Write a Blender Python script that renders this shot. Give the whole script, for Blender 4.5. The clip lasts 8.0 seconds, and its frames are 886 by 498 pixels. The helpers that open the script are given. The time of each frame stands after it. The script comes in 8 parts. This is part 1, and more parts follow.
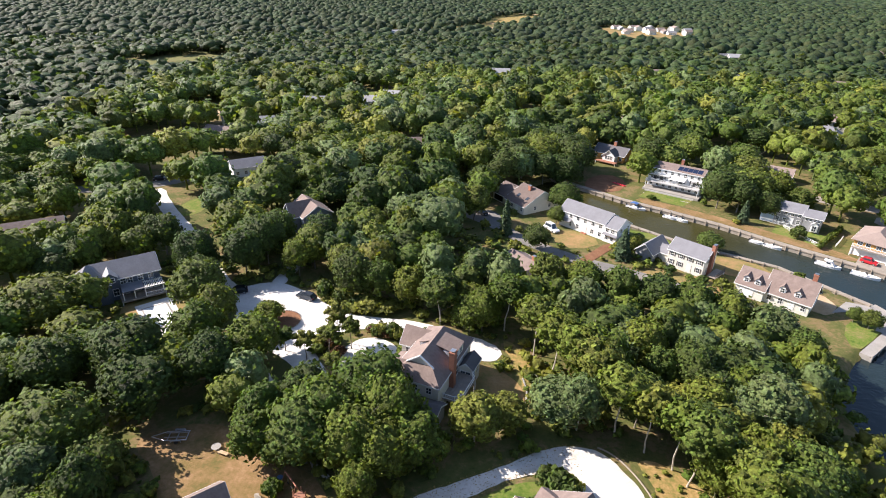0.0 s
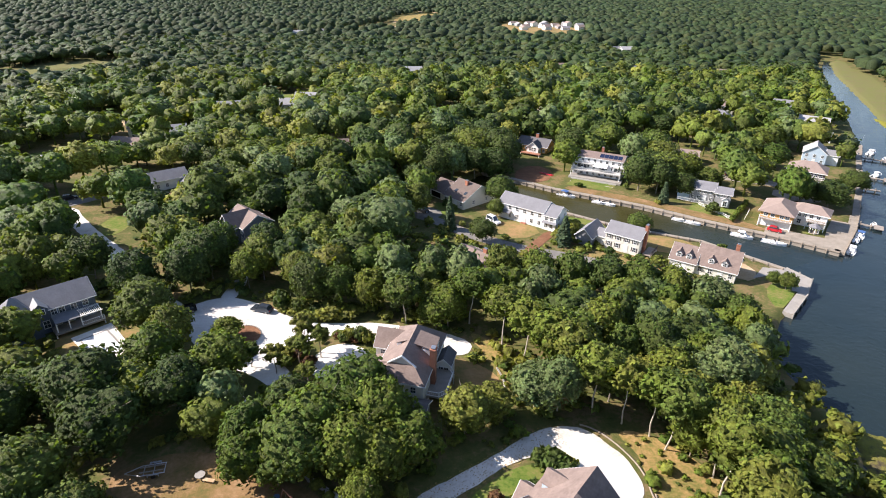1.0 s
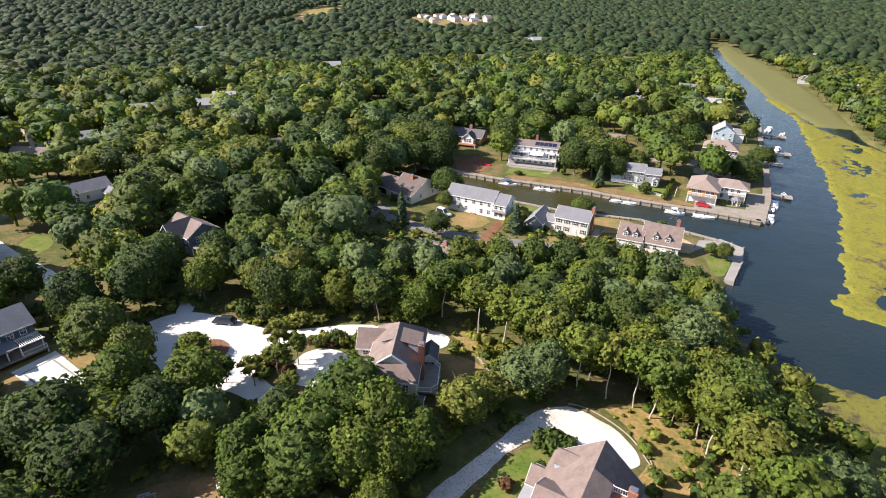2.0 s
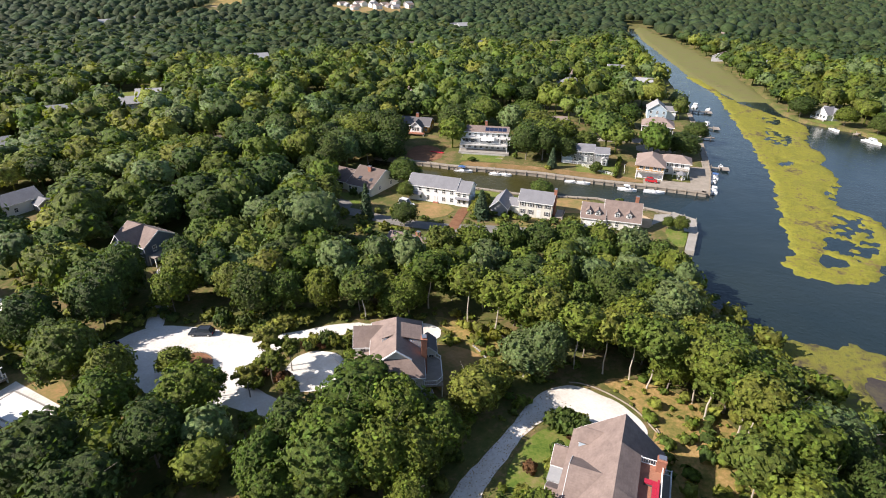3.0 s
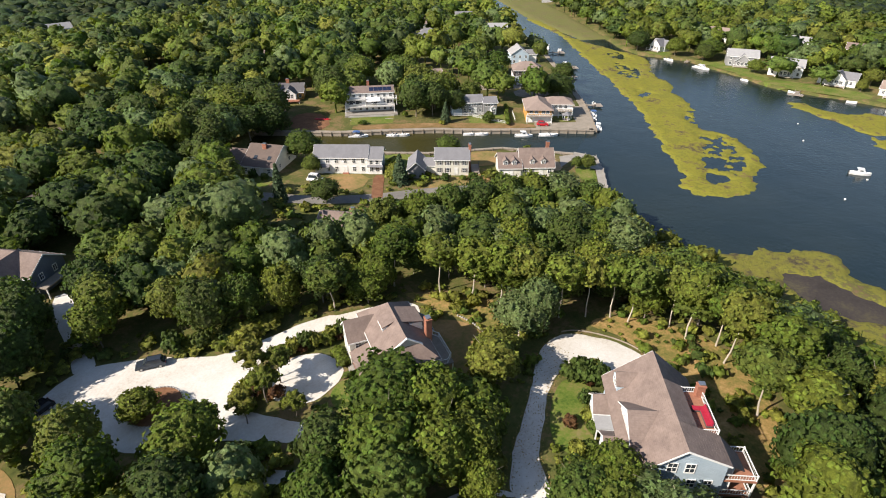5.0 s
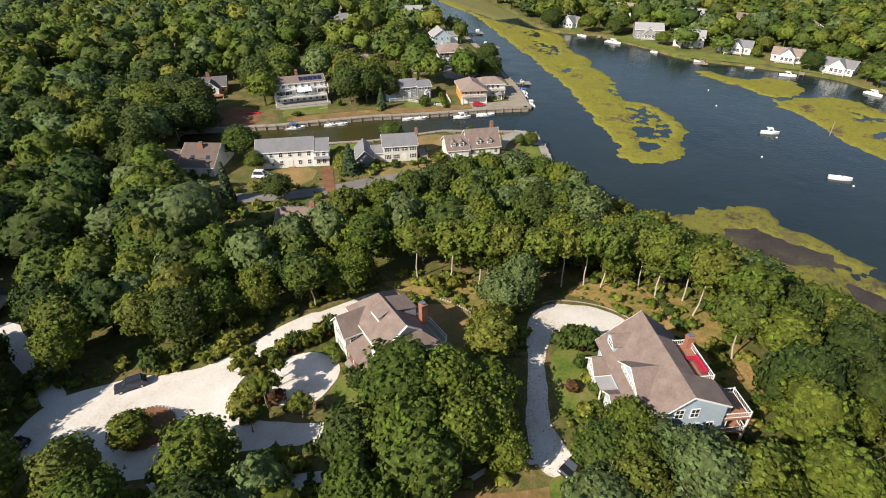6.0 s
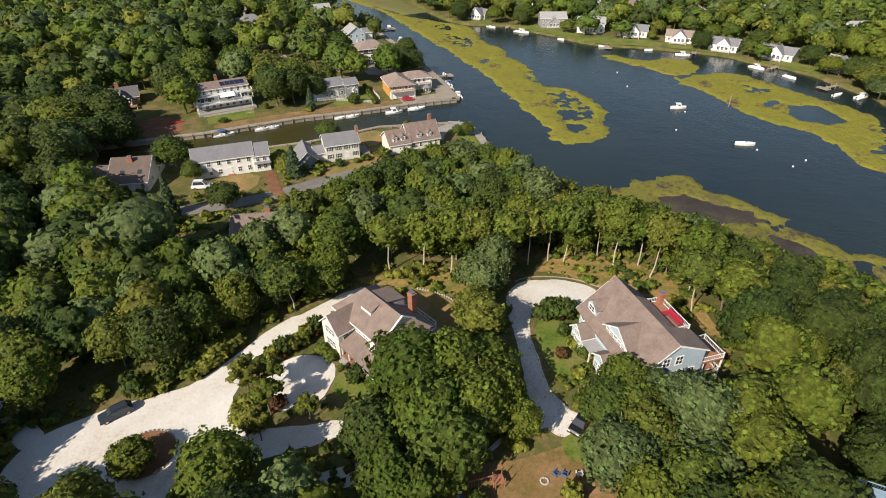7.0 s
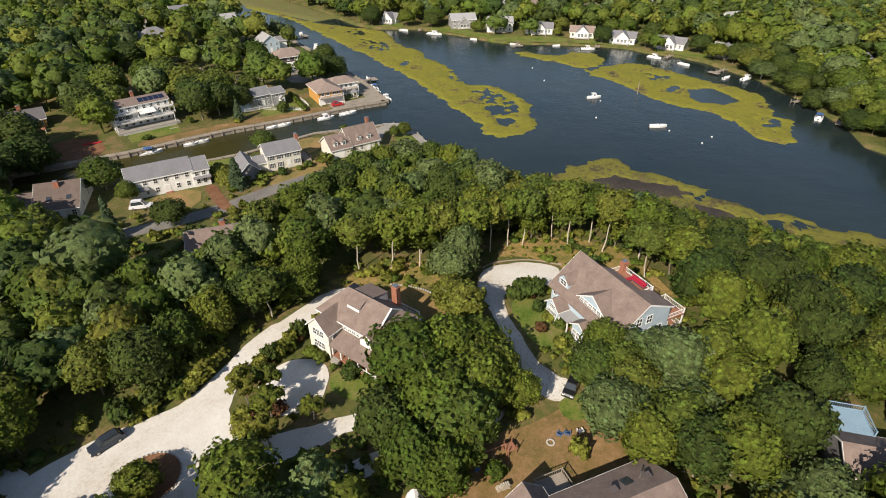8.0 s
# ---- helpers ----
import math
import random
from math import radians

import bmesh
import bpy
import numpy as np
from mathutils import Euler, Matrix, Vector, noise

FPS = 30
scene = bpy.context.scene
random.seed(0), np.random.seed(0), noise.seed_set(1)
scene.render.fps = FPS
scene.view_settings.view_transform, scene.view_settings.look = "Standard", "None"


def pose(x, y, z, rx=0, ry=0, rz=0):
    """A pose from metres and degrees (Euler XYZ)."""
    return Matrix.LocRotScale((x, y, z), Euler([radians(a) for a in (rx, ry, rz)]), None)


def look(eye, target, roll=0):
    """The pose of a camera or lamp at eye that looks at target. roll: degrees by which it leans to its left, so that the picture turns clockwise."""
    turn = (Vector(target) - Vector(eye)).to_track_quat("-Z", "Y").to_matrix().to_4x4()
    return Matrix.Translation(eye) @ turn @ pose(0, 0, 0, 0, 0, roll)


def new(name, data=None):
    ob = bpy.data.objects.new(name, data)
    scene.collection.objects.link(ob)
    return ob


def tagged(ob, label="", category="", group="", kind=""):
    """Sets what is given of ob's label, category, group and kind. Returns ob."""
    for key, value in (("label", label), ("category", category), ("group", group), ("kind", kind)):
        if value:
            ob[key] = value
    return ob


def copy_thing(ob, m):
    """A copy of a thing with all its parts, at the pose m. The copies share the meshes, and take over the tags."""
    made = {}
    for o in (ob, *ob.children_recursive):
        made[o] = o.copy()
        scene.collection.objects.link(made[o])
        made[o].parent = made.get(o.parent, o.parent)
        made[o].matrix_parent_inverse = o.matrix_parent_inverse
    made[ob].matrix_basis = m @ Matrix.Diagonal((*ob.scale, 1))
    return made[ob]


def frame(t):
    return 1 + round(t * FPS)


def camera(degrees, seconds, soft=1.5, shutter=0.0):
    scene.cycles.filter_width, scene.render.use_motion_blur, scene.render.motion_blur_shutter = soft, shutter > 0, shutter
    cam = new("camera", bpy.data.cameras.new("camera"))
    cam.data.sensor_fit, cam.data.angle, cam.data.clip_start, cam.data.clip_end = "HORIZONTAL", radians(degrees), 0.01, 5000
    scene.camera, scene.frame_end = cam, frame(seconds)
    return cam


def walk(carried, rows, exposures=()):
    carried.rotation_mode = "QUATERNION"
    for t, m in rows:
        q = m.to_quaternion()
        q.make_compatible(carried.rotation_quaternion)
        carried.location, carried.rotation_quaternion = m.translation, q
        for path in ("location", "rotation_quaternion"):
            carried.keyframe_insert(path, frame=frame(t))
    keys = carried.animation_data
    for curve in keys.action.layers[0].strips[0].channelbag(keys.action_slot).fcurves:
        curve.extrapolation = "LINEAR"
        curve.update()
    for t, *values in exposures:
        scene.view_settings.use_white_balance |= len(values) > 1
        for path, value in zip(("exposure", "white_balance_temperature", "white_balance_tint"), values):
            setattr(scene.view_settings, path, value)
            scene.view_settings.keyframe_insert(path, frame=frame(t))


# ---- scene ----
cam = camera(76.5, 8.0, 1.0)
PATH = [
    (0, (-0.7, -0.234, 71.878), (-0.693, 1.565, 71.004), 1.7),
    (0.5, (-5.796, -0.433, 71.789), (-5.635, 1.361, 70.918), 1.5),
    (1, (-10.952, -0.091, 71.743), (-10.637, 1.682, 70.872), 1.4),
    (1.5, (-16.186, 1.043, 71.621), (-15.721, 2.781, 70.747), 1.3),
    (2.8, (-29.352, 6.84, 71.137), (-28.584, 8.448, 70.228), 1.0),
    (3, (-31.298, 8.135, 71.107), (-30.486, 9.717, 70.191), 0.8),
    (3.5, (-35.88, 12.107, 70.975), (-34.96, 13.613, 70.034), 0.6),
    (4, (-40.014, 16.934, 70.906), (-38.991, 18.35, 69.931), 0.5),
    (4.5, (-43.719, 22.127, 70.989), (-42.606, 23.443, 69.974), 0.2),
    (4.7, (-45.259, 23.955, 71.015), (-44.107, 25.227, 69.987), 0.2),
    (5.8, (-53.871, 33.229, 71.3), (-52.533, 34.249, 70.22), -0.0),
    (6, (-55.498, 34.908, 71.33), (-54.127, 35.875, 70.242), -0.0),
    (6.5, (-59.788, 39.134, 71.498), (-58.337, 39.969, 70.402), -0.1),
    (7, (-63.875, 43.271, 71.62), (-62.358, 43.972, 70.521), -0.2),
    (7.5, (-67.831, 47.361, 71.755), (-66.255, 47.925, 70.66), -0.3),
    (8, (-71.665, 51.736, 71.899), (-70.041, 52.16, 70.811), -0.3),
]
walk(cam, [(t, look(eye, target, roll)) for t, eye, target, roll in PATH], [(0.0, 1.2, 6400, 18), (3.0, 0.94, 6500, 16), (5.0, 0.72, 6750, 13), (8.0, 0.36, 7000, 12)])

# ---- daylight: late-afternoon sun low in the west (-x), clear sky ----
SUN_EL, SUN_AZ = 35.5, 286.0        # degrees; azimuth clockwise from +y
sky_world = bpy.data.worlds.new("sky")
scene.world = sky_world
sky_world.use_nodes = True
wn = sky_world.node_tree.nodes
sky = wn.new("ShaderNodeTexSky")
sky.sky_type, sky.sun_disc = "NISHITA", False
sky.sun_elevation, sky.sun_rotation = radians(SUN_EL), radians(SUN_AZ)
sky.air_density, sky.dust_density = 1.0, 0.6
sky_world.node_tree.links.new(sky.outputs[0], wn["Background"].inputs[0])
wn["Background"].inputs[1].default_value = 0.09
to_sun = Vector((math.sin(radians(SUN_AZ)) * math.cos(radians(SUN_EL)), math.cos(radians(SUN_AZ)) * math.cos(radians(SUN_EL)), math.sin(radians(SUN_EL))))
sun = new("sun", bpy.data.lights.new("sun", "SUN"))
sun.data.energy, sun.data.angle, sun.data.color = 4.9, radians(0.53), (1.0, 0.93, 0.82)
sun.matrix_world = look(to_sun * 400, (0, 0, 0))

# ---- materials ----
def nodes_of(name):
    m = bpy.data.materials.new(name)
    m.use_nodes = True
    nt = m.node_tree
    return m, nt, nt.nodes["Principled BSDF"]


def noise_tex(nt, vec, scale, detail=4.0, rough=0.6):
    n = nt.nodes.new("ShaderNodeTexNoise")
    n.inputs["Scale"].default_value, n.inputs["Detail"].default_value, n.inputs["Roughness"].default_value = scale, detail, rough
    nt.links.new(vec, n.inputs["Vector"])
    return n.outputs["Fac"]


def ramp(nt, fac, stops):
    r = nt.nodes.new("ShaderNodeValToRGB")
    while len(r.color_ramp.elements) < len(stops):
        r.color_ramp.elements.new(0.5)
    for el, (p, c) in zip(r.color_ramp.elements, stops):
        el.position, el.color = p, (*c, 1)
    nt.links.new(fac, r.inputs[0])
    return r.outputs[0]


def mix(nt, fac, a, b, blend="MIX"):
    m = nt.nodes.new("ShaderNodeMix")
    m.data_type, m.blend_type = "RGBA", blend
    for sock, v in ((m.inputs[0], fac), (m.inputs[6], a), (m.inputs[7], b)):
        if isinstance(v, (int, float)):
            sock.default_value = v
        elif isinstance(v, tuple):
            sock.default_value = (*v, 1)
        else:
            nt.links.new(v, sock)
    return m.outputs[2]


def math_node(nt, op, a, b=0.0):
    m = nt.nodes.new("ShaderNodeMath")
    m.operation = op
    for sock, v in ((m.inputs[0], a), (m.inputs[1], b)):
        if isinstance(v, (int, float)):
            sock.default_value = v
        else:
            nt.links.new(v, sock)
    return m.outputs[0]


def bump(nt, bsdf, height, strength, distance):
    b = nt.nodes.new("ShaderNodeBump")
    b.inputs["Strength"].default_value, b.inputs["Distance"].default_value = strength, distance
    nt.links.new(height, b.inputs["Height"])
    nt.links.new(b.outputs[0], bsdf.inputs["Normal"])


def position(nt):
    return nt.nodes.new("ShaderNodeNewGeometry").outputs["Position"]


def surf(name, dark, light, coarse=0.35, fine=6.0, rough=0.8, relief=0.03, metal=0.0, bands=0.0, spread=0.25):
    """A weathered surface: two tones mixed by coarse stains and fine grain; bands: courses of siding or shingles a metre in z."""
    m, nt, b = nodes_of(name)
    p = position(nt)
    big, small = noise_tex(nt, p, coarse, 5), noise_tex(nt, p, fine, 3)
    both = math_node(nt, "ADD", math_node(nt, "MULTIPLY", big, 0.6), math_node(nt, "MULTIPLY", small, 0.4))
    col = ramp(nt, both, [(0.5 - spread, dark), (0.5 + spread, light)])
    h = small
    if bands:
        w = nt.nodes.new("ShaderNodeTexWave")
        w.bands_direction, w.wave_profile = "Z", "SAW"
        w.inputs["Scale"].default_value = bands * 0.314
        w.inputs["Distortion"].default_value = 0.0
        nt.links.new(p, w.inputs["Vector"])
        h = math_node(nt, "ADD", math_node(nt, "MULTIPLY", small, 0.4), w.outputs["Fac"])
        col = mix(nt, math_node(nt, "MULTIPLY", w.outputs["Fac"], 0.07), col, mix(nt, 1.0, col, (0.55, 0.55, 0.55), "MULTIPLY"))
    nt.links.new(col, b.inputs["Base Color"])
    b.inputs["Roughness"].default_value, b.inputs["Metallic"].default_value = rough, metal
    if relief:
        bump(nt, b, h, 0.6, relief)
    return m


def plain(name, colour, rough=0.5, metal=0.0):
    m, nt, b = nodes_of(name)
    c = ramp(nt, noise_tex(nt, position(nt), 3.0), [(0.3, tuple(x * 0.88 for x in colour)), (0.7, colour)])
    nt.links.new(c, b.inputs["Base Color"])
    b.inputs["Roughness"].default_value, b.inputs["Metallic"].default_value = rough, metal
    return m


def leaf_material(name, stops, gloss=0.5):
    """Foliage: a hue for every tree (its own random number or tint), a tone for every spray of leaves, and the shade of
    leaf gaps painted in by noise.
    """
    m, nt, b = nodes_of(name)
    info, geo, at = nt.nodes.new("ShaderNodeObjectInfo"), nt.nodes.new("ShaderNodeNewGeometry"), nt.nodes.new("ShaderNodeAttribute")
    at.attribute_name = "tint"
    tree = math_node(nt, "FRACT", math_node(nt, "ADD", info.outputs["Random"], at.outputs["Fac"]))
    col = ramp(nt, tree, stops)
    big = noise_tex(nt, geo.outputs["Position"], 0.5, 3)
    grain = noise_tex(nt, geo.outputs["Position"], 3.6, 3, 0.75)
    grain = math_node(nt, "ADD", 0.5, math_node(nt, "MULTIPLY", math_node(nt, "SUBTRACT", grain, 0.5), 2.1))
    # clumps of twigs, most of a metre across; shade in the gaps between is painted into the colour
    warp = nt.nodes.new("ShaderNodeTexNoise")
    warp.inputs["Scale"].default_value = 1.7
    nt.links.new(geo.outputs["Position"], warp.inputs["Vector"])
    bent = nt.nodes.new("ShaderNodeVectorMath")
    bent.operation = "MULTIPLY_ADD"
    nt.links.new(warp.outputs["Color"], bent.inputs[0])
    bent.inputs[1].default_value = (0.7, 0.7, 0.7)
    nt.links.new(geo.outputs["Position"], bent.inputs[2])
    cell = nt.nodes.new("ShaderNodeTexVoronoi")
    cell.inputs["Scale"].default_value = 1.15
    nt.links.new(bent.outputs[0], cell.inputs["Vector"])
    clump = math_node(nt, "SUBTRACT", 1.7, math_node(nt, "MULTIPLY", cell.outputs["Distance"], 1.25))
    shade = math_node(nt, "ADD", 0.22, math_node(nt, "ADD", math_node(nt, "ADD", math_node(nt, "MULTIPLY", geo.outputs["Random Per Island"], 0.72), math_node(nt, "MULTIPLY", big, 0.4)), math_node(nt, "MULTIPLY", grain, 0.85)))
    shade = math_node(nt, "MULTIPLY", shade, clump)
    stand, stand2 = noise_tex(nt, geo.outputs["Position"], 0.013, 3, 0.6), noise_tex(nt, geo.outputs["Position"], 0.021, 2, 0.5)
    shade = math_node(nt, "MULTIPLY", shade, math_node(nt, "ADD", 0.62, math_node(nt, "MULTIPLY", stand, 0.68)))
    hsv = nt.nodes.new("ShaderNodeHueSaturation")
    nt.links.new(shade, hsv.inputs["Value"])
    nt.links.new(math_node(nt, "ADD", math_node(nt, "ADD", 0.47, math_node(nt, "MULTIPLY", stand2, 0.045)), math_node(nt, "MULTIPLY", geo.outputs["Random Per Island"], 0.026)), hsv.inputs["Hue"])
    nt.links.new(col, hsv.inputs["Color"])
    out = nt.nodes["Material Output"]
    tr = nt.nodes.new("ShaderNodeBsdfTranslucent")
    nt.links.new(mix(nt, 1.0, hsv.outputs[0], (1.1, 1.12, 0.5), "MULTIPLY"), tr.inputs["Color"])
    nt.links.new(hsv.outputs[0], b.inputs["Base Color"])
    b.inputs["Roughness"].default_value = gloss
    b.inputs["Specular IOR Level"].default_value = 0.22
    billow = noise_tex(nt, geo.outputs["Position"], 0.42, 4, 0.6)
    bump(nt, b, math_node(nt, "ADD", math_node(nt, "ADD", math_node(nt, "MULTIPLY", grain, 0.35), math_node(nt, "MULTIPLY", billow, 0.6)), math_node(nt, "MULTIPLY", clump, 0.2)), 0.6, 1.0)
    sh = nt.nodes.new("ShaderNodeMixShader")
    sh.inputs[0].default_value = 0.33
    nt.links.new(b.outputs[0], sh.inputs[1])
    nt.links.new(tr.outputs[0], sh.inputs[2])
    nt.links.new(sh.outputs[0], out.inputs["Surface"])
    return m


def ground_material(name, tones, scale, fine, relief=0.15, lo=0.32, hi=0.68):
    m, nt, b = nodes_of(name)
    p = position(nt)
    f = math_node(nt, "ADD", math_node(nt, "MULTIPLY", noise_tex(nt, p, scale, 6, 0.65), 0.62), math_node(nt, "MULTIPLY", noise_tex(nt, p, fine, 4, 0.7), 0.38))
    k = len(tones) - 1
    nt.links.new(ramp(nt, f, [(lo + (hi - lo) * i / k, c) for i, c in enumerate(tones)]), b.inputs["Base Color"])
    b.inputs["Roughness"].default_value = 0.95
    b.inputs["Specular IOR Level"].default_value = 0.15
    bump(nt, b, noise_tex(nt, p, fine * 1.7, 5, 0.7), 0.8, relief)
    return m


M = {}
M["ground"] = ground_material("forest_floor", [(0.05, 0.06, 0.018), (0.08, 0.095, 0.026), (0.11, 0.11, 0.035), (0.2, 0.14, 0.07), (0.09, 0.1, 0.03)], 0.15, 1.1)
M["lawn"] = ground_material("lawn_grass", [(0.065, 0.112, 0.018), (0.112, 0.158, 0.027), (0.16, 0.17, 0.045), (0.22, 0.18, 0.08)], 0.2, 1.6, 0.05, 0.36, 0.64)
M["dry_lawn"] = ground_material("dry_lawn", [(0.11, 0.12, 0.03), (0.2, 0.165, 0.06), (0.3, 0.19, 0.085), (0.36, 0.24, 0.12)], 0.17, 1.5, 0.06)
M["litter"] = ground_material("leaf_litter", [(0.1, 0.115, 0.03), (0.19, 0.17, 0.05), (0.33, 0.22, 0.085), (0.48, 0.32, 0.15)], 0.2, 1.6, 0.12)
M["yard"] = ground_material("bare_yard", [(0.1, 0.1, 0.03), (0.17, 0.12, 0.045), (0.25, 0.155, 0.075), (0.33, 0.22, 0.12)], 0.22, 1.6, 0.1)
M["shell"] = ground_material("crushed_shell", [(0.42, 0.36, 0.29), (0.58, 0.545, 0.49), (0.65, 0.63, 0.59), (0.72, 0.705, 0.675)], 0.13, 2.2, 0.05)
M["asphalt"] = ground_material("asphalt", [(0.12, 0.115, 0.11), (0.19, 0.18, 0.165), (0.3, 0.265, 0.22)], 0.12, 2.4, 0.01)
M["paving"] = ground_material("pale_paving", [(0.19, 0.165, 0.13), (0.28, 0.245, 0.2), (0.36, 0.315, 0.265)], 0.3, 2.5, 0.01)
M["sand"] = ground_material("sandy_soil", [(0.3, 0.2, 0.11), (0.42, 0.3, 0.18), (0.52, 0.4, 0.26)], 0.2, 1.8, 0.04)
M["mulch"] = ground_material("red_mulch", [(0.13, 0.06, 0.035), (0.2, 0.1, 0.055), (0.28, 0.15, 0.085)], 0.5, 3.0, 0.06)
M["marsh"] = ground_material("marsh_grass", [(0.07, 0.06, 0.035), (0.13, 0.105, 0.045), (0.2, 0.185, 0.03), (0.215, 0.205, 0.028), (0.15, 0.15, 0.028), (0.2, 0.19, 0.03), (0.16, 0.115, 0.05)], 0.09, 0.7, 0.3, 0.37, 0.63)
M["marsh_brown"] = ground_material("shore_marsh_grass", [(0.05, 0.043, 0.03), (0.09, 0.075, 0.037), (0.15, 0.14, 0.033), (0.17, 0.165, 0.03), (0.1, 0.1, 0.032), (0.13, 0.09, 0.05)], 0.1, 0.7, 0.3, 0.37, 0.63)
M["reed"] = ground_material("dry_reed", [(0.11, 0.1, 0.045), (0.16, 0.145, 0.06), (0.14, 0.15, 0.045), (0.2, 0.165, 0.08)], 0.1, 1.2, 0.3)
M["mud"] = ground_material("tidal_mud", [(0.03, 0.026, 0.025), (0.05, 0.043, 0.04), (0.085, 0.075, 0.045)], 0.15, 1.5, 0.05)
M["bark"] = surf("oak_bark", (0.1, 0.08, 0.06), (0.3, 0.26, 0.21), 1.0, 7.0, 0.9, 0.05)
M["pale_bark"] = surf("pale_bark", (0.3, 0.26, 0.2), (0.56, 0.5, 0.42), 0.8, 6.0, 0.85, 0.04)
LEAVES = {
    "leaf": ("oak_leaves", [(0.0, (0.062, 0.096, 0.014)), (0.25, (0.1, 0.133, 0.018)), (0.5, (0.132, 0.154, 0.022)), (0.75, (0.078, 0.114, 0.022)), (1.0, (0.148, 0.154, 0.026))], 0.5),
    "leaf_pale": ("silvery_leaves", [(0.0, (0.095, 0.132, 0.045)), (1.0, (0.13, 0.168, 0.06))], 0.38),
    "leaf_dark": ("dark_leaves", [(0.0, (0.046, 0.074, 0.016)), (1.0, (0.07, 0.096, 0.02))], 0.5),
    "leaf_gold": ("yellow_green_leaves", [(0.0, (0.16, 0.17, 0.03)), (1.0, (0.2, 0.205, 0.035))], 0.5),
    "leaf_red": ("copper_leaves", [(0.0, (0.09, 0.045, 0.022)), (1.0, (0.15, 0.065, 0.03))], 0.5),
}
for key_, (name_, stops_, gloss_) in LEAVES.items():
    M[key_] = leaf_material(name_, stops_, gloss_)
# Darker and bluer than near leaves: haze and crown self-shade painted into the colour.
M["leaf_far"] = leaf_material("far_haze_tinted_leaves", [(0.0, (0.033, 0.055, 0.016)), (0.4, (0.056, 0.08, 0.021)), (0.7, (0.037, 0.06, 0.02)), (1.0, (0.074, 0.088, 0.024))], 0.5)
M["leaf_horizon"] = leaf_material("distant_haze_tinted_leaves", [(0.0, (0.028, 0.046, 0.018)), (0.4, (0.045, 0.066, 0.021)), (0.7, (0.032, 0.052, 0.02)), (1.0, (0.058, 0.072, 0.024))], 0.6)
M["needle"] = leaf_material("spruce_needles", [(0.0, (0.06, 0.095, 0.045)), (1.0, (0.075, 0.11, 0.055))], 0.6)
M["roof_brown"] = surf("brown_shingles", (0.125, 0.092, 0.08), (0.27, 0.205, 0.175), 0.6, 2.6, 0.9, 0.03, bands=6)
M["roof_umber"] = surf("umber_shingles", (0.095, 0.07, 0.06), (0.165, 0.125, 0.105), 0.5, 3.5, 0.9, 0.03, bands=6)
M["roof_grey"] = surf("grey_shingles", (0.14, 0.14, 0.15), (0.235, 0.235, 0.25), 0.5, 3.5, 0.9, 0.03, bands=6)
M["roof_dark"] = surf("dark_shingles", (0.085, 0.08, 0.085), (0.15, 0.145, 0.15), 0.5, 3.5, 0.9, 0.03, bands=6)
M["roof_tan"] = surf("tan_shingles", (0.2, 0.152, 0.13), (0.31, 0.24, 0.205), 0.5, 3.5, 0.9, 0.03, bands=6)
M["roof_pale"] = surf("pale_shingles", (0.26, 0.26, 0.265), (0.38, 0.38, 0.38), 0.5, 3.5, 0.9, 0.03, bands=6)
M["white"] = surf("white_clapboard", (0.74, 0.74, 0.72), (0.85, 0.85, 0.83), 0.4, 4.0, 0.6, 0.03, bands=7)
M["cream"] = surf("cream_clapboard", (0.62, 0.6, 0.52), (0.76, 0.74, 0.66), 0.4, 4.0, 0.65, 0.03, bands=7)
M["blue_wall"] = surf("pale_blue_clapboard", (0.34, 0.44, 0.52), (0.48, 0.58, 0.66), 0.4, 4.0, 0.65, 0.03, bands=7)
M["navy_wall"] = surf("slate_blue_clapboard", (0.07, 0.09, 0.13), (0.13, 0.16, 0.21), 0.4, 4.0, 0.65, 0.03, bands=7)
M["grey_wall"] = surf("weathered_grey_shingles", (0.2, 0.2, 0.2), (0.36, 0.36, 0.37), 0.5, 5.0, 0.85, 0.04, bands=6)
M["dark_wall"] = surf("dark_shingle_siding", (0.06, 0.05, 0.05), (0.12, 0.1, 0.095), 0.5, 5.0, 0.85, 0.04, bands=6)
M["orange_wall"] = surf("golden_cedar_siding", (0.45, 0.22, 0.05), (0.62, 0.34, 0.1), 0.5, 5.0, 0.7, 0.03, bands=6)
M["trim"] = surf("white_trim_paint", (0.7, 0.7, 0.68), (0.82, 0.82, 0.8), 1.0, 9.0, 0.45, 0.0)
M["brick"] = surf("red_brick", (0.24, 0.09, 0.055), (0.42, 0.18, 0.11), 1.5, 9.0, 0.85, 0.03, bands=12)
M["deck"] = surf("weathered_deck_boards", (0.2, 0.17, 0.14), (0.36, 0.31, 0.26), 0.8, 5.0, 0.8, 0.02)
M["pale_deck"] = surf("pale_grey_deck_boards", (0.42, 0.41, 0.4), (0.6, 0.59, 0.58), 0.8, 5.0, 0.7, 0.02)
M["cedar"] = surf("reddish_deck_wood", (0.24, 0.1, 0.06), (0.38, 0.18, 0.11), 0.8, 5.0, 0.75, 0.02)
M["blue_deck"] = surf("pale_blue_deck", (0.2, 0.31, 0.4), (0.28, 0.4, 0.5), 0.8, 5.0, 0.6, 0.01)
M["concrete"] = surf("concrete", (0.21, 0.195, 0.17), (0.37, 0.345, 0.31), 0.5, 5.0, 0.85, 0.02)
M["bulkhead"] = surf("bulkhead_timber", (0.19, 0.155, 0.115), (0.33, 0.28, 0.22), 0.6, 4.0, 0.85, 0.04)
M["stone"] = surf("field_stone", (0.3, 0.29, 0.27), (0.5, 0.48, 0.44), 1.5, 7.0, 0.85, 0.04)
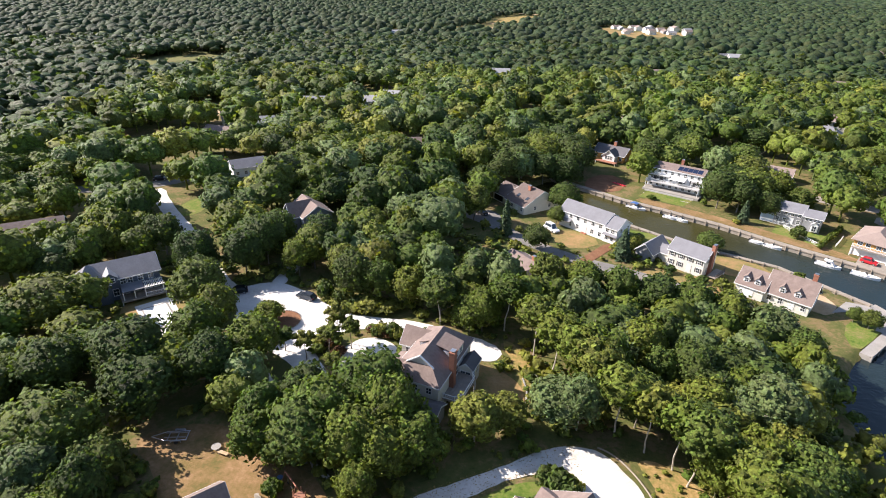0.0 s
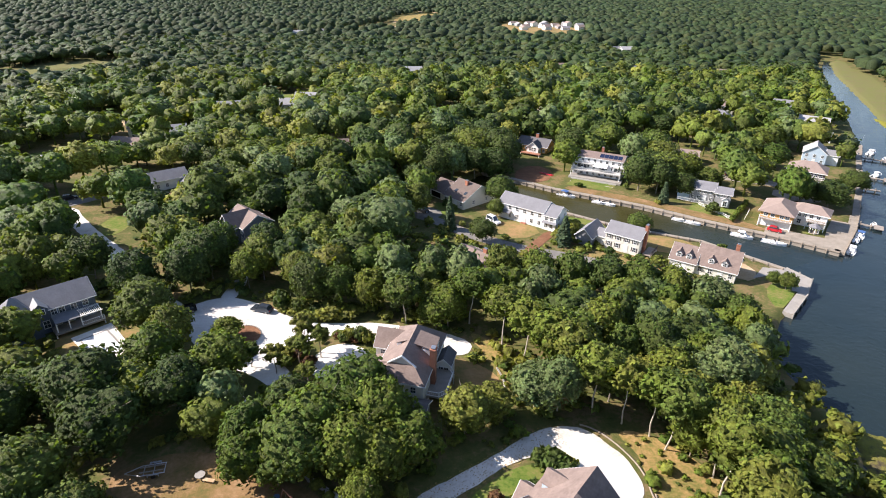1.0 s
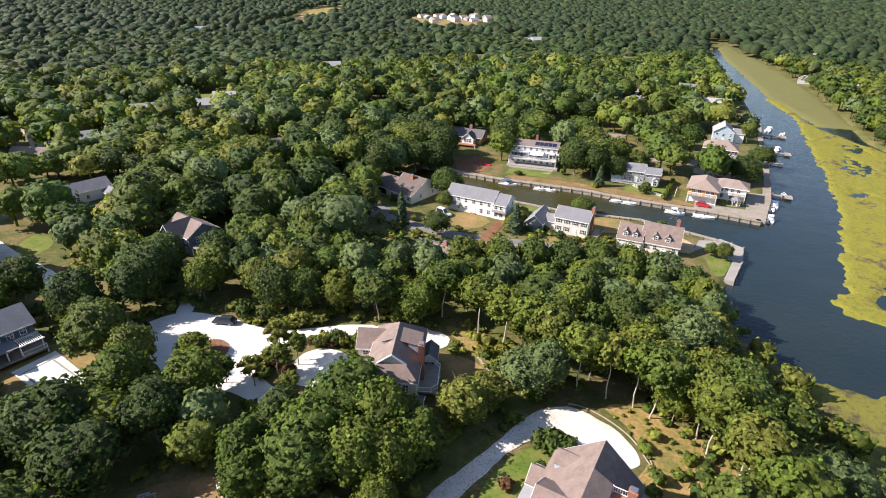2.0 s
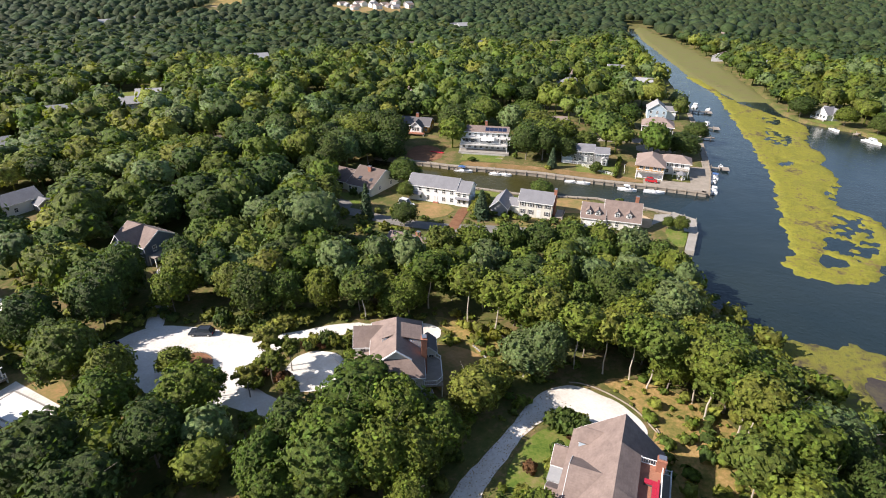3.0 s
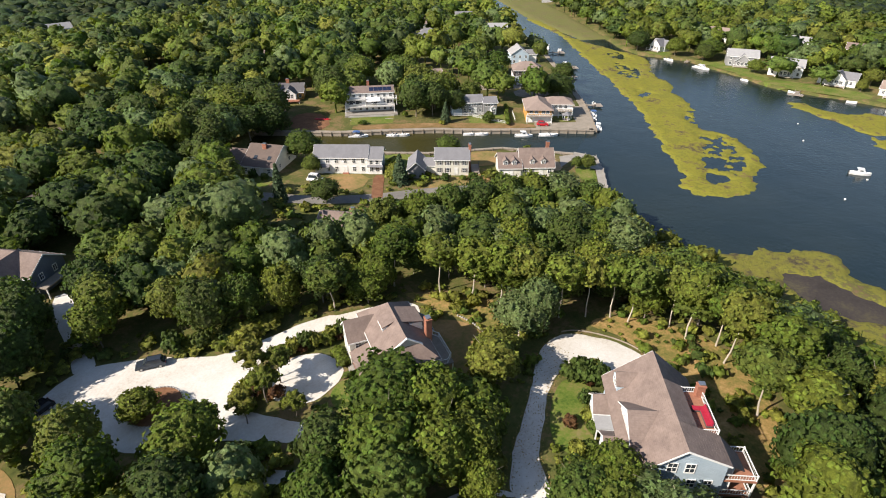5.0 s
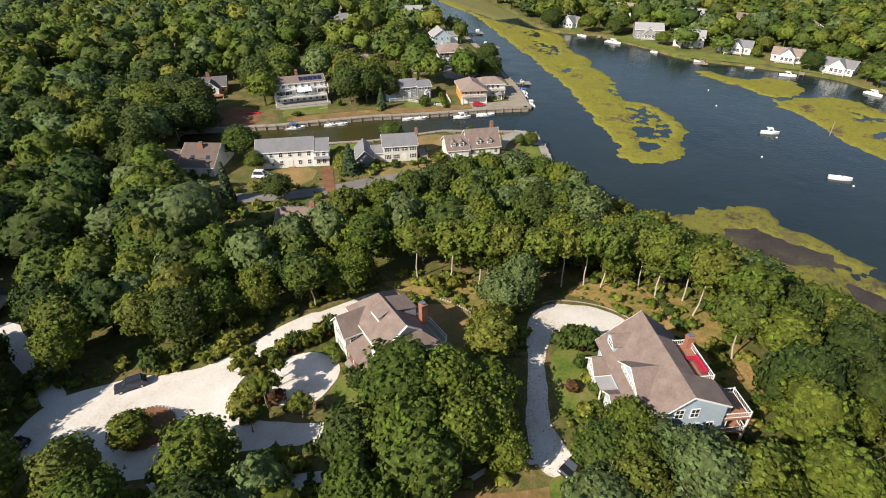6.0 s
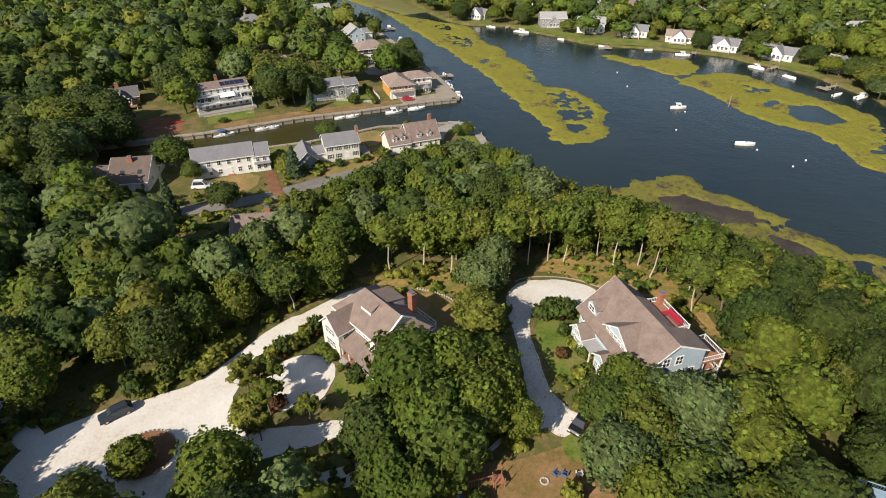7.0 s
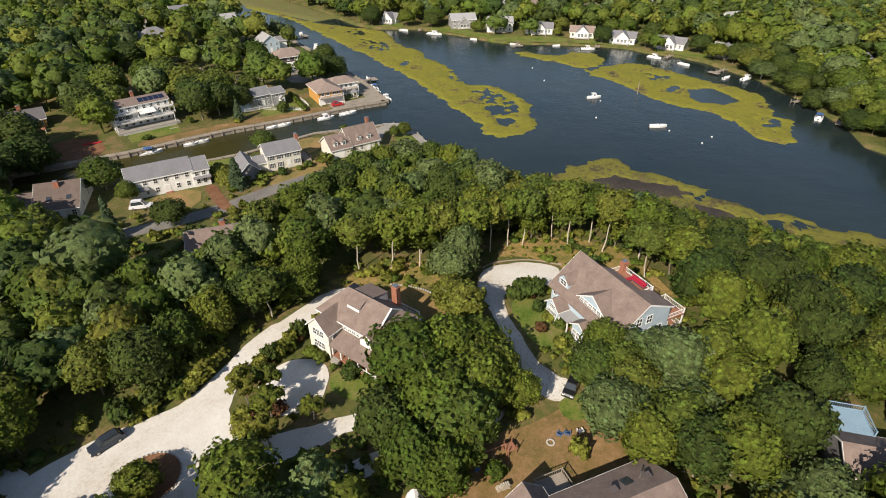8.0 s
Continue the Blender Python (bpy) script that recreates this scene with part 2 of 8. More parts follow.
M["hull"] = plain("white_gelcoat", (0.8, 0.8, 0.79), 0.25)
M["canvas"] = plain("blue_canvas", (0.05, 0.12, 0.3), 0.8)
M["red_fabric"] = plain("red_cushion", (0.38, 0.012, 0.04), 0.85)
M["blue_paint"] = plain("blue_painted_wood", (0.1, 0.18, 0.34), 0.5)
M["car_blue"] = plain("dark_grey_blue_car_paint", (0.06, 0.075, 0.1), 0.25, 0.5)
M["car_dark"] = plain("black_car_paint", (0.02, 0.022, 0.025), 0.25, 0.3)
M["car_red"] = plain("red_car_paint", (0.5, 0.02, 0.03), 0.3)
M["car_white"] = plain("white_car_paint", (0.75, 0.76, 0.78), 0.3)
M["rubber"] = plain("black_rubber", (0.02, 0.02, 0.02), 0.8)
M["steel"] = plain("galvanised_steel", (0.55, 0.56, 0.57), 0.4, 0.9)
M["tarp"] = plain("white_tarpaulin", (0.78, 0.79, 0.78), 0.6)
M["yellow"] = plain("yellow_plastic", (0.75, 0.42, 0.03), 0.5)
M["solar"] = plain("solar_cells", (0.02, 0.03, 0.07), 0.2, 0.2)
M["lamp_red"] = plain("red_lens", (0.3, 0.01, 0.01), 0.2)

m_, nt_, b_ = nodes_of("window_glass")
b_.inputs["Base Color"].default_value = (0.035, 0.045, 0.055, 1)
b_.inputs["Roughness"].default_value, b_.inputs["Specular IOR Level"].default_value = 0.05, 0.8
M["glass"] = m_

m_, nt_, b_ = nodes_of("tidal_water")
p_ = position(nt_)
b_.inputs["Roughness"].default_value = 0.09
b_.inputs["IOR"].default_value = 1.33
nt_.links.new(ramp(nt_, noise_tex(nt_, p_, 0.02, 3), [(0.35, (0.011, 0.021, 0.024)), (0.65, (0.018, 0.028, 0.028))]), b_.inputs["Base Color"])
rip = math_node(nt_, "ADD", noise_tex(nt_, p_, 0.9, 4, 0.55), math_node(nt_, "MULTIPLY", noise_tex(nt_, p_, 0.12, 2), 1.5))
bump(nt_, b_, rip, 0.35, 0.25)
M["water"] = m_
m_ = m_.copy()
m_.name = "murky_canal_water"
nt_ = m_.node_tree            # olive at the dead end, turning blue-grey towards the river
xyz_ = nt_.nodes.new("ShaderNodeSeparateXYZ")
nt_.links.new(position(nt_), xyz_.inputs[0])
way_ = math_node(nt_, "MULTIPLY", math_node(nt_, "ADD", math_node(nt_, "SUBTRACT", xyz_.outputs["X"], xyz_.outputs["Y"]), 175.0), 1 / 160)
nt_.links.new(ramp(nt_, way_, [(0.0, (0.05, 0.045, 0.013)), (0.55, (0.045, 0.042, 0.014)), (0.95, (0.018, 0.03, 0.034))]), nt_.nodes["Principled BSDF"].inputs["Base Color"])
nt_.nodes["Principled BSDF"].inputs["Specular IOR Level"].default_value = 0.15
M["canal"] = m_

# ---- building helpers ----
class Geo:
    """Collects faces for one mesh."""

    def __init__(self):
        self.v, self.f = [], []

    def add(self, verts, faces, m=None):
        k = len(self.v)
        self.v += [tuple(m @ Vector(p)) if m else tuple(p) for p in verts]
        self.f += [tuple(k + i for i in f) for f in faces]
        return self

    def box(self, x0, x1, y0, y1, z0, z1, m=None):
        vs = [(x, y, z) for z in (z0, z1) for x, y in ((x0, y0), (x1, y0), (x1, y1), (x0, y1))]
        return self.add(vs, [(3, 2, 1, 0), (4, 5, 6, 7), (0, 1, 5, 4), (1, 2, 6, 5), (2, 3, 7, 6), (3, 0, 4, 7)], m)

    def tube(self, pts, radii, n=8, caps=True):
        k, pts = len(self.v), [Vector(p) for p in pts]
        for i, p in enumerate(pts):
            d = (pts[min(i + 1, len(pts) - 1)] - pts[max(i - 1, 0)]).normalized()
            a = d.orthogonal().normalized() if abs(d.z) < 0.95 else Vector((1, 0, 0))
            b = d.cross(a).normalized()
            a = b.cross(d)
            self.v += [tuple(p + radii[i] * (math.cos(6.2832 * j / n) * a + math.sin(6.2832 * j / n) * b)) for j in range(n)]
        for i in range(len(pts) - 1):
            self.f += [(k + i * n + j, k + i * n + (j + 1) % n, k + (i + 1) * n + (j + 1) % n, k + (i + 1) * n + j) for j in range(n)]
        if caps:
            self.f += [tuple(k + j for j in reversed(range(n))), tuple(k + (len(pts) - 1) * n + j for j in range(n))]
        return self

    def slab(self, top, faces, th):
        """A roof of the given top faces and thickness, closed below and along its edges."""
        n, k = len(top), len(self.v)
        self.v += [tuple(p) for p in top] + [(p[0], p[1], p[2] - th) for p in top]
        edges = {}
        for f in faces:
            self.f += [tuple(k + i for i in f), tuple(k + n + i for i in reversed(f))]
            for a, b in zip(f, f[1:] + f[:1]):
                edges[(a, b)] = edges.get((a, b), 0) + 1
        self.f += [(k + b, k + a, k + n + a, k + n + b) for a, b in edges if (b, a) not in edges]
        return self

    def mesh(self, name, material):
        me = bpy.data.meshes.new(name)
        me.from_pydata(self.v, [], self.f)
        me.materials.append(material)
        me.update()
        return me


def part(name, g, material, parent=None, label="", at=None):
    me = g if isinstance(g, bpy.types.Mesh) else g.mesh(name, material)
    ob = new(name, me)
    if parent:
        ob.parent = parent
    if at is not None:
        ob.matrix_basis = at
    return tagged(ob, label) if label else ob


def thing(name, m, label, category, group="", kind=""):
    ob = new(name)
    ob.empty_display_size = 0.5
    ob.matrix_basis = m
    return tagged(ob, label, category, group, kind)


def structure(name, g, material, label, category):
    return tagged(part(name, g, material), label, category, kind="structure")


# ---- the lie of the land ----
def arr(pts):
    return np.array(pts, float)


WATER = arr([(10, -160), (30, -80), (46, -30), (60, 5), (66, 32), (68, 50), (74, 62), (74.5, 74), (77, 86), (87, 97), (101, 106.5), (108.5, 113.5), (106.5, 120),
             (93.6, 139.8), (80, 149), (73, 153.6), (60, 167), (33, 203), (42, 213), (64, 190), (90, 169), (104, 154), (120, 139.5), (131, 127.5),
             (148.6, 142), (159, 152), (194, 187), (213, 208), (240, 236), (321, 337), (398, 452), (461, 528), (520, 585), (534, 575),
             (470, 480), (410, 380), (345, 290), (306, 240), (282, 213), (265, 193), (258, 178), (261, 162), (263, 152), (256, 137), (250, 119), (243, 108), (240, 96), (242, 84), (244, 66), (245, 49),
             (242, 33), (234, 22), (232, 11), (223, -1), (212, -9), (200, -19), (183, -25), (172, -32), (156, -34), (145, -38), (127, -38), (116, -48), (100, -90), (80, -160)])


def inside(poly, x, y):
    x, y = np.asarray(x, float), np.asarray(y, float)
    res = np.zeros(x.shape, bool)
    for (x0, y0), (x1, y1) in zip(poly, np.roll(poly, -1, 0)):
        if y0 != y1:
            res ^= ((y0 > y) != (y1 > y)) & (x < (x1 - x0) * (y - y0) / (y1 - y0) + x0)
    return res


def edge_distance(poly, x, y, closed=True):
    x, y = np.asarray(x, float), np.asarray(y, float)
    best = np.full(x.shape, 1e9)
    nxt = np.roll(poly, -1, 0) if closed else poly[1:]
    for (x0, y0), (x1, y1) in zip(poly, nxt):
        dx, dy = x1 - x0, y1 - y0
        s = np.clip(((x - x0) * dx + (y - y0) * dy) / (dx * dx + dy * dy + 1e-9), 0, 1)
        best = np.minimum(best, np.hypot(x - x0 - s * dx, y - y0 - s * dy))
    return best


def signed(poly, x, y):
    """Distance to the polygon's edge, negative inside."""
    d = edge_distance(poly, x, y)
    return np.where(inside(poly, x, y), -d, d)


def smooth(a, b, v):
    s = np.clip((v - a) / (b - a), 0, 1)
    return s * s * (3 - 2 * s)


def land(x, y):
    """Height of the ground over the water, in metres."""
    x, y = np.asarray(x, float), np.asarray(y, float)
    d = signed(WATER, x, y)
    h = -1.8 + 2.9 * smooth(-1.8, 0.6, d) + 1.7 * smooth(14, 75, d) + 2.4 * np.exp(-(((x - 4) / 40) ** 2 + ((y - 44) / 34) ** 2)) * smooth(2, 30, d)
    return h + smooth(8, 40, d) * 0.35 * np.sin(x / 17 + 1.3) * np.cos(y / 21) + smooth(300, 1500, np.hypot(x, y - 50)) * 5


def at_ground(x, y):
    return float(land([x], [y])[0])


def grid_mesh(name, xs, ys, z, keep=None):
    nx, ny = len(xs), len(ys)
    v = np.empty((nx * ny, 3))
    v[:, 0], v[:, 1], v[:, 2] = np.tile(xs, ny), np.repeat(ys, nx), z.ravel()
    i = (np.arange(ny - 1)[:, None] * nx + np.arange(nx - 1)[None, :])
    if keep is not None:
        i = i[keep]
    i = i.ravel()
    f = np.stack([i, i + 1, i + nx + 1, i + nx], 1)
    used = np.unique(f)
    back = np.zeros(nx * ny, int)
    back[used] = np.arange(len(used))
    return bulk(name, v[used], None, back[f])


def bulk(name, v, tris=None, quads=None, tint=None):
    """A large mesh straight from arrays."""
    me = bpy.data.meshes.new(name)
    t = np.zeros((0, 3), int) if tris is None else tris
    q = np.zeros((0, 4), int) if quads is None else quads
    me.vertices.add(len(v))
    me.vertices.foreach_set("co", np.ascontiguousarray(v, np.float32).ravel())
    loops = np.concatenate([t.ravel(), q.ravel()]).astype(np.int32)
    me.loops.add(len(loops))
    me.loops.foreach_set("vertex_index", loops)
    starts = np.concatenate([np.arange(len(t)) * 3, len(t) * 3 + np.arange(len(q)) * 4]).astype(np.int32)
    me.polygons.add(len(starts))
    me.polygons.foreach_set("loop_start", starts)
    if tint is not None:
        a = me.attributes.new("tint", "FLOAT", "POINT")
        a.data.foreach_set("value", np.ascontiguousarray(tint, np.float32))
    me.update(calc_edges=True)
    me.validate()
    return me


def steps(lo, hi, fine, reach):
    """Fine steps from lo to hi, then ever wider ones out to reach."""
    mid = np.arange(lo, hi + fine, fine)
    wide, s = [], fine
    while sum(wide) < reach:
        s *= 1.22
        wide.append(s)
    out = np.cumsum(wide)
    return np.concatenate([lo - out[::-1], mid, mid[-1] + out])


gx, gy = steps(-130, 290, 2.4, 4300), steps(-50, 290, 2.4, 4200)
X, Y = np.meshgrid(gx, gy)
ground = part("ground", grid_mesh("ground", gx, gy, land(X, Y)), None)
ground.data.materials.append(M["ground"])
for p_ in ground.data.polygons:
    p_.use_smooth = True
tagged(ground, "woodland floor of brown leaf litter, moss and scrub", "ground", kind="structure")

wx, wy = np.arange(-20, 561, 20.0), np.arange(-180, 621, 20.0)
water = part("water", grid_mesh("water", wx, wy, np.zeros((len(wy), len(wx)))), None)
water.data.materials.append(M["water"])
tagged(water, "dark blue-grey tidal water with light ripples", "water", kind="structure")


cw = arr([(97, 128), (109, 121), (131, 129), (104, 155.5), (90, 170.5), (64, 191.5), (42, 215), (30, 203), (58, 166), (72, 152), (92, 138)])
canal = part("canal_water", Geo().add([(x, y, 0.006) for x, y in cw], [tuple(range(len(cw)))]), M["canal"])
tagged(canal, "murky olive-green canal water", "water", kind="structure")


def rounded(pts, times=2, rough=0.0, step=2.0):
    """A closed outline with its corners rounded, and if wished a ragged edge."""
    p = arr(pts)
    for _ in range(times):
        q = np.roll(p, -1, 0)
        p = np.stack([0.75 * p + 0.25 * q, 0.25 * p + 0.75 * q], 1).reshape(-1, 2)
    if rough:
        out = []
        for a, b in zip(p, np.roll(p, -1, 0)):
            n = max(1, int(np.hypot(*(b - a)) / step))
            out += [a + (b - a) * i / n for i in range(n)]
        p = np.array(out)
        p = p + np.array([noise.noise_vector((x * 0.45, y * 0.45, 3.0))[:2] for x, y in p]) * rough
    return p


CLEAR = []          # (outline, margin): no tree stands here


def open_view(x, y, half, length, margin=1.5):
    """No tree before a place, as seen from the flight's first stretch."""
    q, u = np.array((x, y)), np.array((x + 12.0, y - 4.0))
    u = u / np.hypot(*u)
    n = np.array((-u[1], u[0]))
    CLEAR.append((np.array([q + n * half, q - n * half, q - n * half * 0.8 - u * length, q + n * half * 0.8 - u * length]), margin))


def patch(name, pts, material, label, category, lift=0.06, round_by=2, rough=0.0, clear=1.5, level=None):
    """A sheet of other ground laid over the land."""
    p = rounded(pts, round_by, rough) if round_by else arr(pts)
    if clear is not None:
        CLEAR.append((p, clear))
    bm = bmesh.new()
    f = bm.faces.new([bm.verts.new((x, y, 0)) for x, y in p])
    bmesh.ops.triangulate(bm, faces=[f])
    for ax in (0, 1):
        for c in np.arange(math.floor(p[:, ax].min() / 4) * 4, p[:, ax].max(), 4.0):
            co, no = [0, 0, 0], [0, 0, 0]
            co[ax], no[ax] = c, 1
            bmesh.ops.bisect_plane(bm, geom=bm.verts[:] + bm.edges[:] + bm.faces[:], plane_co=co, plane_no=no)
    zs = land([v.co.x for v in bm.verts], [v.co.y for v in bm.verts])
    for v, z in zip(bm.verts, zs):
        v.co.z = (z if level is None else level) + lift
    bmesh.ops.recalc_face_normals(bm, faces=bm.faces[:])
    if sum(f.normal.z for f in bm.faces) < 0:
        bmesh.ops.reverse_faces(bm, faces=bm.faces[:])
    me = bpy.data.meshes.new(name)
    bm.to_mesh(me)
    bm.free()
    me.materials.append(material)
    return tagged(new(name, me), label, category, kind="structure")


def strip(pts, width):
    """The outline of a lane along a line of points."""
    p = arr(pts)
    d = np.gradient(p, axis=0)
    n = np.stack([-d[:, 1], d[:, 0]], 1) / np.hypot(d[:, 0], d[:, 1])[:, None]
    return np.concatenate([p + n * width / 2, (p - n * width / 2)[::-1]])


# shell drives, lanes and streets
patch("driveway", [(-52, 113), (-50, 117.5), (-42, 121.5), (-36.5, 119.0), (-31.5, 116.0), (-27.6, 111.6), (-22.5, 107.2), (-14, 105.6), (-5, 104.6), (2, 100.6), (10, 97.8), (13, 93.5), (9.5, 90.3), (4.5, 92.4), (1, 96.2), (-5.5, 100.4), (-12, 102.2), (-18.5, 100.6), (-23.5, 98.8), (-27, 94.8), (-23.4, 88.5), (-19, 81), (-15, 77), (-16.6, 75.2), (-20.3, 78.5), (-25, 83), (-29, 87.6), (-33, 91.5), (-40, 94.5), (-45, 103), (-47, 109)],
      M["shell"], "white crushed-shell driveway with a turning circle", "driveway", 0.07, 2, 0.45)
patch("driveway", [(-17, 97.5), (-13, 98), (-9, 95), (-8.4, 91), (-10, 87.8), (-14, 86.2), (-18.5, 86.6), (-22, 91.5), (-19.5, 94.5)], M["shell"], "pale crushed-shell parking pocket beside the house", "driveway", 0.08, 2, 0.35)
patch("driveway", strip([(-41, 119), (-39.3, 127), (-38.6, 138), (-37, 148)], 3.6), M["shell"], "pale shell lane running up through the trees", "driveway", 0.09, 1, 0.4, 0.6)
patch("lane", strip([(-49, 114), (-56, 122), (-63.5, 133), (-71.3, 144.7), (-80, 155), (-92, 171), (-100, 184)], 4.6), M["shell"], "long white shell lane through the woods", "lane", 0.1, 1, 0.5, 5.0)
patch("lane", strip([(-40, 95), (-37, 88), (-33, 82.5), (-27.5, 75.8), (-23, 71), (-17, 66)], 3.4), M["shell"], "narrow rutted shell track under the trees", "lane", 0.1, 1, 0.5, 0.3)
patch("driveway", [(24.5, 68.6), (27, 66.8), (29.6, 62.5), (31, 57.5), (29.8, 52.6), (26, 52.2), (22, 54.5), (21.4, 58), (20.4, 60.6), (16, 62.5), (12.3, 61.5), (8, 59.1), (1.2, 55.4), (-3.1, 52.0), (-4.9, 46.6), (-8.8, 47.9), (-9.3, 51.9), (-5.2, 55.9), (0.4, 58.6), (5.6, 61.1), (11.5, 64.4), (18, 68.2)],
      M["shell"], "white crushed-shell drive with a curved log edge", "driveway", 0.07, 2, 0.4, 5.0)
CURVED_DRIVE = CLEAR[-1][0]
patch("lane", strip([(-8, 52), (-11.5, 57), (-16, 59), (-22, 66)], 0.8), M["shell"], "shell path half hidden under oaks", "lane", 0.1, 1, 0.5, 0.0)
patch("road", strip([(-160, 172), (-130, 179), (-112, 184), (-100, 190), (-92, 200), (-88, 214)], 7.0), M["asphalt"], "grey asphalt street end between gardens", "road", 0.08, 1)
patch("road", strip([(-14, 196), (-2, 182), (8, 171), (16, 163), (24.7, 150), (37.7, 139.8), (48.5, 134.5), (60, 127), (70, 118)], 5.5), M["asphalt"], "worn grey asphalt street in front of the canal houses", "road", 0.08, 1)
patch("road", strip([(112, 210), (128, 199), (142, 191), (156, 184), (168, 172)], 7.0), M["paving"], "pale asphalt lane behind the peninsula houses", "road", 0.08, 1)
patch("driveway", strip([(38, 138), (44, 145), (50, 151.5)], 3.2), M["mulch"], "reddish gravel side drive", "driveway", 0.1, 1)
patch("driveway", [(74, 122), (77.5, 118.5), (72, 114.5), (68.5, 117.5)], M["paving"], "pale concrete garage apron", "driveway", 0.1, 1)
patch("driveway", [(14, 178), (20, 170), (14, 163), (8, 171)], M["asphalt"], "grey asphalt forecourt", "driveway", 0.11, 1)
CLEAR.append((arr([(-62, 131), (-72, 145), (-89, 167), (-102, 186), (-94, 184), (-80, 163), (-66, 144), (-56, 130)]), 2.5))
CLEAR.append((strip([(-62, 130), (-71.3, 144.7), (-80, 155), (-92, 171), (-100, 184)], 11.0), 3.0))
for x_, y_, half_, length_ in ((-74.5, 203, 8, 24), (-40, 156, 6, 15), (-119, 231, 8, 22), (-112, 189, 10, 16), (-98, 181, 6, 12), (-86, 163, 6, 12), (-75, 148, 5, 10), (-50, 358, 14, 24), (-128, 240, 14, 20), (-130, 305, 9, 24), (-16.5, 241, 7, 17), (73.5, 238, 9, 26), (186, 273, 9, 26), (251, 306, 8, 26), (240, 268, 9, 24)):
    open_view(x_, y_, half_, length_)
CLEAR.append((arr([(236, 238), (252, 259), (289, 309), (346, 389), (410, 469), (416, 464), (352, 382), (296, 303), (259, 254), (243, 233)]), 3.0))
# lawns and yards
patch("lawn", [(31.5, 153), (38.5, 146.5), (48.8, 153), (38.5, 163.5)], M["dry_lawn"], "mown lawn, green with dry patches", "lawn", 0.05, 1)
patch("lawn", [(51, 132.5), (57.5, 136.5), (70, 132.5), (75, 129), (72, 121.5), (62, 124.5)], M["dry_lawn"], "dry mown front lawn", "lawn", 0.05, 1)
patch("lawn", [(68, 140), (80, 147.5), (92, 138), (84, 130)], M["dry_lawn"], "dry back lawn down to the canal", "lawn", 0.05, 1)
patch("lawn", [(52, 160), (62, 163.5), (71, 153), (62, 147)], M["lawn"], "narrow green back lawn", "lawn", 0.045, 1)
patch("lawn", [(19.5, 166.5), (26, 170.5), (20, 181), (16.5, 178.5)], M["lawn"], "small green front lawn with shrubs", "lawn", 0.05, 1)
patch("lawn", [(71, 194.5), (77.5, 201.5), (90, 191), (84, 185)], M["lawn"], "terraced green lawn above the canal wall", "lawn", 0.05, 0)
patch("lawn", [(101, 160), (109.5, 170.5), (121, 162), (112.5, 151)], M["lawn"], "bright green lawn sloping to the canal", "lawn", 0.05, 0)
patch("soil", [(68, 189.5), (79, 180.5), (91, 171), (105, 156), (118, 144), (121, 147), (109, 159.5), (95, 174.5), (83, 184), (72, 193)], M["yard"], "trodden strip of sandy soil above the canal wall", "soil", 0.06, 1, 0.4)
patch("soil", [(52, 199), (56, 213), (66, 220), (72, 210), (64, 197)], M["mulch"], "bank of red-brown soil", "soil", 0.05, 1, 0.4)
patch("lawn", [(89, 99.5), (92, 109), (100, 115), (104.5, 113), (99, 106.5)], M["lawn"], "clipped green lawn at the point", "lawn", 0.05, 1)
patch("pavement", [(94, 116), (101, 121.5), (106.3, 119.4), (107.9, 113.6), (101.6, 107.2), (99.6, 108.6), (104.2, 113.6), (101, 117)], M["concrete"], "pale concrete quay at the tip of the point", "pavement", 0.09, 0)
patch("soil", [(82, 129), (92, 131), (99, 121), (93, 114), (88, 118)], M["sand"], "sandy yard beside the canal", "soil", 0.05, 1, 0.3)
patch("pavement", [(116, 141.5), (121.5, 147.5), (134, 137), (140, 143), (148, 150), (152, 147), (141, 136.4), (130.6, 129.2)], M["paving"], "broad pale paved quay", "pavement", 0.08, 0)
patch("pavement", [(142, 172), (150, 181), (163, 174), (156, 163)], M["paving"], "pale paved forecourt between two houses", "pavement", 0.085, 1)
patch("lawn", [(128, 141.5), (134, 149), (143, 146.5), (135, 139)], M["lawn"], "small green lawn round a gazebo", "lawn", 0.1, 1)
patch("lawn", [(-15, 86), (-9.6, 87.5), (-9, 82), (-11.8, 76.8), (-15.6, 79)], M["lawn"], "small green front lawn", "lawn", 0.05, 2)
patch("lawn", [(5, 90), (10, 89.5), (15.5, 84), (15, 77), (9, 69.5), (4, 73), (3, 82)], M["dry_lawn"], "brown and green side lawn", "lawn", 0.05, 2)
patch("lawn", [(18.8, 58.4), (14, 61.4), (4.5, 56.4), (1.5, 52), (6, 46.5), (14, 54)], M["lawn"], "green front garden lawn with worn spots", "lawn", 0.05, 2)
patch("clearing", [(22, 50), (31, 51), (33, 60), (31, 67), (37, 66), (44, 56), (45, 46), (38, 36), (27, 30), (20, 27), (14, 33)], M["litter"], "clearing of brown leaf litter and ferns", "clearing", 0.045, 2, 0.6, -1.0)
patch("clearing", [(12, 99), (16, 96), (22, 88), (29, 78), (28, 72), (20, 73), (15, 80), (15, 88)], M["litter"], "clearing of brown leaf litter and low brush", "clearing", 0.045, 2, 0.6, 0.0)
patch("yard", [(-50, 67), (-44, 71), (-36, 71), (-29, 68.5), (-24, 63), (-18, 60), (-13.5, 52), (-8, 47.5), (-11, 41), (-16, 33), (-24, 33), (-34, 48), (-40, 54), (-42, 60)], M["yard"], "dry brown backyard grass with bare soil", "yard", 0.05, 2, 0.5)
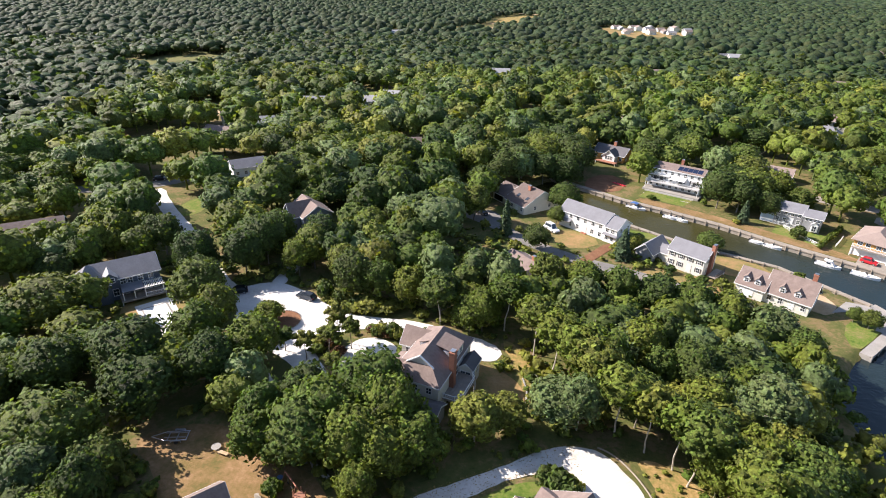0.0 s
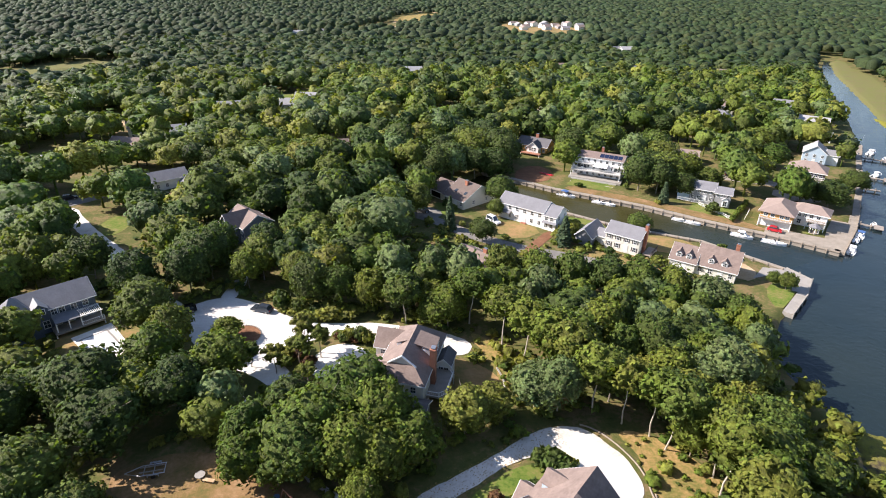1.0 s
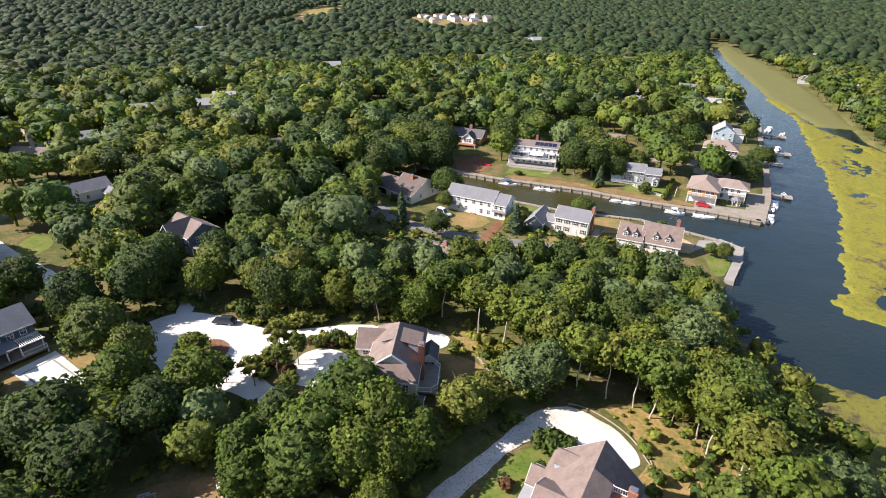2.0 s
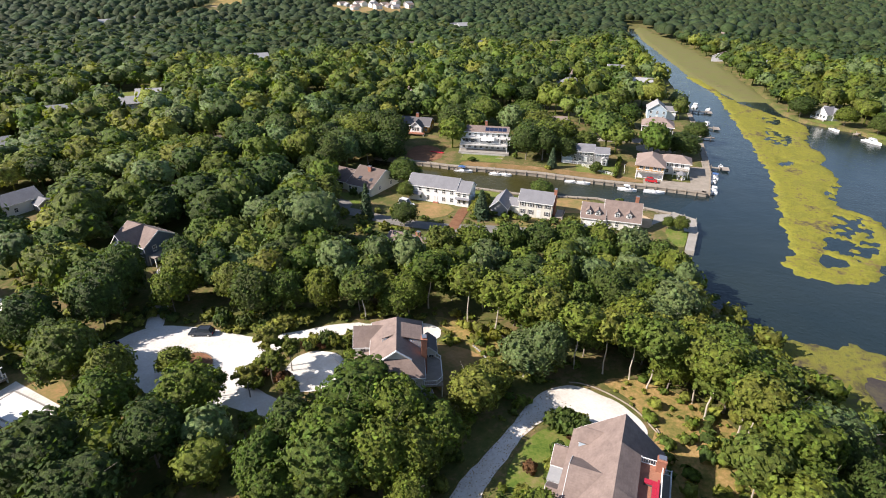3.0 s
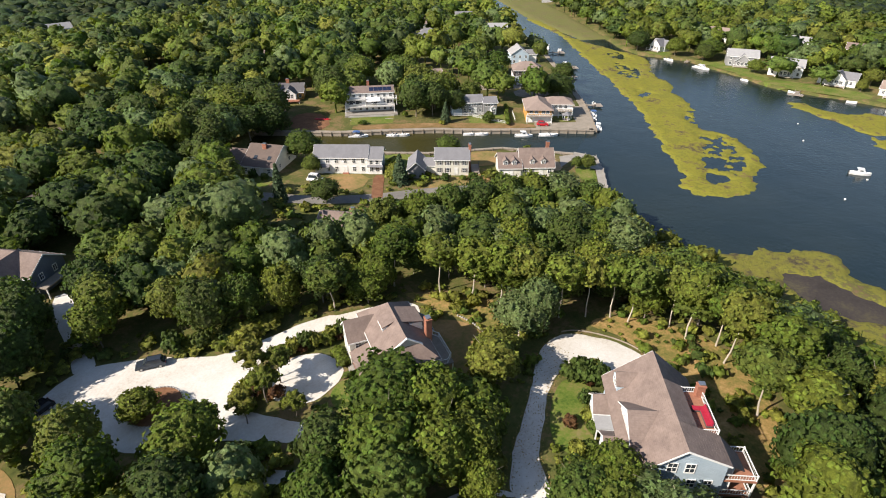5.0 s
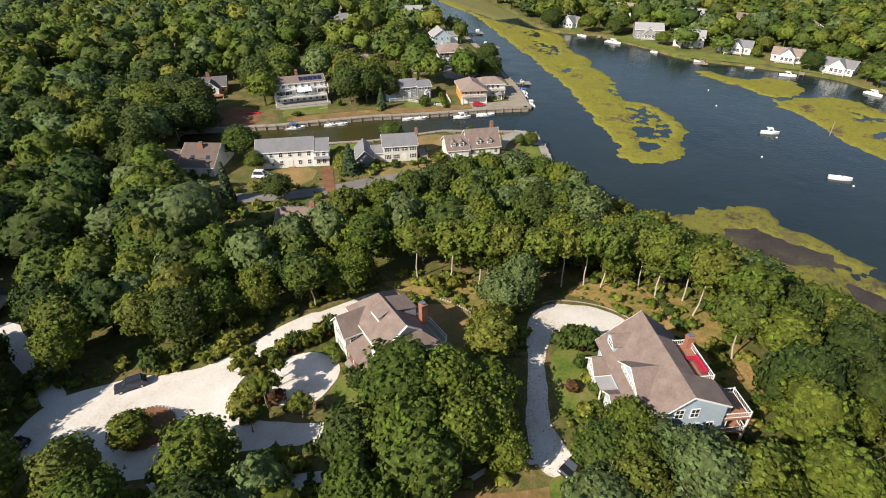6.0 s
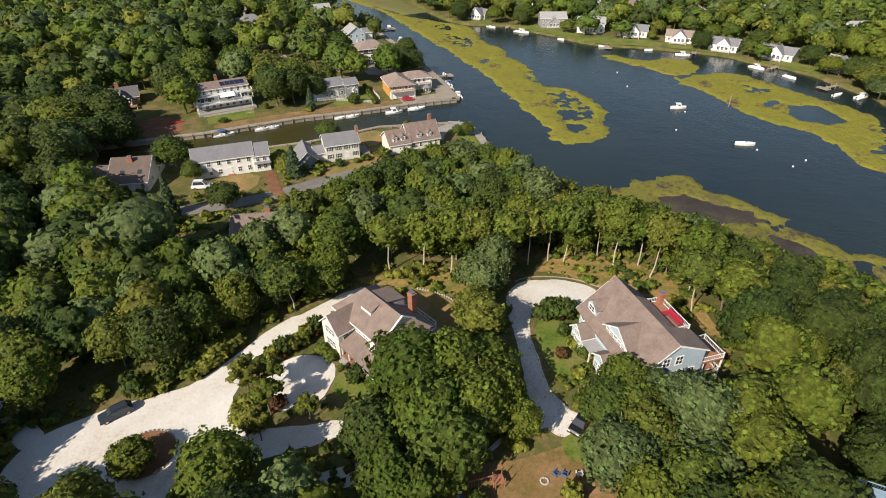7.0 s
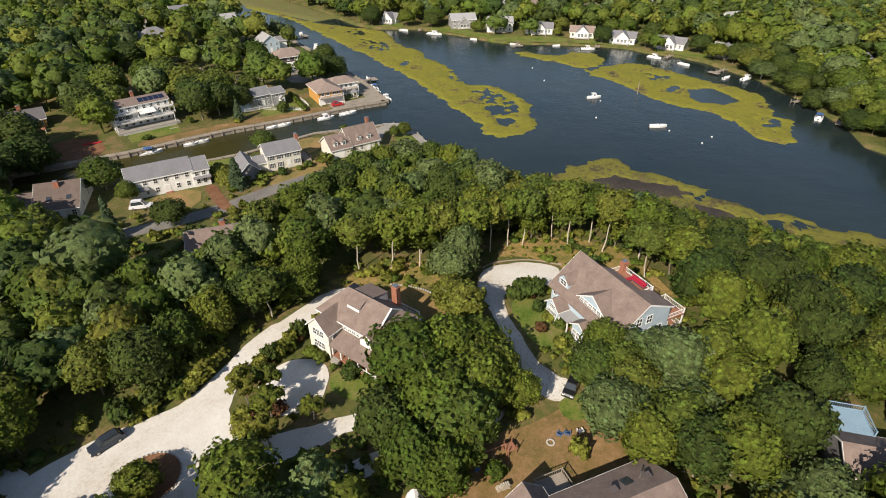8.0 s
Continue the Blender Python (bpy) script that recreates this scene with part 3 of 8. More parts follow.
patch("lawn", [(-9.5, 50.5), (-6, 46), (-9.5, 42.5), (-13, 47.5)], M["lawn"], "strip of bright green grass", "lawn", 0.1, 2, 0.3)
patch("yard", [(-66, 97), (-57, 95), (-54, 103), (-57, 112), (-66, 117), (-74, 108)], M["dry_lawn"], "dry grass round a pale patio", "yard", 0.05, 2)
patch("lawn", [(-86, 166), (-83, 178), (-75, 168), (-80, 158)], M["lawn"], "small green lawn beside the lane", "lawn", 0.05, 2, 0.3)
patch("lawn", [(-98, 97), (-84, 100), (-80, 108), (-92, 112), (-102, 106)], M["lawn"], "green side lawn among trees", "lawn", 0.05, 2)
for bank in ([(241.5, 108), (240, 96), (243, 84), (245, 66), (258, 66), (256, 96), (252, 108)], [(245.5, 64), (246, 49), (243.5, 34), (252, 30), (256, 48), (257, 63)], [(263, 152), (257, 138), (251, 120), (244, 109), (254, 107), (262, 118), (272, 142)], [(235, 22), (233, 11), (224, 0), (233, -8), (242, 4), (246, 20)], [(260, 178), (262, 163), (272, 164), (274, 180)]):
    patch("lawn", bank, M["lawn"], "green riverside lawn on the far bank", "lawn", 0.06, 1, 0.3, 0.3)
patch("field", [(-64, 352), (-30, 348), (-26, 366), (-56, 380)], M["lawn"], "open green field in the woods", "field", 0.05, 2, 0.5, 12)
patch("field", [(-150, 235), (-120, 230), (-112, 248), (-135, 256)], M["lawn"], "green garden lawn", "field", 0.05, 2, 0.5, 8)
patch("soil", [(-140, 298), (-122, 292), (-112, 302), (-126, 312)], M["sand"], "bare sandy clearing", "soil", 0.05, 2, 0.5, 12)
patch("field", [(-240, 415), (-262, 455), (-222, 520), (-190, 520), (-178, 470), (-196, 425)], M["reed"], "pale reedy meadow in the woods", "field", 0.1, 2, 1.0, 9)
patch("field", [(-142, 222), (-138, 246), (-108, 250), (-106, 222)], M["dry_lawn"], "mown garden field with dry patches", "field", 0.07, 2, 0.5, 3)
patch("clearing", [(60, 920), (98, 1120), (180, 1190), (140, 990)], M["litter"], "brown cleared ground far off", "clearing", 0.3, 2, 1.0, 12)
patch("clearing", [(196, 720), (228, 950), (330, 960), (350, 820), (290, 720)], M["dry_lawn"], "streets and gardens of a far estate", "clearing", 0.25, 2, 1.0, 6)
patch("soil", [(120, 1230), (190, 1200), (300, 1290), (250, 1340)], M["sand"], "far sandy clearing", "soil", 0.3, 2, 1.0)
patch("soil", [(-90, 740), (60, 800), (120, 985), (80, 1000), (20, 840), (-100, 770)], M["sand"], "long bare strip of cut woodland", "soil", 0.3, 2, 1.0)

# marsh islands: humps of grass just over the water, with pools
def marsh(name, outline, pools, label, material, height=0.45, step=1.25, wet=()):
    """A hump of grass. pools: open water; wet: where grass and water lie in patches."""
    o = arr(outline)
    xs, ys = np.arange(o[:, 0].min() - 6, o[:, 0].max() + 6, step), np.arange(o[:, 1].min() - 6, o[:, 1].max() + 6, step)
    gx_, gy_ = np.meshgrid(xs, ys)
    wob = np.array([[noise.noise((x * 0.16, y * 0.16, 1)) * 1.7 + noise.noise((x * 0.45, y * 0.45, 5)) * 1.5 for x in xs] for y in ys])
    d = -signed(o, gx_, gy_) + wob
    streak = np.array([[noise.noise((x * 0.3, y * 0.3, 21)) + 0.5 * noise.noise((x * 0.7, y * 0.7, 4)) for x in xs] for y in ys])
    for q in pools:
        d = np.minimum(d, signed(arr(q), gx_, gy_) + wob * 0.6)
    for q in wet:
        d = np.minimum(d, np.maximum(signed(arr(q), gx_, gy_) + wob * 0.8, (streak - 0.02) * 5))
    tuft = np.array([[noise.noise((x * 0.9, y * 0.9, 9)) for x in xs] for y in ys])
    z = np.clip(d * 0.3, -0.7, height) + np.where(d > 0.6, 0.22 * tuft, 0)
    near = np.maximum.reduce([d[:-1, :-1], d[1:, :-1], d[:-1, 1:], d[1:, 1:]]) > -2.2
    ob = part(name, grid_mesh(name, xs, ys, z, near), None)
    ob.data.materials.append(material)
    return tagged(ob, label, "marsh", kind="structure")


marsh("marsh_island", [(306, 296), (288, 266), (272, 239), (248, 214), (227, 192), (211, 174), (199, 161), (181.5, 143), (165, 126), (154.5, 117.5), (144.5, 110), (134, 101.5), (125, 93), (118, 86.5), (109.5, 85.5), (108, 79.5), (111, 70.5), (119, 68), (128, 68.5), (133, 71.5), (143, 72), (151, 77.5), (160, 85), (165, 92), (163.5, 98.5), (166, 104), (182, 112.5), (190.5, 118), (196, 125), (203, 133), (214, 137.5), (221, 147.5), (225, 153), (241, 162), (253.5, 171.5), (258.5, 184), (262, 203), (268, 221), (277, 241), (304, 272)],
      [[(137.1, 88.2), (139, 82), (133.3, 81), (132, 86)], [(124.8, 83), (127.5, 77), (123.4, 75), (119, 78.3), (120.6, 82)]],
      "long yellow-green salt-marsh island with dark pools", M["marsh"], step=1.05,
      wet=([(157.5, 100.4), (161.6, 93.5), (155.4, 86.4), (146, 79.7), (138.7, 75.5), (129.7, 75.8), (129.3, 79.9), (128, 85), (133.5, 88.6), (144.3, 92.5)], [(183.6, 117), (184.5, 109.5), (165, 96.6), (161, 100.5), (172, 112)], [(194.5, 144), (194, 135), (184.5, 134), (186, 140)], [(233, 178.5), (228.5, 161.5), (211, 152), (211.5, 164)], [(250, 196), (256, 190), (246, 176), (240, 182)]))
marsh("marsh_island", [(222.5, 90.6), (226.2, 85.3), (221.3, 76), (221, 67.7), (229.2, 62.7), (230.7, 51.5), (218.5, 45.8), (209.8, 47), (204.5, 49.5), (208.6, 43), (215.7, 35.2), (213, 25), (205.4, 15.5), (194.3, 4.7), (188.4, -5.8), (178.7, -15), (171.8, -16.8), (157.9, -16), (151.7, -16.6), (148, -21), (134.7, -17.4), (126.8, -16.9), (123.3, -13.1), (126.9, -7), (133.8, -3), (141.8, -0.6), (149.9, 3.9), (154, 13.4), (157.5, 21.3), (164.7, 27.3), (174.5, 34.8), (185.1, 42.9), (190.2, 51.5), (200.6, 55.7), (208.1, 66.7), (211.5, 75.1), (216.8, 85.5)],
      [[(178.4, 11.5), (182.2, 1.7), (173.5, -4.4), (167.8, -6.6), (161.2, 0), (162.8, 8.8), (168.5, 11.6)], [(176, 20.4), (184, 16.5), (181, 14), (172.8, 17.5)], [(200.8, 53.6), (204.8, 50.4), (202.4, 48.2), (197.6, 51.6)]],
      "yellow-green salt-marsh island with a round pool", M["marsh"], step=1.05,
      wet=([(151.5, -11), (147.1, -17.6), (134.7, -13.1), (139.3, -9.5)], [(199.2, 28.1), (196.5, 16.2), (187, 19.2), (189.7, 26.1)]))
marsh("marsh_shore", [(74, 68), (79, 62), (83, 57), (88.9, 54), (94.3, 48.2), (99.4, 42), (97.5, 38), (91.5, 36.2), (91, 29.2), (85.5, 20.5), (82.8, 16.2), (79.5, 15), (77.5, 9.6), (73.4, 4.3), (71.5, 3), (73, -3), (71.3, -6.6), (67.6, -8.3), (66.6, -13), (67.5, -19.4), (62, -24), (40, -26), (54, 5), (58, 30), (64, 42), (70, 53)],
      [[(82.2, 48), (86.3, 40.4), (83.6, 32.6), (83.6, 23.8), (78.8, 23.2), (74, 31.5), (73.2, 37.6), (75.2, 41.6), (78.9, 45.6)], [(73, 20), (72.6, 14.2), (67.2, 8.8), (64.2, 11.5), (67, 18.4)]],
      "fringe of brown and olive marsh grass with mud pools", M["marsh_brown"], step=1.05,
      wet=([(66.5, 5.4), (72, -3), (67.6, -7), (61.5, -4.4), (61, 1), (63, 4.6)], [(81, 24), (80, 17), (75, 18), (76.5, 24)]))
for pool in ([(82.2, 48), (86.3, 40.4), (83.6, 32.6), (83.6, 23.8), (78.8, 23.2), (74, 31.5), (73.2, 37.6), (75.2, 41.6), (78.9, 45.6)], [(73, 20), (72.6, 14.2), (67.2, 8.8), (64.2, 11.5), (67, 18.4)]):
    mid_ = arr(pool).mean(0)
    patch("mud_flat", [tuple(mid_ + (arr(p) - mid_) * 1.25) for p in pool], M["mud"], "dark wet mud at the bottom of a marsh pool", "mud", 0.0, 2, 0.6, None, 0.03)
marsh("marsh_shore", [(308, 294), (350, 352), (425, 458), (484, 532), (534, 576), (475, 478), (412, 378), (348, 290), (304, 236), (286, 212), (270, 224)], [], "band of pale marsh reeds along the creek", M["reed"], 0.8, 3.0)
# ---- houses ----
SHARED = {}
TURN = {"S": 0, "E": 90, "N": 180, "W": -90}


def window(parent, x, y, z, w=0.9, h=1.35, face="S", bars=1, trim="trim"):
    """A sash window in a wall that faces S (-y), E (+x), N or W of the house; z: its sill."""
    key = (w, h, bars, trim)
    if key not in SHARED:
        t, xs, zs = 0.1, [-w / 2 - 0.1, -w / 2], [-0.16, 0.0, h / 2 - 0.03, h / 2 + 0.03, h, h + 0.1]
        for i in range(bars):
            c = -w / 2 + w * (i + 1) / (bars + 1)
            xs += [c - 0.025, c + 0.025]
        xs += [w / 2, w / 2 + t]
        n = len(xs)
        vs = [(a, -0.08, b) for b in zs for a in xs] + [(a, 0.04, b) for b in zs for a in xs]
        solid = {(i, j) for i in range(n - 1) for j in range(5) if i % 2 == 0 or j % 2 == 0}
        fs, m = [], n * 6
        for i, j in sorted(solid):
            q = (j * n + i, j * n + i + 1, (j + 1) * n + i + 1, (j + 1) * n + i)
            fs += [q, tuple(m + k for k in reversed(q))]
            for (di, dj), (e0, e1) in (((0, -1), (q[0], q[1])), ((1, 0), (q[1], q[2])), ((0, 1), (q[2], q[3])), ((-1, 0), (q[3], q[0]))):
                if (i + di, j + dj) not in solid:
                    fs.append((e1, e0, m + e0, m + e1))
        g = Geo().add(vs, fs)
        SHARED[key] = g.mesh("window", M[trim]), Geo().box(-w / 2, w / 2, -0.025, 0.02, 0, h).mesh("pane", M["glass"])
    fr = part("window", SHARED[key][0], None, parent, at=pose(x, y, z, 0, 0, TURN[face]))
    part("pane", SHARED[key][1], None, fr)
    return fr


def windows(parent, xs, y, z, w=0.9, h=1.35, face="S", bars=1):
    for c in xs:
        window(parent, *((c, y) if face in "SN" else (y, c)), z, w, h, face, bars)


def door(parent, x, y, z, w=1.0, h=2.1, face="S", material="trim", label="white panelled door"):
    g = Geo().box(-w / 2, w / 2, -0.05, 0.03, 0, h)
    for zz in (0.25, 1.15):
        for s in (-1, 1):
            g.box(s * w / 4 - w * 0.17, s * w / 4 + w * 0.17, -0.075, -0.05, zz, zz + h * 0.36)
    d = part("door", g, M[material], parent, label, pose(x, y, z, 0, 0, TURN[face]))
    g = Geo()
    for x0, x1, z0, z1 in ((-w / 2 - 0.12, -w / 2, 0, h + 0.12), (w / 2, w / 2 + 0.12, 0, h + 0.12), (-w / 2, w / 2, h, h + 0.12)):
        g.box(x0, x1, -0.09, 0.03, z0, z1)
    part("door_trim", g, M["trim"], d)
    part("knob", Geo().tube([(w * 0.38, -0.05, 1.0), (w * 0.38, -0.13, 1.0)], [0.035, 0.045], 8), M["steel"], d)


def swap(p):
    return (p[1], p[0], p[2])


def block(parent, x0, x1, y0, y1, eave, ridge, wall, roof, axis="x", hip=(0, 0), over=0.4, base=-1.2, fascia=True):
    """A wing: walls up to the eaves and gables, and a pitched roof. axis: along which the ridge runs. hip: how far a hip end runs in; 0 is a gable."""
    a0, a1, b0, b1 = (x0, x1, y0, y1) if axis == "x" else (y0, y1, x0, x1)
    put = (lambda p: p) if axis == "x" else swap
    flip = (lambda f: f) if axis == "x" else (lambda f: f[::-1])
    mid, k = (b0 + b1) / 2, (ridge - eave) / ((b1 - b0) / 2)
    g = Geo().box(x0, x1, y0, y1, base, eave)
    if not (hip[0] and hip[1]) and ridge - eave > 0.3:
        g0, g1 = (a0 if not hip[0] else a1 - hip[1] - 1.0), (a1 if not hip[1] else a0 + hip[0] + 1.0)
        vs = [(c, b, z) for c in (g0, g1) for b, z in ((b0, eave), (b1, eave), (mid, ridge - 0.02))]
        fs = [(0, 2, 1), (3, 4, 5), (0, 3, 5, 2), (1, 2, 5, 4), (0, 1, 4, 3)]
        g.add([put(p) for p in vs], [flip(f) for f in fs])
    w = part("wall", g, M[wall], parent)
    ze, up = eave - k * over, 0.14
    top = [(a0 - over, b0 - over, ze + up), (a1 + over, b0 - over, ze + up), (a1 + over, b1 + over, ze + up), (a0 - over, b1 + over, ze + up),
           (a0 - over + hip[0], mid, ridge + up), (a1 + over - hip[1], mid, ridge + up)]
    fs = [(0, 1, 5, 4), (2, 3, 4, 5)] + ([(3, 0, 4)] if hip[0] else []) + ([(1, 2, 5)] if hip[1] else [])
    r = part("roof", Geo().slab([put(p) for p in top], [flip(f) for f in fs], 0.16), M[roof], parent)
    if fascia:
        g = Geo()
        for b, s in ((b0 - over, -1), (b1 + over, 1)):
            q0, q1 = put((a0 - over, b + min(0, s * 0.05), 0)), put((a1 + over, b + max(0, s * 0.05), 0))
            g.box(min(q0[0], q1[0]), max(q0[0], q1[0]), min(q0[1], q1[1]), max(q0[1], q1[1]), ze - 0.12, ze + up - 0.015)
        for c, h, s in ((a0 - over, hip[0], -1), (a1 + over, hip[1], 1)):
            if not h:
                c0, c1 = (c - 0.05, c) if s < 0 else (c, c + 0.05)
                vs = [(cc, b, z) for cc in (c0, c1) for b, z in ((b0 - over, ze - 0.1), (b0 - over, ze + up - 0.015), (mid, ridge + up - 0.015), (b1 + over, ze + up - 0.015), (b1 + over, ze - 0.1), (mid, ridge - 0.14))]
                f6 = [(0, 1, 2, 5), (5, 2, 3, 4), (6, 11, 8, 7), (11, 10, 9, 8), (1, 7, 8, 2), (2, 8, 9, 3), (0, 5, 11, 6), (5, 4, 10, 11)]
                g.add([put(p) for p in vs], [flip(f) for f in f6])
        part("fascia", g, M["trim"], r)
    return w, r


def chimney(parent, x, y, z0, z1, w=0.9, d=0.7, material="brick"):
    g = Geo().box(x - w / 2, x + w / 2, y - d / 2, y + d / 2, z0, z1 - 0.25)
    g.box(x - w / 2 - 0.06, x + w / 2 + 0.06, y - d / 2 - 0.06, y + d / 2 + 0.06, z1 - 0.25, z1)
    c = part("chimney", g, M[material], parent, "red brick chimney with a corbelled top" if material == "brick" else "")
    part("chimney_cap", Geo().box(x - w * 0.35, x + w * 0.35, y - d * 0.3, y + d * 0.3, z1, z1 + 0.22).box(x - w * 0.42, x + w * 0.42, y - d * 0.42, y + d * 0.42, z1 + 0.22, z1 + 0.28), M["steel"], c)


def gable_dormer(parent, x, y, z, w, wall, roof, face="S", depth=3.0, h=1.5):
    """A small gabled dormer that looks out of the roof; z: its sill line."""
    m = pose(x, y, z, 0, 0, TURN[face])
    g = Geo().box(-w / 2, w / 2, 0, depth, 0, h)
    g.add([(-w / 2, 0, h), (w / 2, 0, h), (0, 0, h + w * 0.42), (-w / 2, depth, h), (w / 2, depth, h), (0, depth, h + w * 0.42)], [(0, 1, 2), (5, 4, 3), (0, 2, 5, 3), (1, 4, 5, 2)])
    d = part("dormer", g, M[wall], parent, at=m)
    o = 0.22
    top = [(-w / 2 - o, -o, h - 0.15), (-w / 2 - o, depth, h - 0.15), (0, -o, h + w * 0.42 + 0.1), (0, depth, h + w * 0.42 + 0.1), (w / 2 + o, -o, h - 0.15), (w / 2 + o, depth, h - 0.15)]
    part("dormer_roof", Geo().slab(top, [(0, 2, 3, 1), (2, 4, 5, 3)], 0.12), M[roof], d)
    window(parent, *(m @ Vector((0, -0.02, 0.25)))[:2], z + 0.25, w * 0.55, h * 0.75, face)


def railing(parent, pts, z, h=1.0, gap=0.35, material="trim"):
    """Posts, a top and a bottom rail and balusters along a line."""
    rails, post = Geo(), Geo().box(-0.07, 0.07, -0.07, 0.07, 0, h + 0.1).mesh("post", M[material])
    for (xa, ya), (xb, yb) in zip(pts, pts[1:]):
        n = math.hypot(xb - xa, yb - ya)
        m = Matrix.Translation((xa, ya, z)) @ Matrix.Rotation(math.atan2(yb - ya, xb - xa), 4, "Z")
        rails.box(0, n, -0.05, 0.05, h - 0.08, h, m).box(0, n, -0.04, 0.04, 0.1, 0.17, m)
        for i in range(1, int(n / gap)):
            rails.box(i * gap - 0.02, i * gap + 0.02, -0.02, 0.02, 0.17, h - 0.08, m)
    r = part("railing", rails, M[material], parent, "white balustrade" if material == "trim" else "")
    for xa, ya in pts:
        part("post", post, None, r, at=pose(xa, ya, z))


def deck(parent, x0, x1, y0, y1, z, material="deck", down=-1.5, posts=True, boards=False):
    """A raised floor on joists; near ones are laid board by board."""
    d = part("deck", Geo().box(x0, x1, y0, y1, z - 0.28, z - (0.055 if boards else 0)), M[material], parent)
    if boards:
        n = max(2, int((y1 - y0) / 0.3))
        s = (y1 - y0) / n
        me = Geo().box(x0 - 0.03, x1 + 0.03, 0.012, s - 0.012, z - 0.05, z).mesh("board", M[material])
        for i in range(n):
            part("board", me, None, d, at=pose(0, y0 + i * s, 0))
    if posts:
        me = Geo().box(-0.1, 0.1, -0.1, 0.1, down, z - 0.28).mesh("deck_post", M["trim"])
        for a in (x0 + 0.15, x1 - 0.15):
            for b in (y0 + 0.15, y1 - 0.15):
                part("deck_post", me, None, d, at=pose(a, b, 0))
    return d


def steps_of(parent, x, y, z0, z1, w, face="S", material="brick", label="red brick steps"):
    g, n = Geo(), max(2, round((z1 - z0) / 0.18))
    for i in range(n):
        g.box(-w / 2, w / 2, -0.3 * (n - i), 0, z0 - 0.6, z0 + (z1 - z0) * (i + 1) / n)
    part("steps", g, M[material], parent, label, pose(x, y, 0, 0, 0, TURN[face]))




def house(name, x, y, ang, label, sizes, z=None, category="house", group=""):
    """The base of a house at its place; sizes: half length and half depth kept free of trees."""
    z = at_ground(x, y) if z is None else z
    m = pose(x, y, z, 0, 0, ang)
    a, b = sizes
    CLEAR.append((np.array([(m @ Vector((sx * a, sy * b, 0)))[:2] for sx, sy in ((-1, -1), (1, -1), (1, 1), (-1, 1))]), 2.6))
    return thing(name, m, label, category, group)


# the two-storey cream house inside the shell drive: dutch hip to the south, cross wing, porch, decks
hA = house("house", -1.75, 83, -23, "cream two-storey house with brown shingle roofs, brick chimney and porch", (8, 11), 3.9)
part("wall", Geo().box(-4.4, 4.4, -7.1, 8.2, -1, 5.75), M["cream"], hA)
k_ = 3.7 / 4.8
topA = [(-4.8, -7.6, 5.6), (4.8, -7.6, 5.6), (4.8, 8.8, 5.6), (-4.8, 8.8, 5.6), (0, -5, 9.3), (0, 5, 9.3), (-2.2, -5, 7.6), (2.2, -5, 7.6)]
rA = part("roof", Geo().slab([(a, b, c + 0.1) for a, b, c in topA], [(1, 2, 5, 4, 7), (3, 0, 6, 4, 5), (2, 3, 5), (0, 1, 7, 6)], 0.16), M["roof_brown"], hA)
part("gablet", Geo().add([(-2.1, -5.02, 7.6), (2.1, -5.02, 7.6), (0, -5.02, 9.25), (-2.1, -4.8, 7.6), (2.1, -4.8, 7.6), (0, -4.8, 9.25)], [(0, 1, 2), (5, 4, 3), (0, 3, 4, 1), (1, 4, 5, 2), (2, 5, 3, 0)]), M["cream"], hA)
for s in (-1, 1):
    g = Geo().add([(s * 2.6, -5.3, 7.4), (s * 2.6, -5.3, 7.62), (0, -5.3, 9.5), (0, -5.3, 9.25), (s * 2.6, -5.0, 7.4), (s * 2.6, -5.0, 7.62), (0, -5.0, 9.5), (0, -5.0, 9.25)], [(0, 1, 2, 3), (7, 6, 5, 4), (1, 5, 6, 2), (0, 3, 7, 4), (0, 4, 5, 1)])
    part("rake_trim", g, M["trim"], rA)
part("eave_trim", Geo().box(-4.85, 4.85, -7.66, -7.6, 5.42, 5.66).box(4.8, 4.86, -7.6, 8.8, 5.42, 5.66).box(-4.86, -4.8, -7.6, 8.8, 5.42, 5.66), M["trim"], rA)
block(hA, -7.6, -2, 2.7, 7.7, 4.9, 7.4, "cream", "roof_brown", over=0.35, base=-1)
# shed dormer to the east, small one to the west
for nm, sx, ya, yb, zt, ze in (("shed_dormer", 1, -0.2, 4.2, 8.95, 7.85), ("shed_dormer", -1, 0.0, 3.0, 9.15, 8.3)):
    xe, xi = sx * (4.55 if sx > 0 else 2.6), sx * 0.35
    x0_, x1_ = min(xe * 0.96, xi), max(xe * 0.96, xi)
    d_ = part(nm, Geo().box(x0_, x1_, ya + 0.1, yb - 0.1, 5.4 if sx > 0 else 7.0, ze - 0.08), M["white"], hA, "white shed dormer")
    pts = [(xi, ya, zt), (xe, ya, ze), (xe, yb, ze), (xi, yb, zt)]
    part("dormer_roof", Geo().slab(pts, [(0, 1, 2, 3) if sx > 0 else (3, 2, 1, 0)], 0.12), M["roof_brown"], d_)
windows(hA, [1.0, 2.8], 4.4, 6.3, 1.0, 1.1, "E")
chimney(hA, 4.75, -1.8, -1, 9.6, 1.0, 1.2)
# west gable front over the porch
part("wall", Geo().box(-5.2, -4.3, -6.6, -2.4, 2.6, 5.0).add([(-5.2, -6.6, 5.0), (-5.2, -2.4, 5.0), (-5.2, -4.5, 7.0), (-3, -6.6, 5.0), (-3, -2.4, 5.0), (-3, -4.5, 7.0)], [(1, 0, 2), (3, 4, 5), (0, 3, 5, 2), (4, 1, 2, 5)]), M["white"], hA)
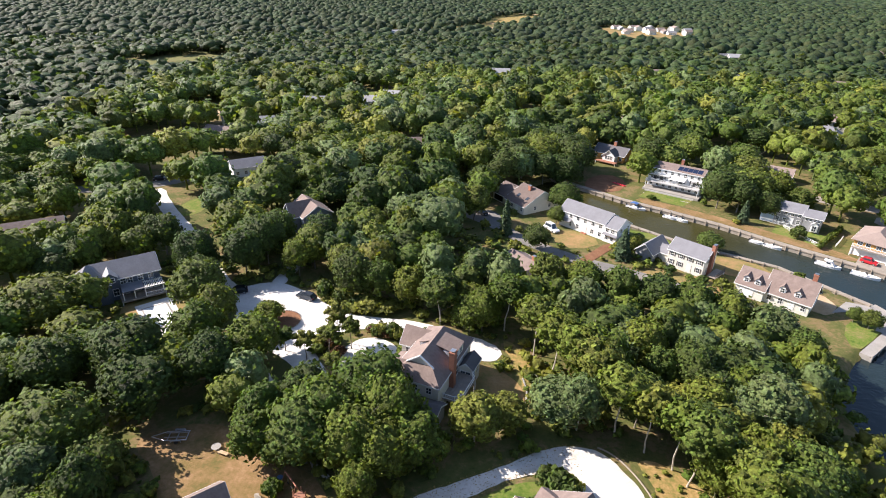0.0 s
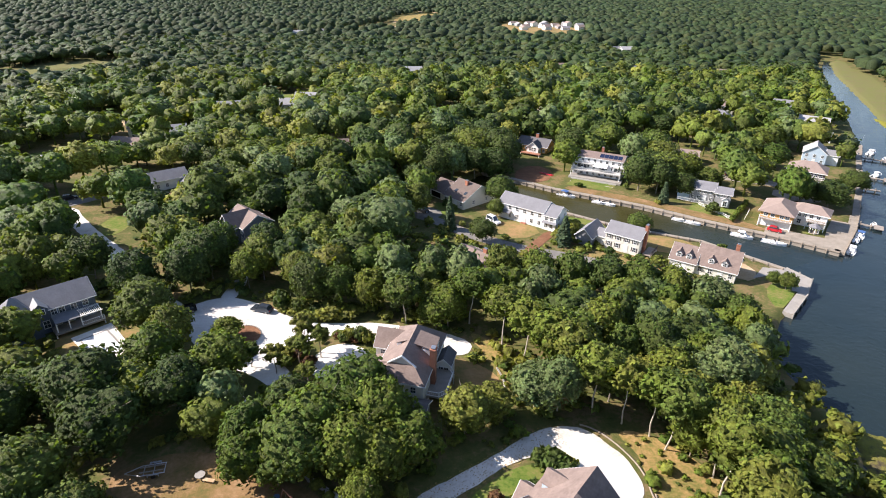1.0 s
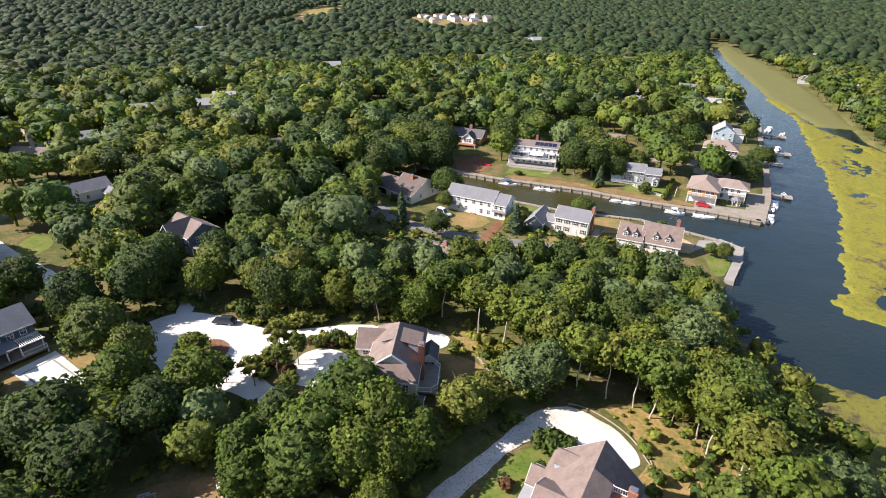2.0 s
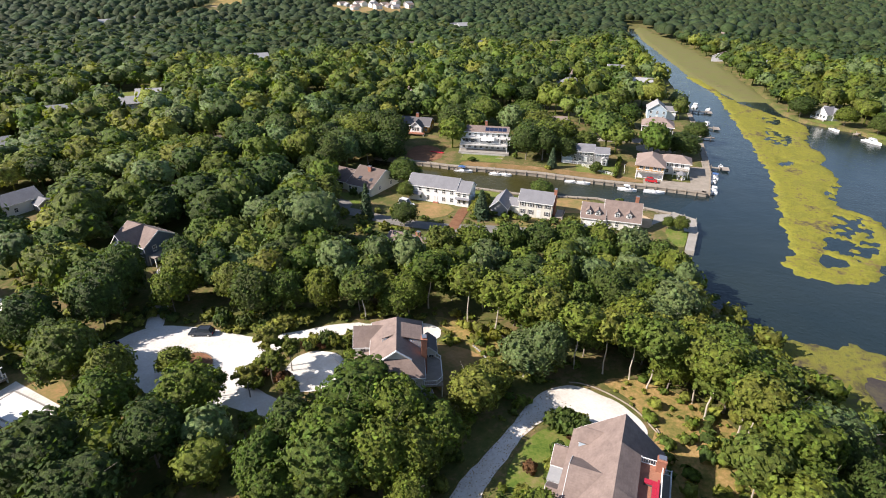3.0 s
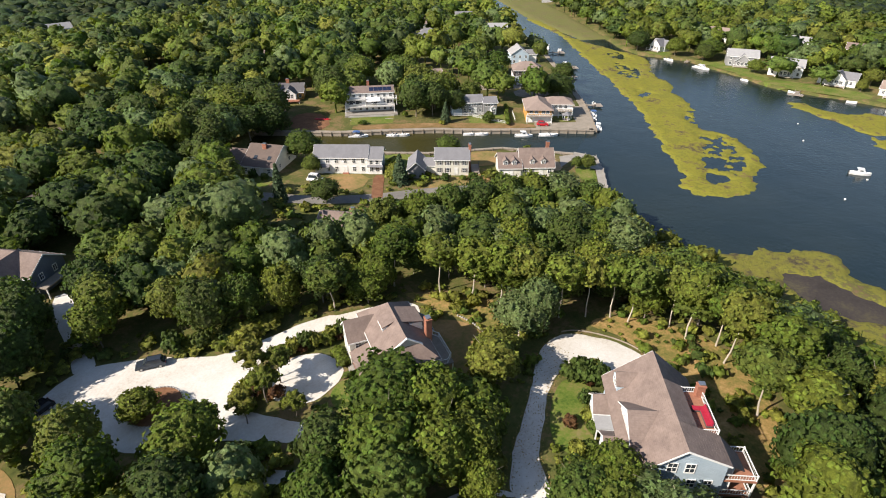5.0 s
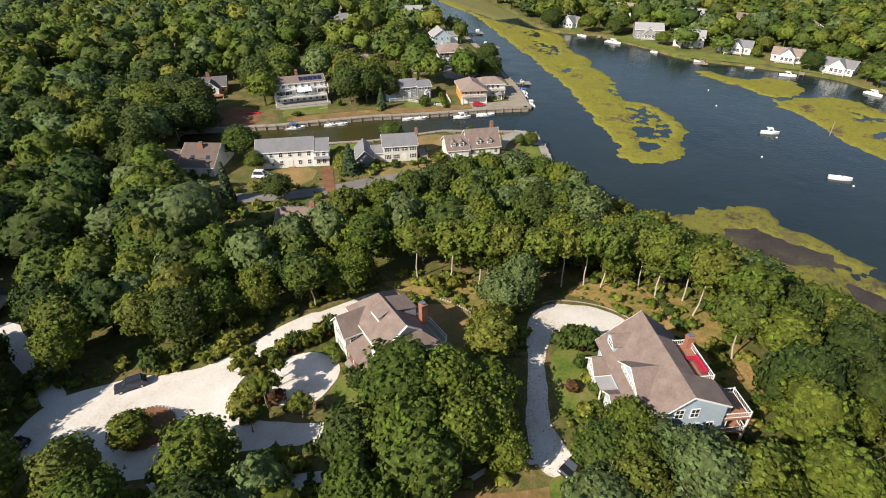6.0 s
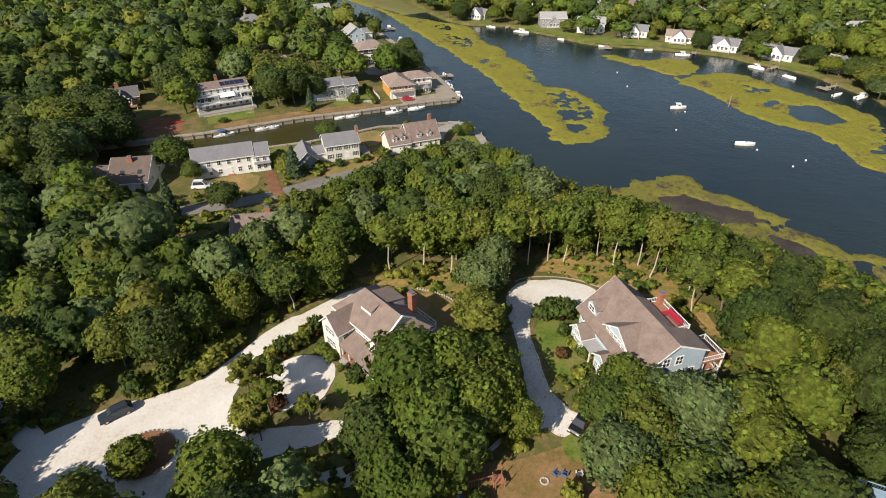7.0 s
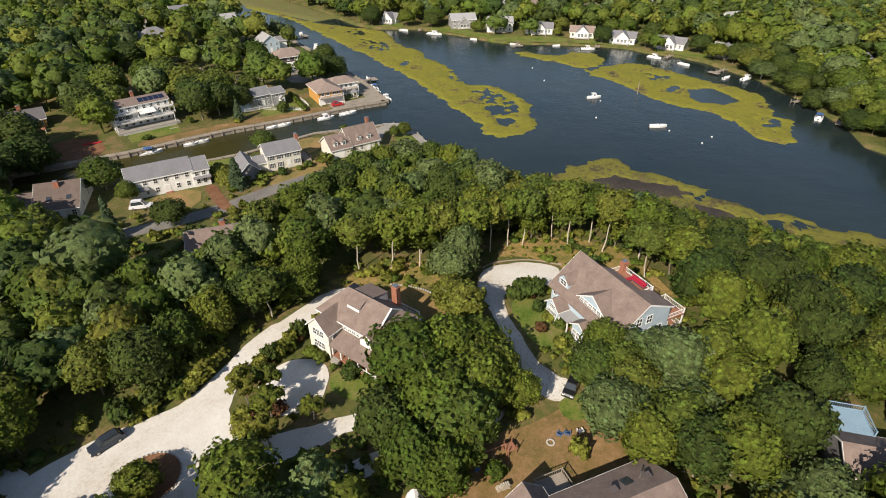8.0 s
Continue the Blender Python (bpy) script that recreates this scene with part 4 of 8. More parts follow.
part("roof", Geo().slab([(-5.6, -7.0, 4.75), (-5.6, -4.5, 7.2), (-5.6, -2.0, 4.75), (-2.2, -7.0, 4.75), (-2.2, -4.5, 7.2), (-2.2, -2.0, 4.75)], [(0, 3, 4, 1), (1, 4, 5, 2)], 0.14), M["roof_brown"], hA)
window(hA, -5.2, -4.5, 4.7, 1.3, 1.1, "W", 2)
windows(hA, [-1.2, -0.2, 0.8, 1.8], -4.4, 4.3, 0.7, 0.8, "W")
part("porch_roof", Geo().slab([(-7.8, -8.0, 2.75), (-4.3, -8.0, 4.2), (-4.3, 2.6, 4.2), (-7.8, 2.6, 2.75)], [(0, 1, 2, 3)], 0.16), M["roof_brown"], hA, "low brown shingle porch roof")
deck(hA, -7.5, -4.4, -7.8, 2.5, 0.45, "cedar", posts=False, boards=True)
for i in range(6):
    part("porch_post", Geo().box(-7.45, -7.25, -7.7 + i * 2.0 - 0.1, -7.7 + i * 2.0 + 0.1, 0.45, 2.75).box(-7.5, -7.2, -7.7 + i * 2.0 - 0.15, -7.7 + i * 2.0 + 0.15, 2.55, 2.68), M["trim"], hA)
railing(hA, [(-7.4, -7.7), (-7.4, -2.0)], 0.45, 0.8)
windows(hA, [-5.6, -3.4], -4.4, 1.0, 1.2, 1.5, "W", 2)
door(hA, -4.4, -0.6, 0.45, face="W")
steps_of(hA, -7.5, 1.2, -0.1, 0.45, 1.6, "W", "concrete", "pale concrete steps")
for zz in (0.8, 3.4):
    windows(hA, [4.3, 5.2, 6.1], -7.6, zz, 0.75, 1.3, "W")
windows(hA, [-6.2, -3.2], 2.7, 3.1, 0.9, 1.2)
windows(hA, [-2.6, 0, 2.6], -7.1, 3.6, 0.9, 1.2)
# one-storey east room, decks, low south wing
block(hA, 4.4, 7.0, 2.4, 6.4, 3.4, 4.5, "cream", "roof_dark", "y", over=0.3, base=-1)
windows(hA, [5.2, 6.2], 2.4, 1.0, 0.85, 1.6)
windows(hA, [3.4, 5.2], 7.0, 1.1, 0.9, 1.4, "E")
deck(hA, 4.45, 7.9, -5.6, 2.3, 2.2, "deck", -1.2, boards=True)
railing(hA, [(7.0, 2.2), (7.85, 1.2), (7.85, -4.3), (6.8, -5.5), (4.6, -5.5)], 2.2)
window(hA, 4.4, 0.8, 2.4, 1.7, 2.0, "E", 1)
block(hA, -2.2, 5.6, -11.6, -7.1, 2.5, 3.7, "grey_wall", "roof_dark", "x", over=0.35, base=-2.2)
windows(hA, [-0.6, 2.0, 4.2], -11.6, 0.9, 0.9, 1.3)
windows(hA, [1.9, 2.95], -11.6, 0.9, 0.9, 1.3)

# the pale-blue house at the end of the curved drive: long roof, shed dormer, roof terrace, two-level deck
hB = house("house", 11.9, 43.05, -49, "pale blue house with broad brown roof, terrace and white decks", (9, 10.5), 4.7)
part("wall", Geo().box(-6, 5.5, -8.3, 8.7, -2.5, 5.3).box(2.7, 5.5, -3.98, 3.58, 5.3, 7.72), M["blue_wall"], hB)
part("gable_wall", Geo().add([(x, y, z) for y in (-8.3, -3.7) for x, z in ((-6, 5.3), (5.5, 5.3), (5.5, 7.85), (0, 10.1))], [(0, 1, 2, 3), (7, 6, 5, 4), (1, 5, 6, 2), (2, 6, 7, 3), (3, 7, 4, 0)]), M["blue_wall"], hB)
for yy, s in ((8.7, 1),):
    part("gable_wall", Geo().add([(-6, yy, 5.3), (5.5, yy, 5.3), (0, yy, 10.1), (-6, yy - s * 0.3, 5.3), (5.5, yy - s * 0.3, 5.3), (0, yy - s * 0.3, 10.1)], [(0, 1, 2), (5, 4, 3), (0, 2, 5, 3), (1, 4, 5, 2)]), M["blue_wall"], hB)
we, ee, kw, ke = -6.7, 6.1, 5.1 / 6.2, 5.1 / 5.9
xt = 2.75
topB = [(we, -8.8, 10.3 + we * kw), (0, -8.8, 10.3), (0, 9.2, 10.3), (we, 9.2, 10.3 + we * kw),
        (5.7, -8.8, 7.97), (5.7, -4.0, 7.97), (0, -4.0, 10.3), (xt, -4.0, 10.3 - xt * 0.41), (0, 3.6, 10.3), (xt, 3.6, 10.3 - xt * 0.5), (ee, 3.6, 10.3 - ee * ke), (ee, 9.2, 10.3 - ee * ke), (xt, -3.96, 10.3 - xt * 0.5), (0, -3.96, 10.3), (8.1, -7.6, 5.85), (8.1, -5.0, 5.85), (xt, 3.64, 10.3 - xt * ke)]
rB = part("roof", Geo().slab([(a, b, c + 0.12) for a, b, c in topB], [(0, 1, 6, 13, 8, 2, 3), (1, 4, 5, 7, 6), (13, 12, 9, 8), (8, 16, 10, 11, 2), (4, 14, 15, 5)], 0.2), M["roof_brown"], hB)
for yy in (-8.86, 9.2):
    for xx, zz in ((we, 10.3 + we * kw), (ee, 10.3 - ee * ke) if yy > 0 else (5.7, 7.97)):
        g = Geo().add([(xx, yy, zz - 0.16), (xx, yy, zz + 0.1), (0, yy, 10.4), (0, yy, 10.1), (xx, yy + 0.06, zz - 0.16), (xx, yy + 0.06, zz + 0.1), (0, yy + 0.06, 10.4), (0, yy + 0.06, 10.1)], [(0, 1, 2, 3), (7, 6, 5, 4), (1, 5, 6, 2), (0, 3, 7, 4)])
        part("rake_trim", g, M["trim"], rB)
part("terrace_wall", Geo().box(xt - 0.15, xt, -3.9, 3.5, 7.5, 8.85), M["blue_wall"], hB)
part("upper_wall", Geo().add([(x, y, z) for y in (-3.94, 3.58) for x, z in ((0, 5.3), (xt - 0.16, 5.3), (xt - 0.16, 8.9), (0, 10.2))], [(0, 1, 2, 3), (7, 6, 5, 4), (1, 5, 6, 2), (2, 6, 7, 3)]), M["blue_wall"], hB)
deck(hB, xt, 5.5, -3.95, 3.55, 8.0, "cedar", posts=False, boards=True)
railing(hB, [(xt, -3.95), (5.45, -3.95), (5.45, 3.5), (xt, 3.5)], 8.0, 1.0, 0.3)
chimney(hB, 5.2, 3.1, -2, 10.0, 1.1, 0.9)
# broad gabled dormer and a small one on the west slope
d_ = part("dormer", Geo().box(-5.3, -2.0, -4.9, 1.9, 5.5, 6.95).add([(-5.3, -4.9, 6.95), (-5.3, 1.9, 6.95), (-5.3, -1.5, 9.05), (-1.2, -4.9, 6.95), (-1.2, 1.9, 6.95), (-1.2, -1.5, 9.05)], [(1, 0, 2), (3, 4, 5), (0, 3, 5, 2), (4, 1, 2, 5)]), M["blue_wall"], hB, "pale blue gabled dormer with a row of windows")
part("dormer_roof", Geo().slab([(-5.75, -5.3, 6.75), (-5.75, -1.5, 9.2), (-5.75, 2.3, 6.75), (-1.0, -5.3, 6.75), (-1.0, -1.5, 9.2), (-1.0, 2.3, 6.75)], [(0, 3, 4, 1), (1, 4, 5, 2)], 0.14), M["roof_brown"], d_)
for sy in (-1, 1):
    part("rake_trim", Geo().add([(-5.8, -1.5 + sy * 3.8, 6.6), (-5.8, -1.5 + sy * 3.8, 6.8), (-5.8, -1.5, 9.26), (-5.8, -1.5, 9.02), (-5.74, -1.5 + sy * 3.8, 6.6), (-5.74, -1.5 + sy * 3.8, 6.8), (-5.74, -1.5, 9.26), (-5.74, -1.5, 9.02)], [(0, 1, 2, 3), (7, 6, 5, 4), (1, 5, 6, 2), (0, 3, 7, 4)]), M["trim"], d_)
windows(hB, [-4.3, -3.2, -2.1, -1.0, 0.1, 1.2], -5.32, 6.0, 0.8, 0.85, "W", 2)
gable_dormer(hB, -5.4, 6.4, 6.0, 2.7, "blue_wall", "roof_brown", "W", 3.2, 1.3)
# west bays and the entry
block(hB, -8.3, -5.5, 3.4, 6.9, 3.3, 4.9, "blue_wall", "roof_brown", "x", over=0.35, base=-1)
windows(hB, [4.3, 5.2, 6.1], -8.3, 0.6, 0.75, 1.6, "W", 2)
window(hB, -8.3, 5.15, 2.75, 1.4, 0.7, "W", 2)
part("porch_roof", Geo().box(-8.6, -5.9, 0.4, 3.1, 2.85, 3.02), M["roof_pale"], hB, "flat pale grey porch roof")
for a, b in ((-8.4, 0.6), (-8.4, 2.9)):
    part("porch_post", Geo().box(a - 0.09, a + 0.09, b - 0.09, b + 0.09, 0, 2.85), M["trim"], hB)
door(hB, -6.0, 1.3, 0.35, face="W")
steps_of(hB, -6.1, 1.2, -0.2, 0.4, 2.4, "W", "cedar", "reddish wooden entry steps")
block(hB, -8.0, -5.6, -4.0, -0.2, 3.2, 4.5, "blue_wall", "roof_brown", "x", over=0.35, base=-1)
windows(hB, [-3.2, -2.1, -1.0], -8.0, 0.8, 0.8, 1.4, "W", 2)
windows(hB, [7.6], -6.0, 0.8, 0.9, 1.4, "W")
windows(hB, [7.6], -6.0, 3.4, 0.9, 1.3, "W")
windows(hB, [-3.2, -0.9, 1.6, 3.7], -8.3, 3.2, 0.95, 1.4)
windows(hB, [-1.2, 1.0], -8.3, 6.0, 1.1, 1.5)
# south-east room and decks
part("wall", Geo().box(5.4, 6.9, -7.4, -4.7, -2.5, 6.6), M["blue_wall"], hB)
windows(hB, [-6.9, -5.2], 6.9, 2.4, 1.0, 1.5, "E")
deck(hB, 5.5, 9.8, -8.1, -3.4, 4.6, "cedar", -3, boards=True)
railing(hB, [(6.3, -3.5), (9.7, -3.5), (9.7, -8.0), (5.6, -8.0)], 4.6)
deck(hB, 5.5, 9.7, -8.0, -3.5, 1.6, "cedar", -3, boards=True)
railing(hB, [(9.6, -3.6), (9.6, -7.9), (5.6, -7.9)], 1.6)
deck(hB, 5.5, 7.4, -3.5, 8.0, 2.6, "deck", -3, boards=True)
railing(hB, [(7.3, -3.4), (7.3, 7.9), (5.6, 7.9)], 2.6)
steps_of(hB, 6.4, 8.0, -1.0, 2.6, 1.2, "N", "deck", "weathered wooden steps")


# plainer houses
def cottage(x, y, ang, label, L, W, eave, ridge, wall, roof, rows=((0.9, 1.3),), n=4, hip=(0, 0), z=None, chim=None, front_door=True, group="", axis="x", sides=True):
    h = house("house", x, y, ang, label, (L / 2 + 0.6, W / 2 + 0.6), z, group=group)
    block(h, -L / 2, L / 2, -W / 2, W / 2, eave, ridge, wall, roof, axis, hip)
    for zz, hh in rows:
        for i in range(n):
            c = -L / 2 + L * (i + 0.5) / n
            if front_door and zz < 2 and i == n // 2:
                door(h, c, -W / 2, 0.1)
            else:
                window(h, c, -W / 2, zz, 0.9, hh)
        if sides:
            windows(h, [-W / 5, W / 5], L / 2, zz, 0.9, hh, "E")
            windows(h, [-W / 5, W / 5], -L / 2, zz, 0.9, hh, "W")
    if chim:
        chimney(h, *chim)
    return h


# canal row, near bank
h = cottage(45.4, 163.2, -45.5, "white two-storey house with a long grey roof and many windows", 16, 8, 5.3, 7.7, "white", "roof_grey", ((0.9, 1.3), (3.5, 1.25)), 6, sides=False)
block(h, 8.0, 12.4, -4.3, 3.6, 4.9, 7.2, "white", "roof_grey", over=0.35)
windows(h, [9.2, 11.0], -4.3, 0.9, 0.9, 1.3)
windows(h, [9.2, 11.0], -4.3, 3.3, 0.9, 1.2)
windows(h, [-2, 2], 12.4, 0.9, 0.9, 1.3, "E")
windows(h, [-2, 2], 12.4, 3.3, 0.9, 1.2, "E")
part("pent_roof", Geo().slab([(8.0, -5.1, 2.55), (12.7, -5.1, 2.55), (12.7, -4.25, 3.0), (8.0, -4.25, 3.0)], [(0, 1, 2, 3)], 0.1), M["roof_grey"], h)
part("pent_roof", Geo().slab([(-8.3, -5.3, 2.5), (-3.4, -5.3, 2.5), (-3.4, -3.95, 3.1), (-8.3, -3.95, 3.1)], [(0, 1, 2, 3)], 0.1), M["roof_grey"], h)
part("garage_door", Geo().box(-7.6, -4.2, -4.06, -4.0, 0, 2.3).box(-7.5, -4.3, -4.09, -4.06, 0.5, 1.0).box(-7.5, -4.3, -4.09, -4.06, 1.2, 1.7), M["trim"], h)
steps_of(h, 1.35, -4.05, -0.3, 0.35, 1.8)

h = cottage(30.3, 181.1, -57, "low cream house with a broad brown roof and skylights", 10, 16, 2.7, 6.7, "cream", "roof_umber", ((0.8, 1.2),), 4, z=1.4)
block(h, -13.0, -5.0, -7.0, 4.0, 2.5, 5.2, "cream", "roof_umber")
chimney(h, 0.0, -1.6, 4.6, 7.4, 1.2, 0.9)
# A flat black panel on the wall stands for the shade inside the carport.
part("garage_opening", Geo().box(-12.2, -7.6, -7.08, -7.0, 0, 2.1), M["car_dark"], h, "dark open carport")
for i, c in enumerate((-2.2, 2.3)):
    part("skylight", Geo().add([(c, -5.6, 4.12), (c + 1.1, -5.6, 4.12), (c + 1.1, -4.4, 4.72), (c, -4.4, 4.72), (c, -5.6, 3.7), (c + 1.1, -5.6, 3.7), (c + 1.1, -4.4, 4.3), (c, -4.4, 4.3)], [(0, 1, 2, 3), (0, 4, 5, 1), (1, 5, 6, 2), (2, 6, 7, 3), (3, 7, 4, 0)]), M["glass"], h)

h = cottage(68.3, 138.6, -45.5, "cream two-storey house with a grey roof, brick end chimney", 10, 7.8, 4.9, 7.1, "cream", "roof_grey", ((0.8, 1.3), (3.2, 1.2)), 4, z=1.3, chim=(5.35, 0, -1, 8.2, 0.8, 1.6))
block(h, -8.2, -5.0, -2.6, 3.0, 2.5, 3.8, "cream", "roof_grey")
block(h, -13.2, -8.2, -6.2, 3.2, 2.6, 4.9, "grey_wall", "roof_grey", "y")
for s in (-3.75, -1.25, 1.25, 3.75):
    for zz, hh in ((0.8, 1.3), (3.2, 1.2)):
        for t in (-0.72, 0.72):
            if not (zz < 2 and s == 1.25):
                part("shutter", Geo().box(s + t - 0.16, s + t + 0.16, -3.97, -3.9, zz, zz + hh), M["dark_wall"], h)
deck(h, 6.0, 8.4, -3, 3, 0.6, "deck", -1)
railing(h, [(8.3, -2.9), (8.3, 2.9)], 0.6, 1.0, 0.35, "dark_wall")

h = cottage(86.2, 120.6, -43, "cream cape house with brown roof, white dormers, brick chimney", 10, 9, 2.9, 7.0, "cream", "roof_brown", ((0.8, 1.3),), 4, z=1.4, chim=(3.6, 0.8, 5, 8.6, 1.0, 0.8))
block(h, -11.5, -5.0, -5.2, 3.6, 2.9, 5.9, "cream", "roof_brown")
for c in (-9.6, -7.0, -1.5, 1.8):
    gable_dormer(h, c, -3.9 if c > -5 else -4.4, 3.3, 1.5, "white", "roof_brown", "S", 2.6, 1.4)
part("garage_door", Geo().box(-10.6, -7.2, -5.27, -5.2, 0, 2.2).box(-10.5, -7.3, -5.3, -5.27, 0.9, 1.3), M["trim"], h)

h = cottage(22.5, 129.5, -56, "low house with a weathered brown roof under the trees", 14, 9, 2.5, 4.8, "grey_wall", "roof_brown", ((0.8, 1.2),), 4, z=1.7, chim=(1.0, 0.4, 3.5, 6.0, 1.2, 0.8))
block(h, 1.0, 6.0, -8.0, -3.0, 2.5, 4.3, "grey_wall", "roof_brown", "y")

# canal row, far bank
h = cottage(88.5, 204.5, -36, "white three-level canal house with long decks and solar panels", 19, 9, 7.2, 8.6, "white", "roof_brown", ((0.5, 1.7), (3.2, 1.6), (5.5, 1.1)), 8, z=1.7, front_door=False)
deck(h, -9.6, 9.6, -7.8, -4.55, 2.7, "pale_deck", -1)
railing(h, [(-9.5, -7.7), (-3, -7.7), (3, -7.7), (9.5, -7.7)], 2.7, 1.0, 0.3)
deck(h, -9.4, -1.5, -6.4, -4.55, 5.1, "pale_deck", 2.7)
railing(h, [(-9.3, -6.3), (-1.6, -6.3)], 5.1, 1.0, 0.3)
deck(h, 6.2, 10.6, -6.4, -4.55, 5.1, "pale_deck", 2.7)
railing(h, [(6.3, -6.3), (10.5, -6.3), (10.5, -4.6)], 5.1, 1.0, 0.3)
part("patio", Geo().box(-9.8, 10.5, -9.6, -4.6, -0.6, 0.14), M["concrete"], h, "pale stone patio under the decks")
part("awning", Geo().slab([(-1.2, -7.4, 4.55), (4.2, -7.4, 4.55), (4.2, -4.55, 5.35), (-1.2, -4.55, 5.35)], [(0, 1, 2, 3)], 0.06), M["tarp"], h, "white canvas awning over the deck")
for c_ in (-7.2, -4.6, 2.2, 7.6):
    part("glass_door", Geo().box(c_ - 0.9, c_ + 0.9, -4.57, -4.51, 2.85, 4.85), M["glass"], h, "wide dark glass door")
for i in range(5):
    c, k = 0.2 + i * 1.75, 1.4 / 4.5
    part("solar_panel", Geo().slab([(c, -3.7, 7.6), (c + 1.65, -3.7, 7.6), (c + 1.65, -1.2, 7.6 + 2.5 * k), (c, -1.2, 7.6 + 2.5 * k)], [(0, 1, 2, 3)], 0.07), M["solar"], h)
chimney(h, 0, 3.2, 6.5, 9.8, 1.0, 0.8)
for zz_, x0_, x1_ in ((-0.4, -8.5, 9.0), (-0.9, -8.0, 8.4)):
    part("retaining_wall", Geo().box(x0_, x1_, -10.4 + 3.0 * (zz_ + 0.4) * 2, -10.0 + 3.0 * (zz_ + 0.4) * 2, -1.6, zz_ + 0.35), M["stone"], h, "low terrace wall of pale stone")

h = cottage(114.5, 173.2, -37, "weathered blue-grey shingled house with white trim", 8, 7, 4.4, 6.4, "grey_wall", "roof_grey", ((0.7, 1.2), (3.0, 1.1)), 4, z=1.7)
block(h, 4.2, 9.4, -4.4, 2.6, 4.2, 5.6, "grey_wall", "roof_grey")
windows(h, [5.2, 6.3, 7.4, 8.5], -4.4, 2.9, 0.7, 1.0)
gable_dormer(h, 7.8, -5.6, 0.0, 2.0, "white", "roof_pale", "S", 1.8, 2.3)
block(h, -8.0, -4.0, -3.2, 1.5, 2.4, 3.2, "blue_wall", "roof_grey")
railing(h, [(-7.5, -5.6), (-2, -6.2), (3.6, -6.2)], 0, 1.1, 0.25)

h = house("house", 128.4, 151.4, -47, "tan hip-roofed house with white balconies and cedar walls", (7, 9), 1.4)
block(h, -4.6, 4.6, -6.5, 7.0, 4.7, 7.0, "orange_wall", "roof_tan", "y", hip=(4.6, 4.6), over=0.7)
block(h, 3.5, 13.5, 1.0, 8.5, 4.7, 6.3, "white", "roof_tan", "x", hip=(3.0, 3.8), over=0.7)
part("wall", Geo().box(-4.66, 4.66, -6.56, -6.0, -1, 2.5), M["white"], h)
windows(h, [-3, -1, 1.6, 3.2], -6.5, 3.0, 1.1, 1.3)
part("garage_door", Geo().box(-1.6, 1.0, -6.62, -6.56, 0, 2.2), M["trim"], h)
deck(h, -4.6, 4.8, -8.2, -6.6, 2.6, "deck", -1)
railing(h, [(-4.5, -8.1), (0, -8.1), (4.7, -8.1)], 2.6)
deck(h, 8.0, 13.4, -1.6, 0.9, 2.6, "deck", -1)
railing(h, [(8.1, -1.5), (13.3, -1.5), (13.3, 0.9)], 2.6)
windows(h, [5.6, 7.2, 9.0, 11.0], 1.0, 2.9, 1.0, 1.4)
windows(h, [6, 9, 11.5], 1.0, 0.5, 1.0, 1.4)

h = house("house", 169.5, 188.5, -45, "brown hip-roofed house with dark shingled upper floor", (7, 7), 1.6)
block(h, -6.5, 6.5, -5.0, 5.5, 5.0, 7.6, "dark_wall", "roof_tan", "x", hip=(5, 5), over=0.6)
part("wall", Geo().box(-6.56, 6.56, -5.06, -4.5, -1, 2.4).box(-6.56, -6, -5, 5.5, -1, 2.4), M["white"], h)
windows(h, [-5, -1.5], -5.0, 3.2, 1.0, 1.2)
windows(h, [2, 3.4, 5], -5.0, 3.0, 1.1, 1.5)
part("garage_door", Geo().box(-5, -0.5, -5.12, -5.06, 0, 2.2), M["trim"], h)
deck(h, 1.5, 6.5, -7.2, -5.05, 2.6, "deck", -1)
railing(h, [(1.6, -7.1), (6.4, -7.1)], 2.6)

h = cottage(194, 213, -42, "white and blue-grey gabled house on the river bank", 9, 11, 5.0, 8.2, "blue_wall", "roof_pale", ((0.8, 1.3), (3.2, 1.2)), 3, axis="y")
block(h, 4.5, 9, -3, 4, 4.5, 6.0, "white", "roof_grey")
h = cottage(73.5, 240.5, -40, "golden cedar house with a dark roof and white gable", 14, 9, 3.0, 5.6, "orange_wall", "roof_dark", ((0.8, 1.2),), 5, chim=(0.5, 0.2, 4, 7.2, 1.3, 1.0))
block(h, -1.0, 4.4, -8.0, -3, 3.2, 5.4, "white", "roof_dark", "y")
windows(h, [0.6, 1.7, 2.8], -8.0, 1.5, 0.9, 1.5)
deck(h, -3, 6, -10.5, -8.05, 0.9, "cedar", -1)
cottage(186, 273, -40, "large grey hip-roofed house among oaks", 15, 12, 4.8, 8.6, "blue_wall", "roof_grey", ((0.8, 1.3), (3.2, 1.2)), 5, hip=(6, 6))
cottage(251, 306, -40, "white two-storey house with a grey roof", 11, 9, 5, 8, "white", "roof_grey", ((0.8, 1.3), (3.2, 1.2)), 4)
cottage(240, 268, -42, "pale shingled river house with a grey roof", 14, 9, 4.5, 7, "white", "roof_pale", ((0.8, 1.3), (3.0, 1.2)), 5)
cottage(226, 246, -42, "white shed-roofed boathouse on the river bank", 9, 7, 3.0, 4.8, "white", "roof_grey", ((0.8, 1.2),), 3)

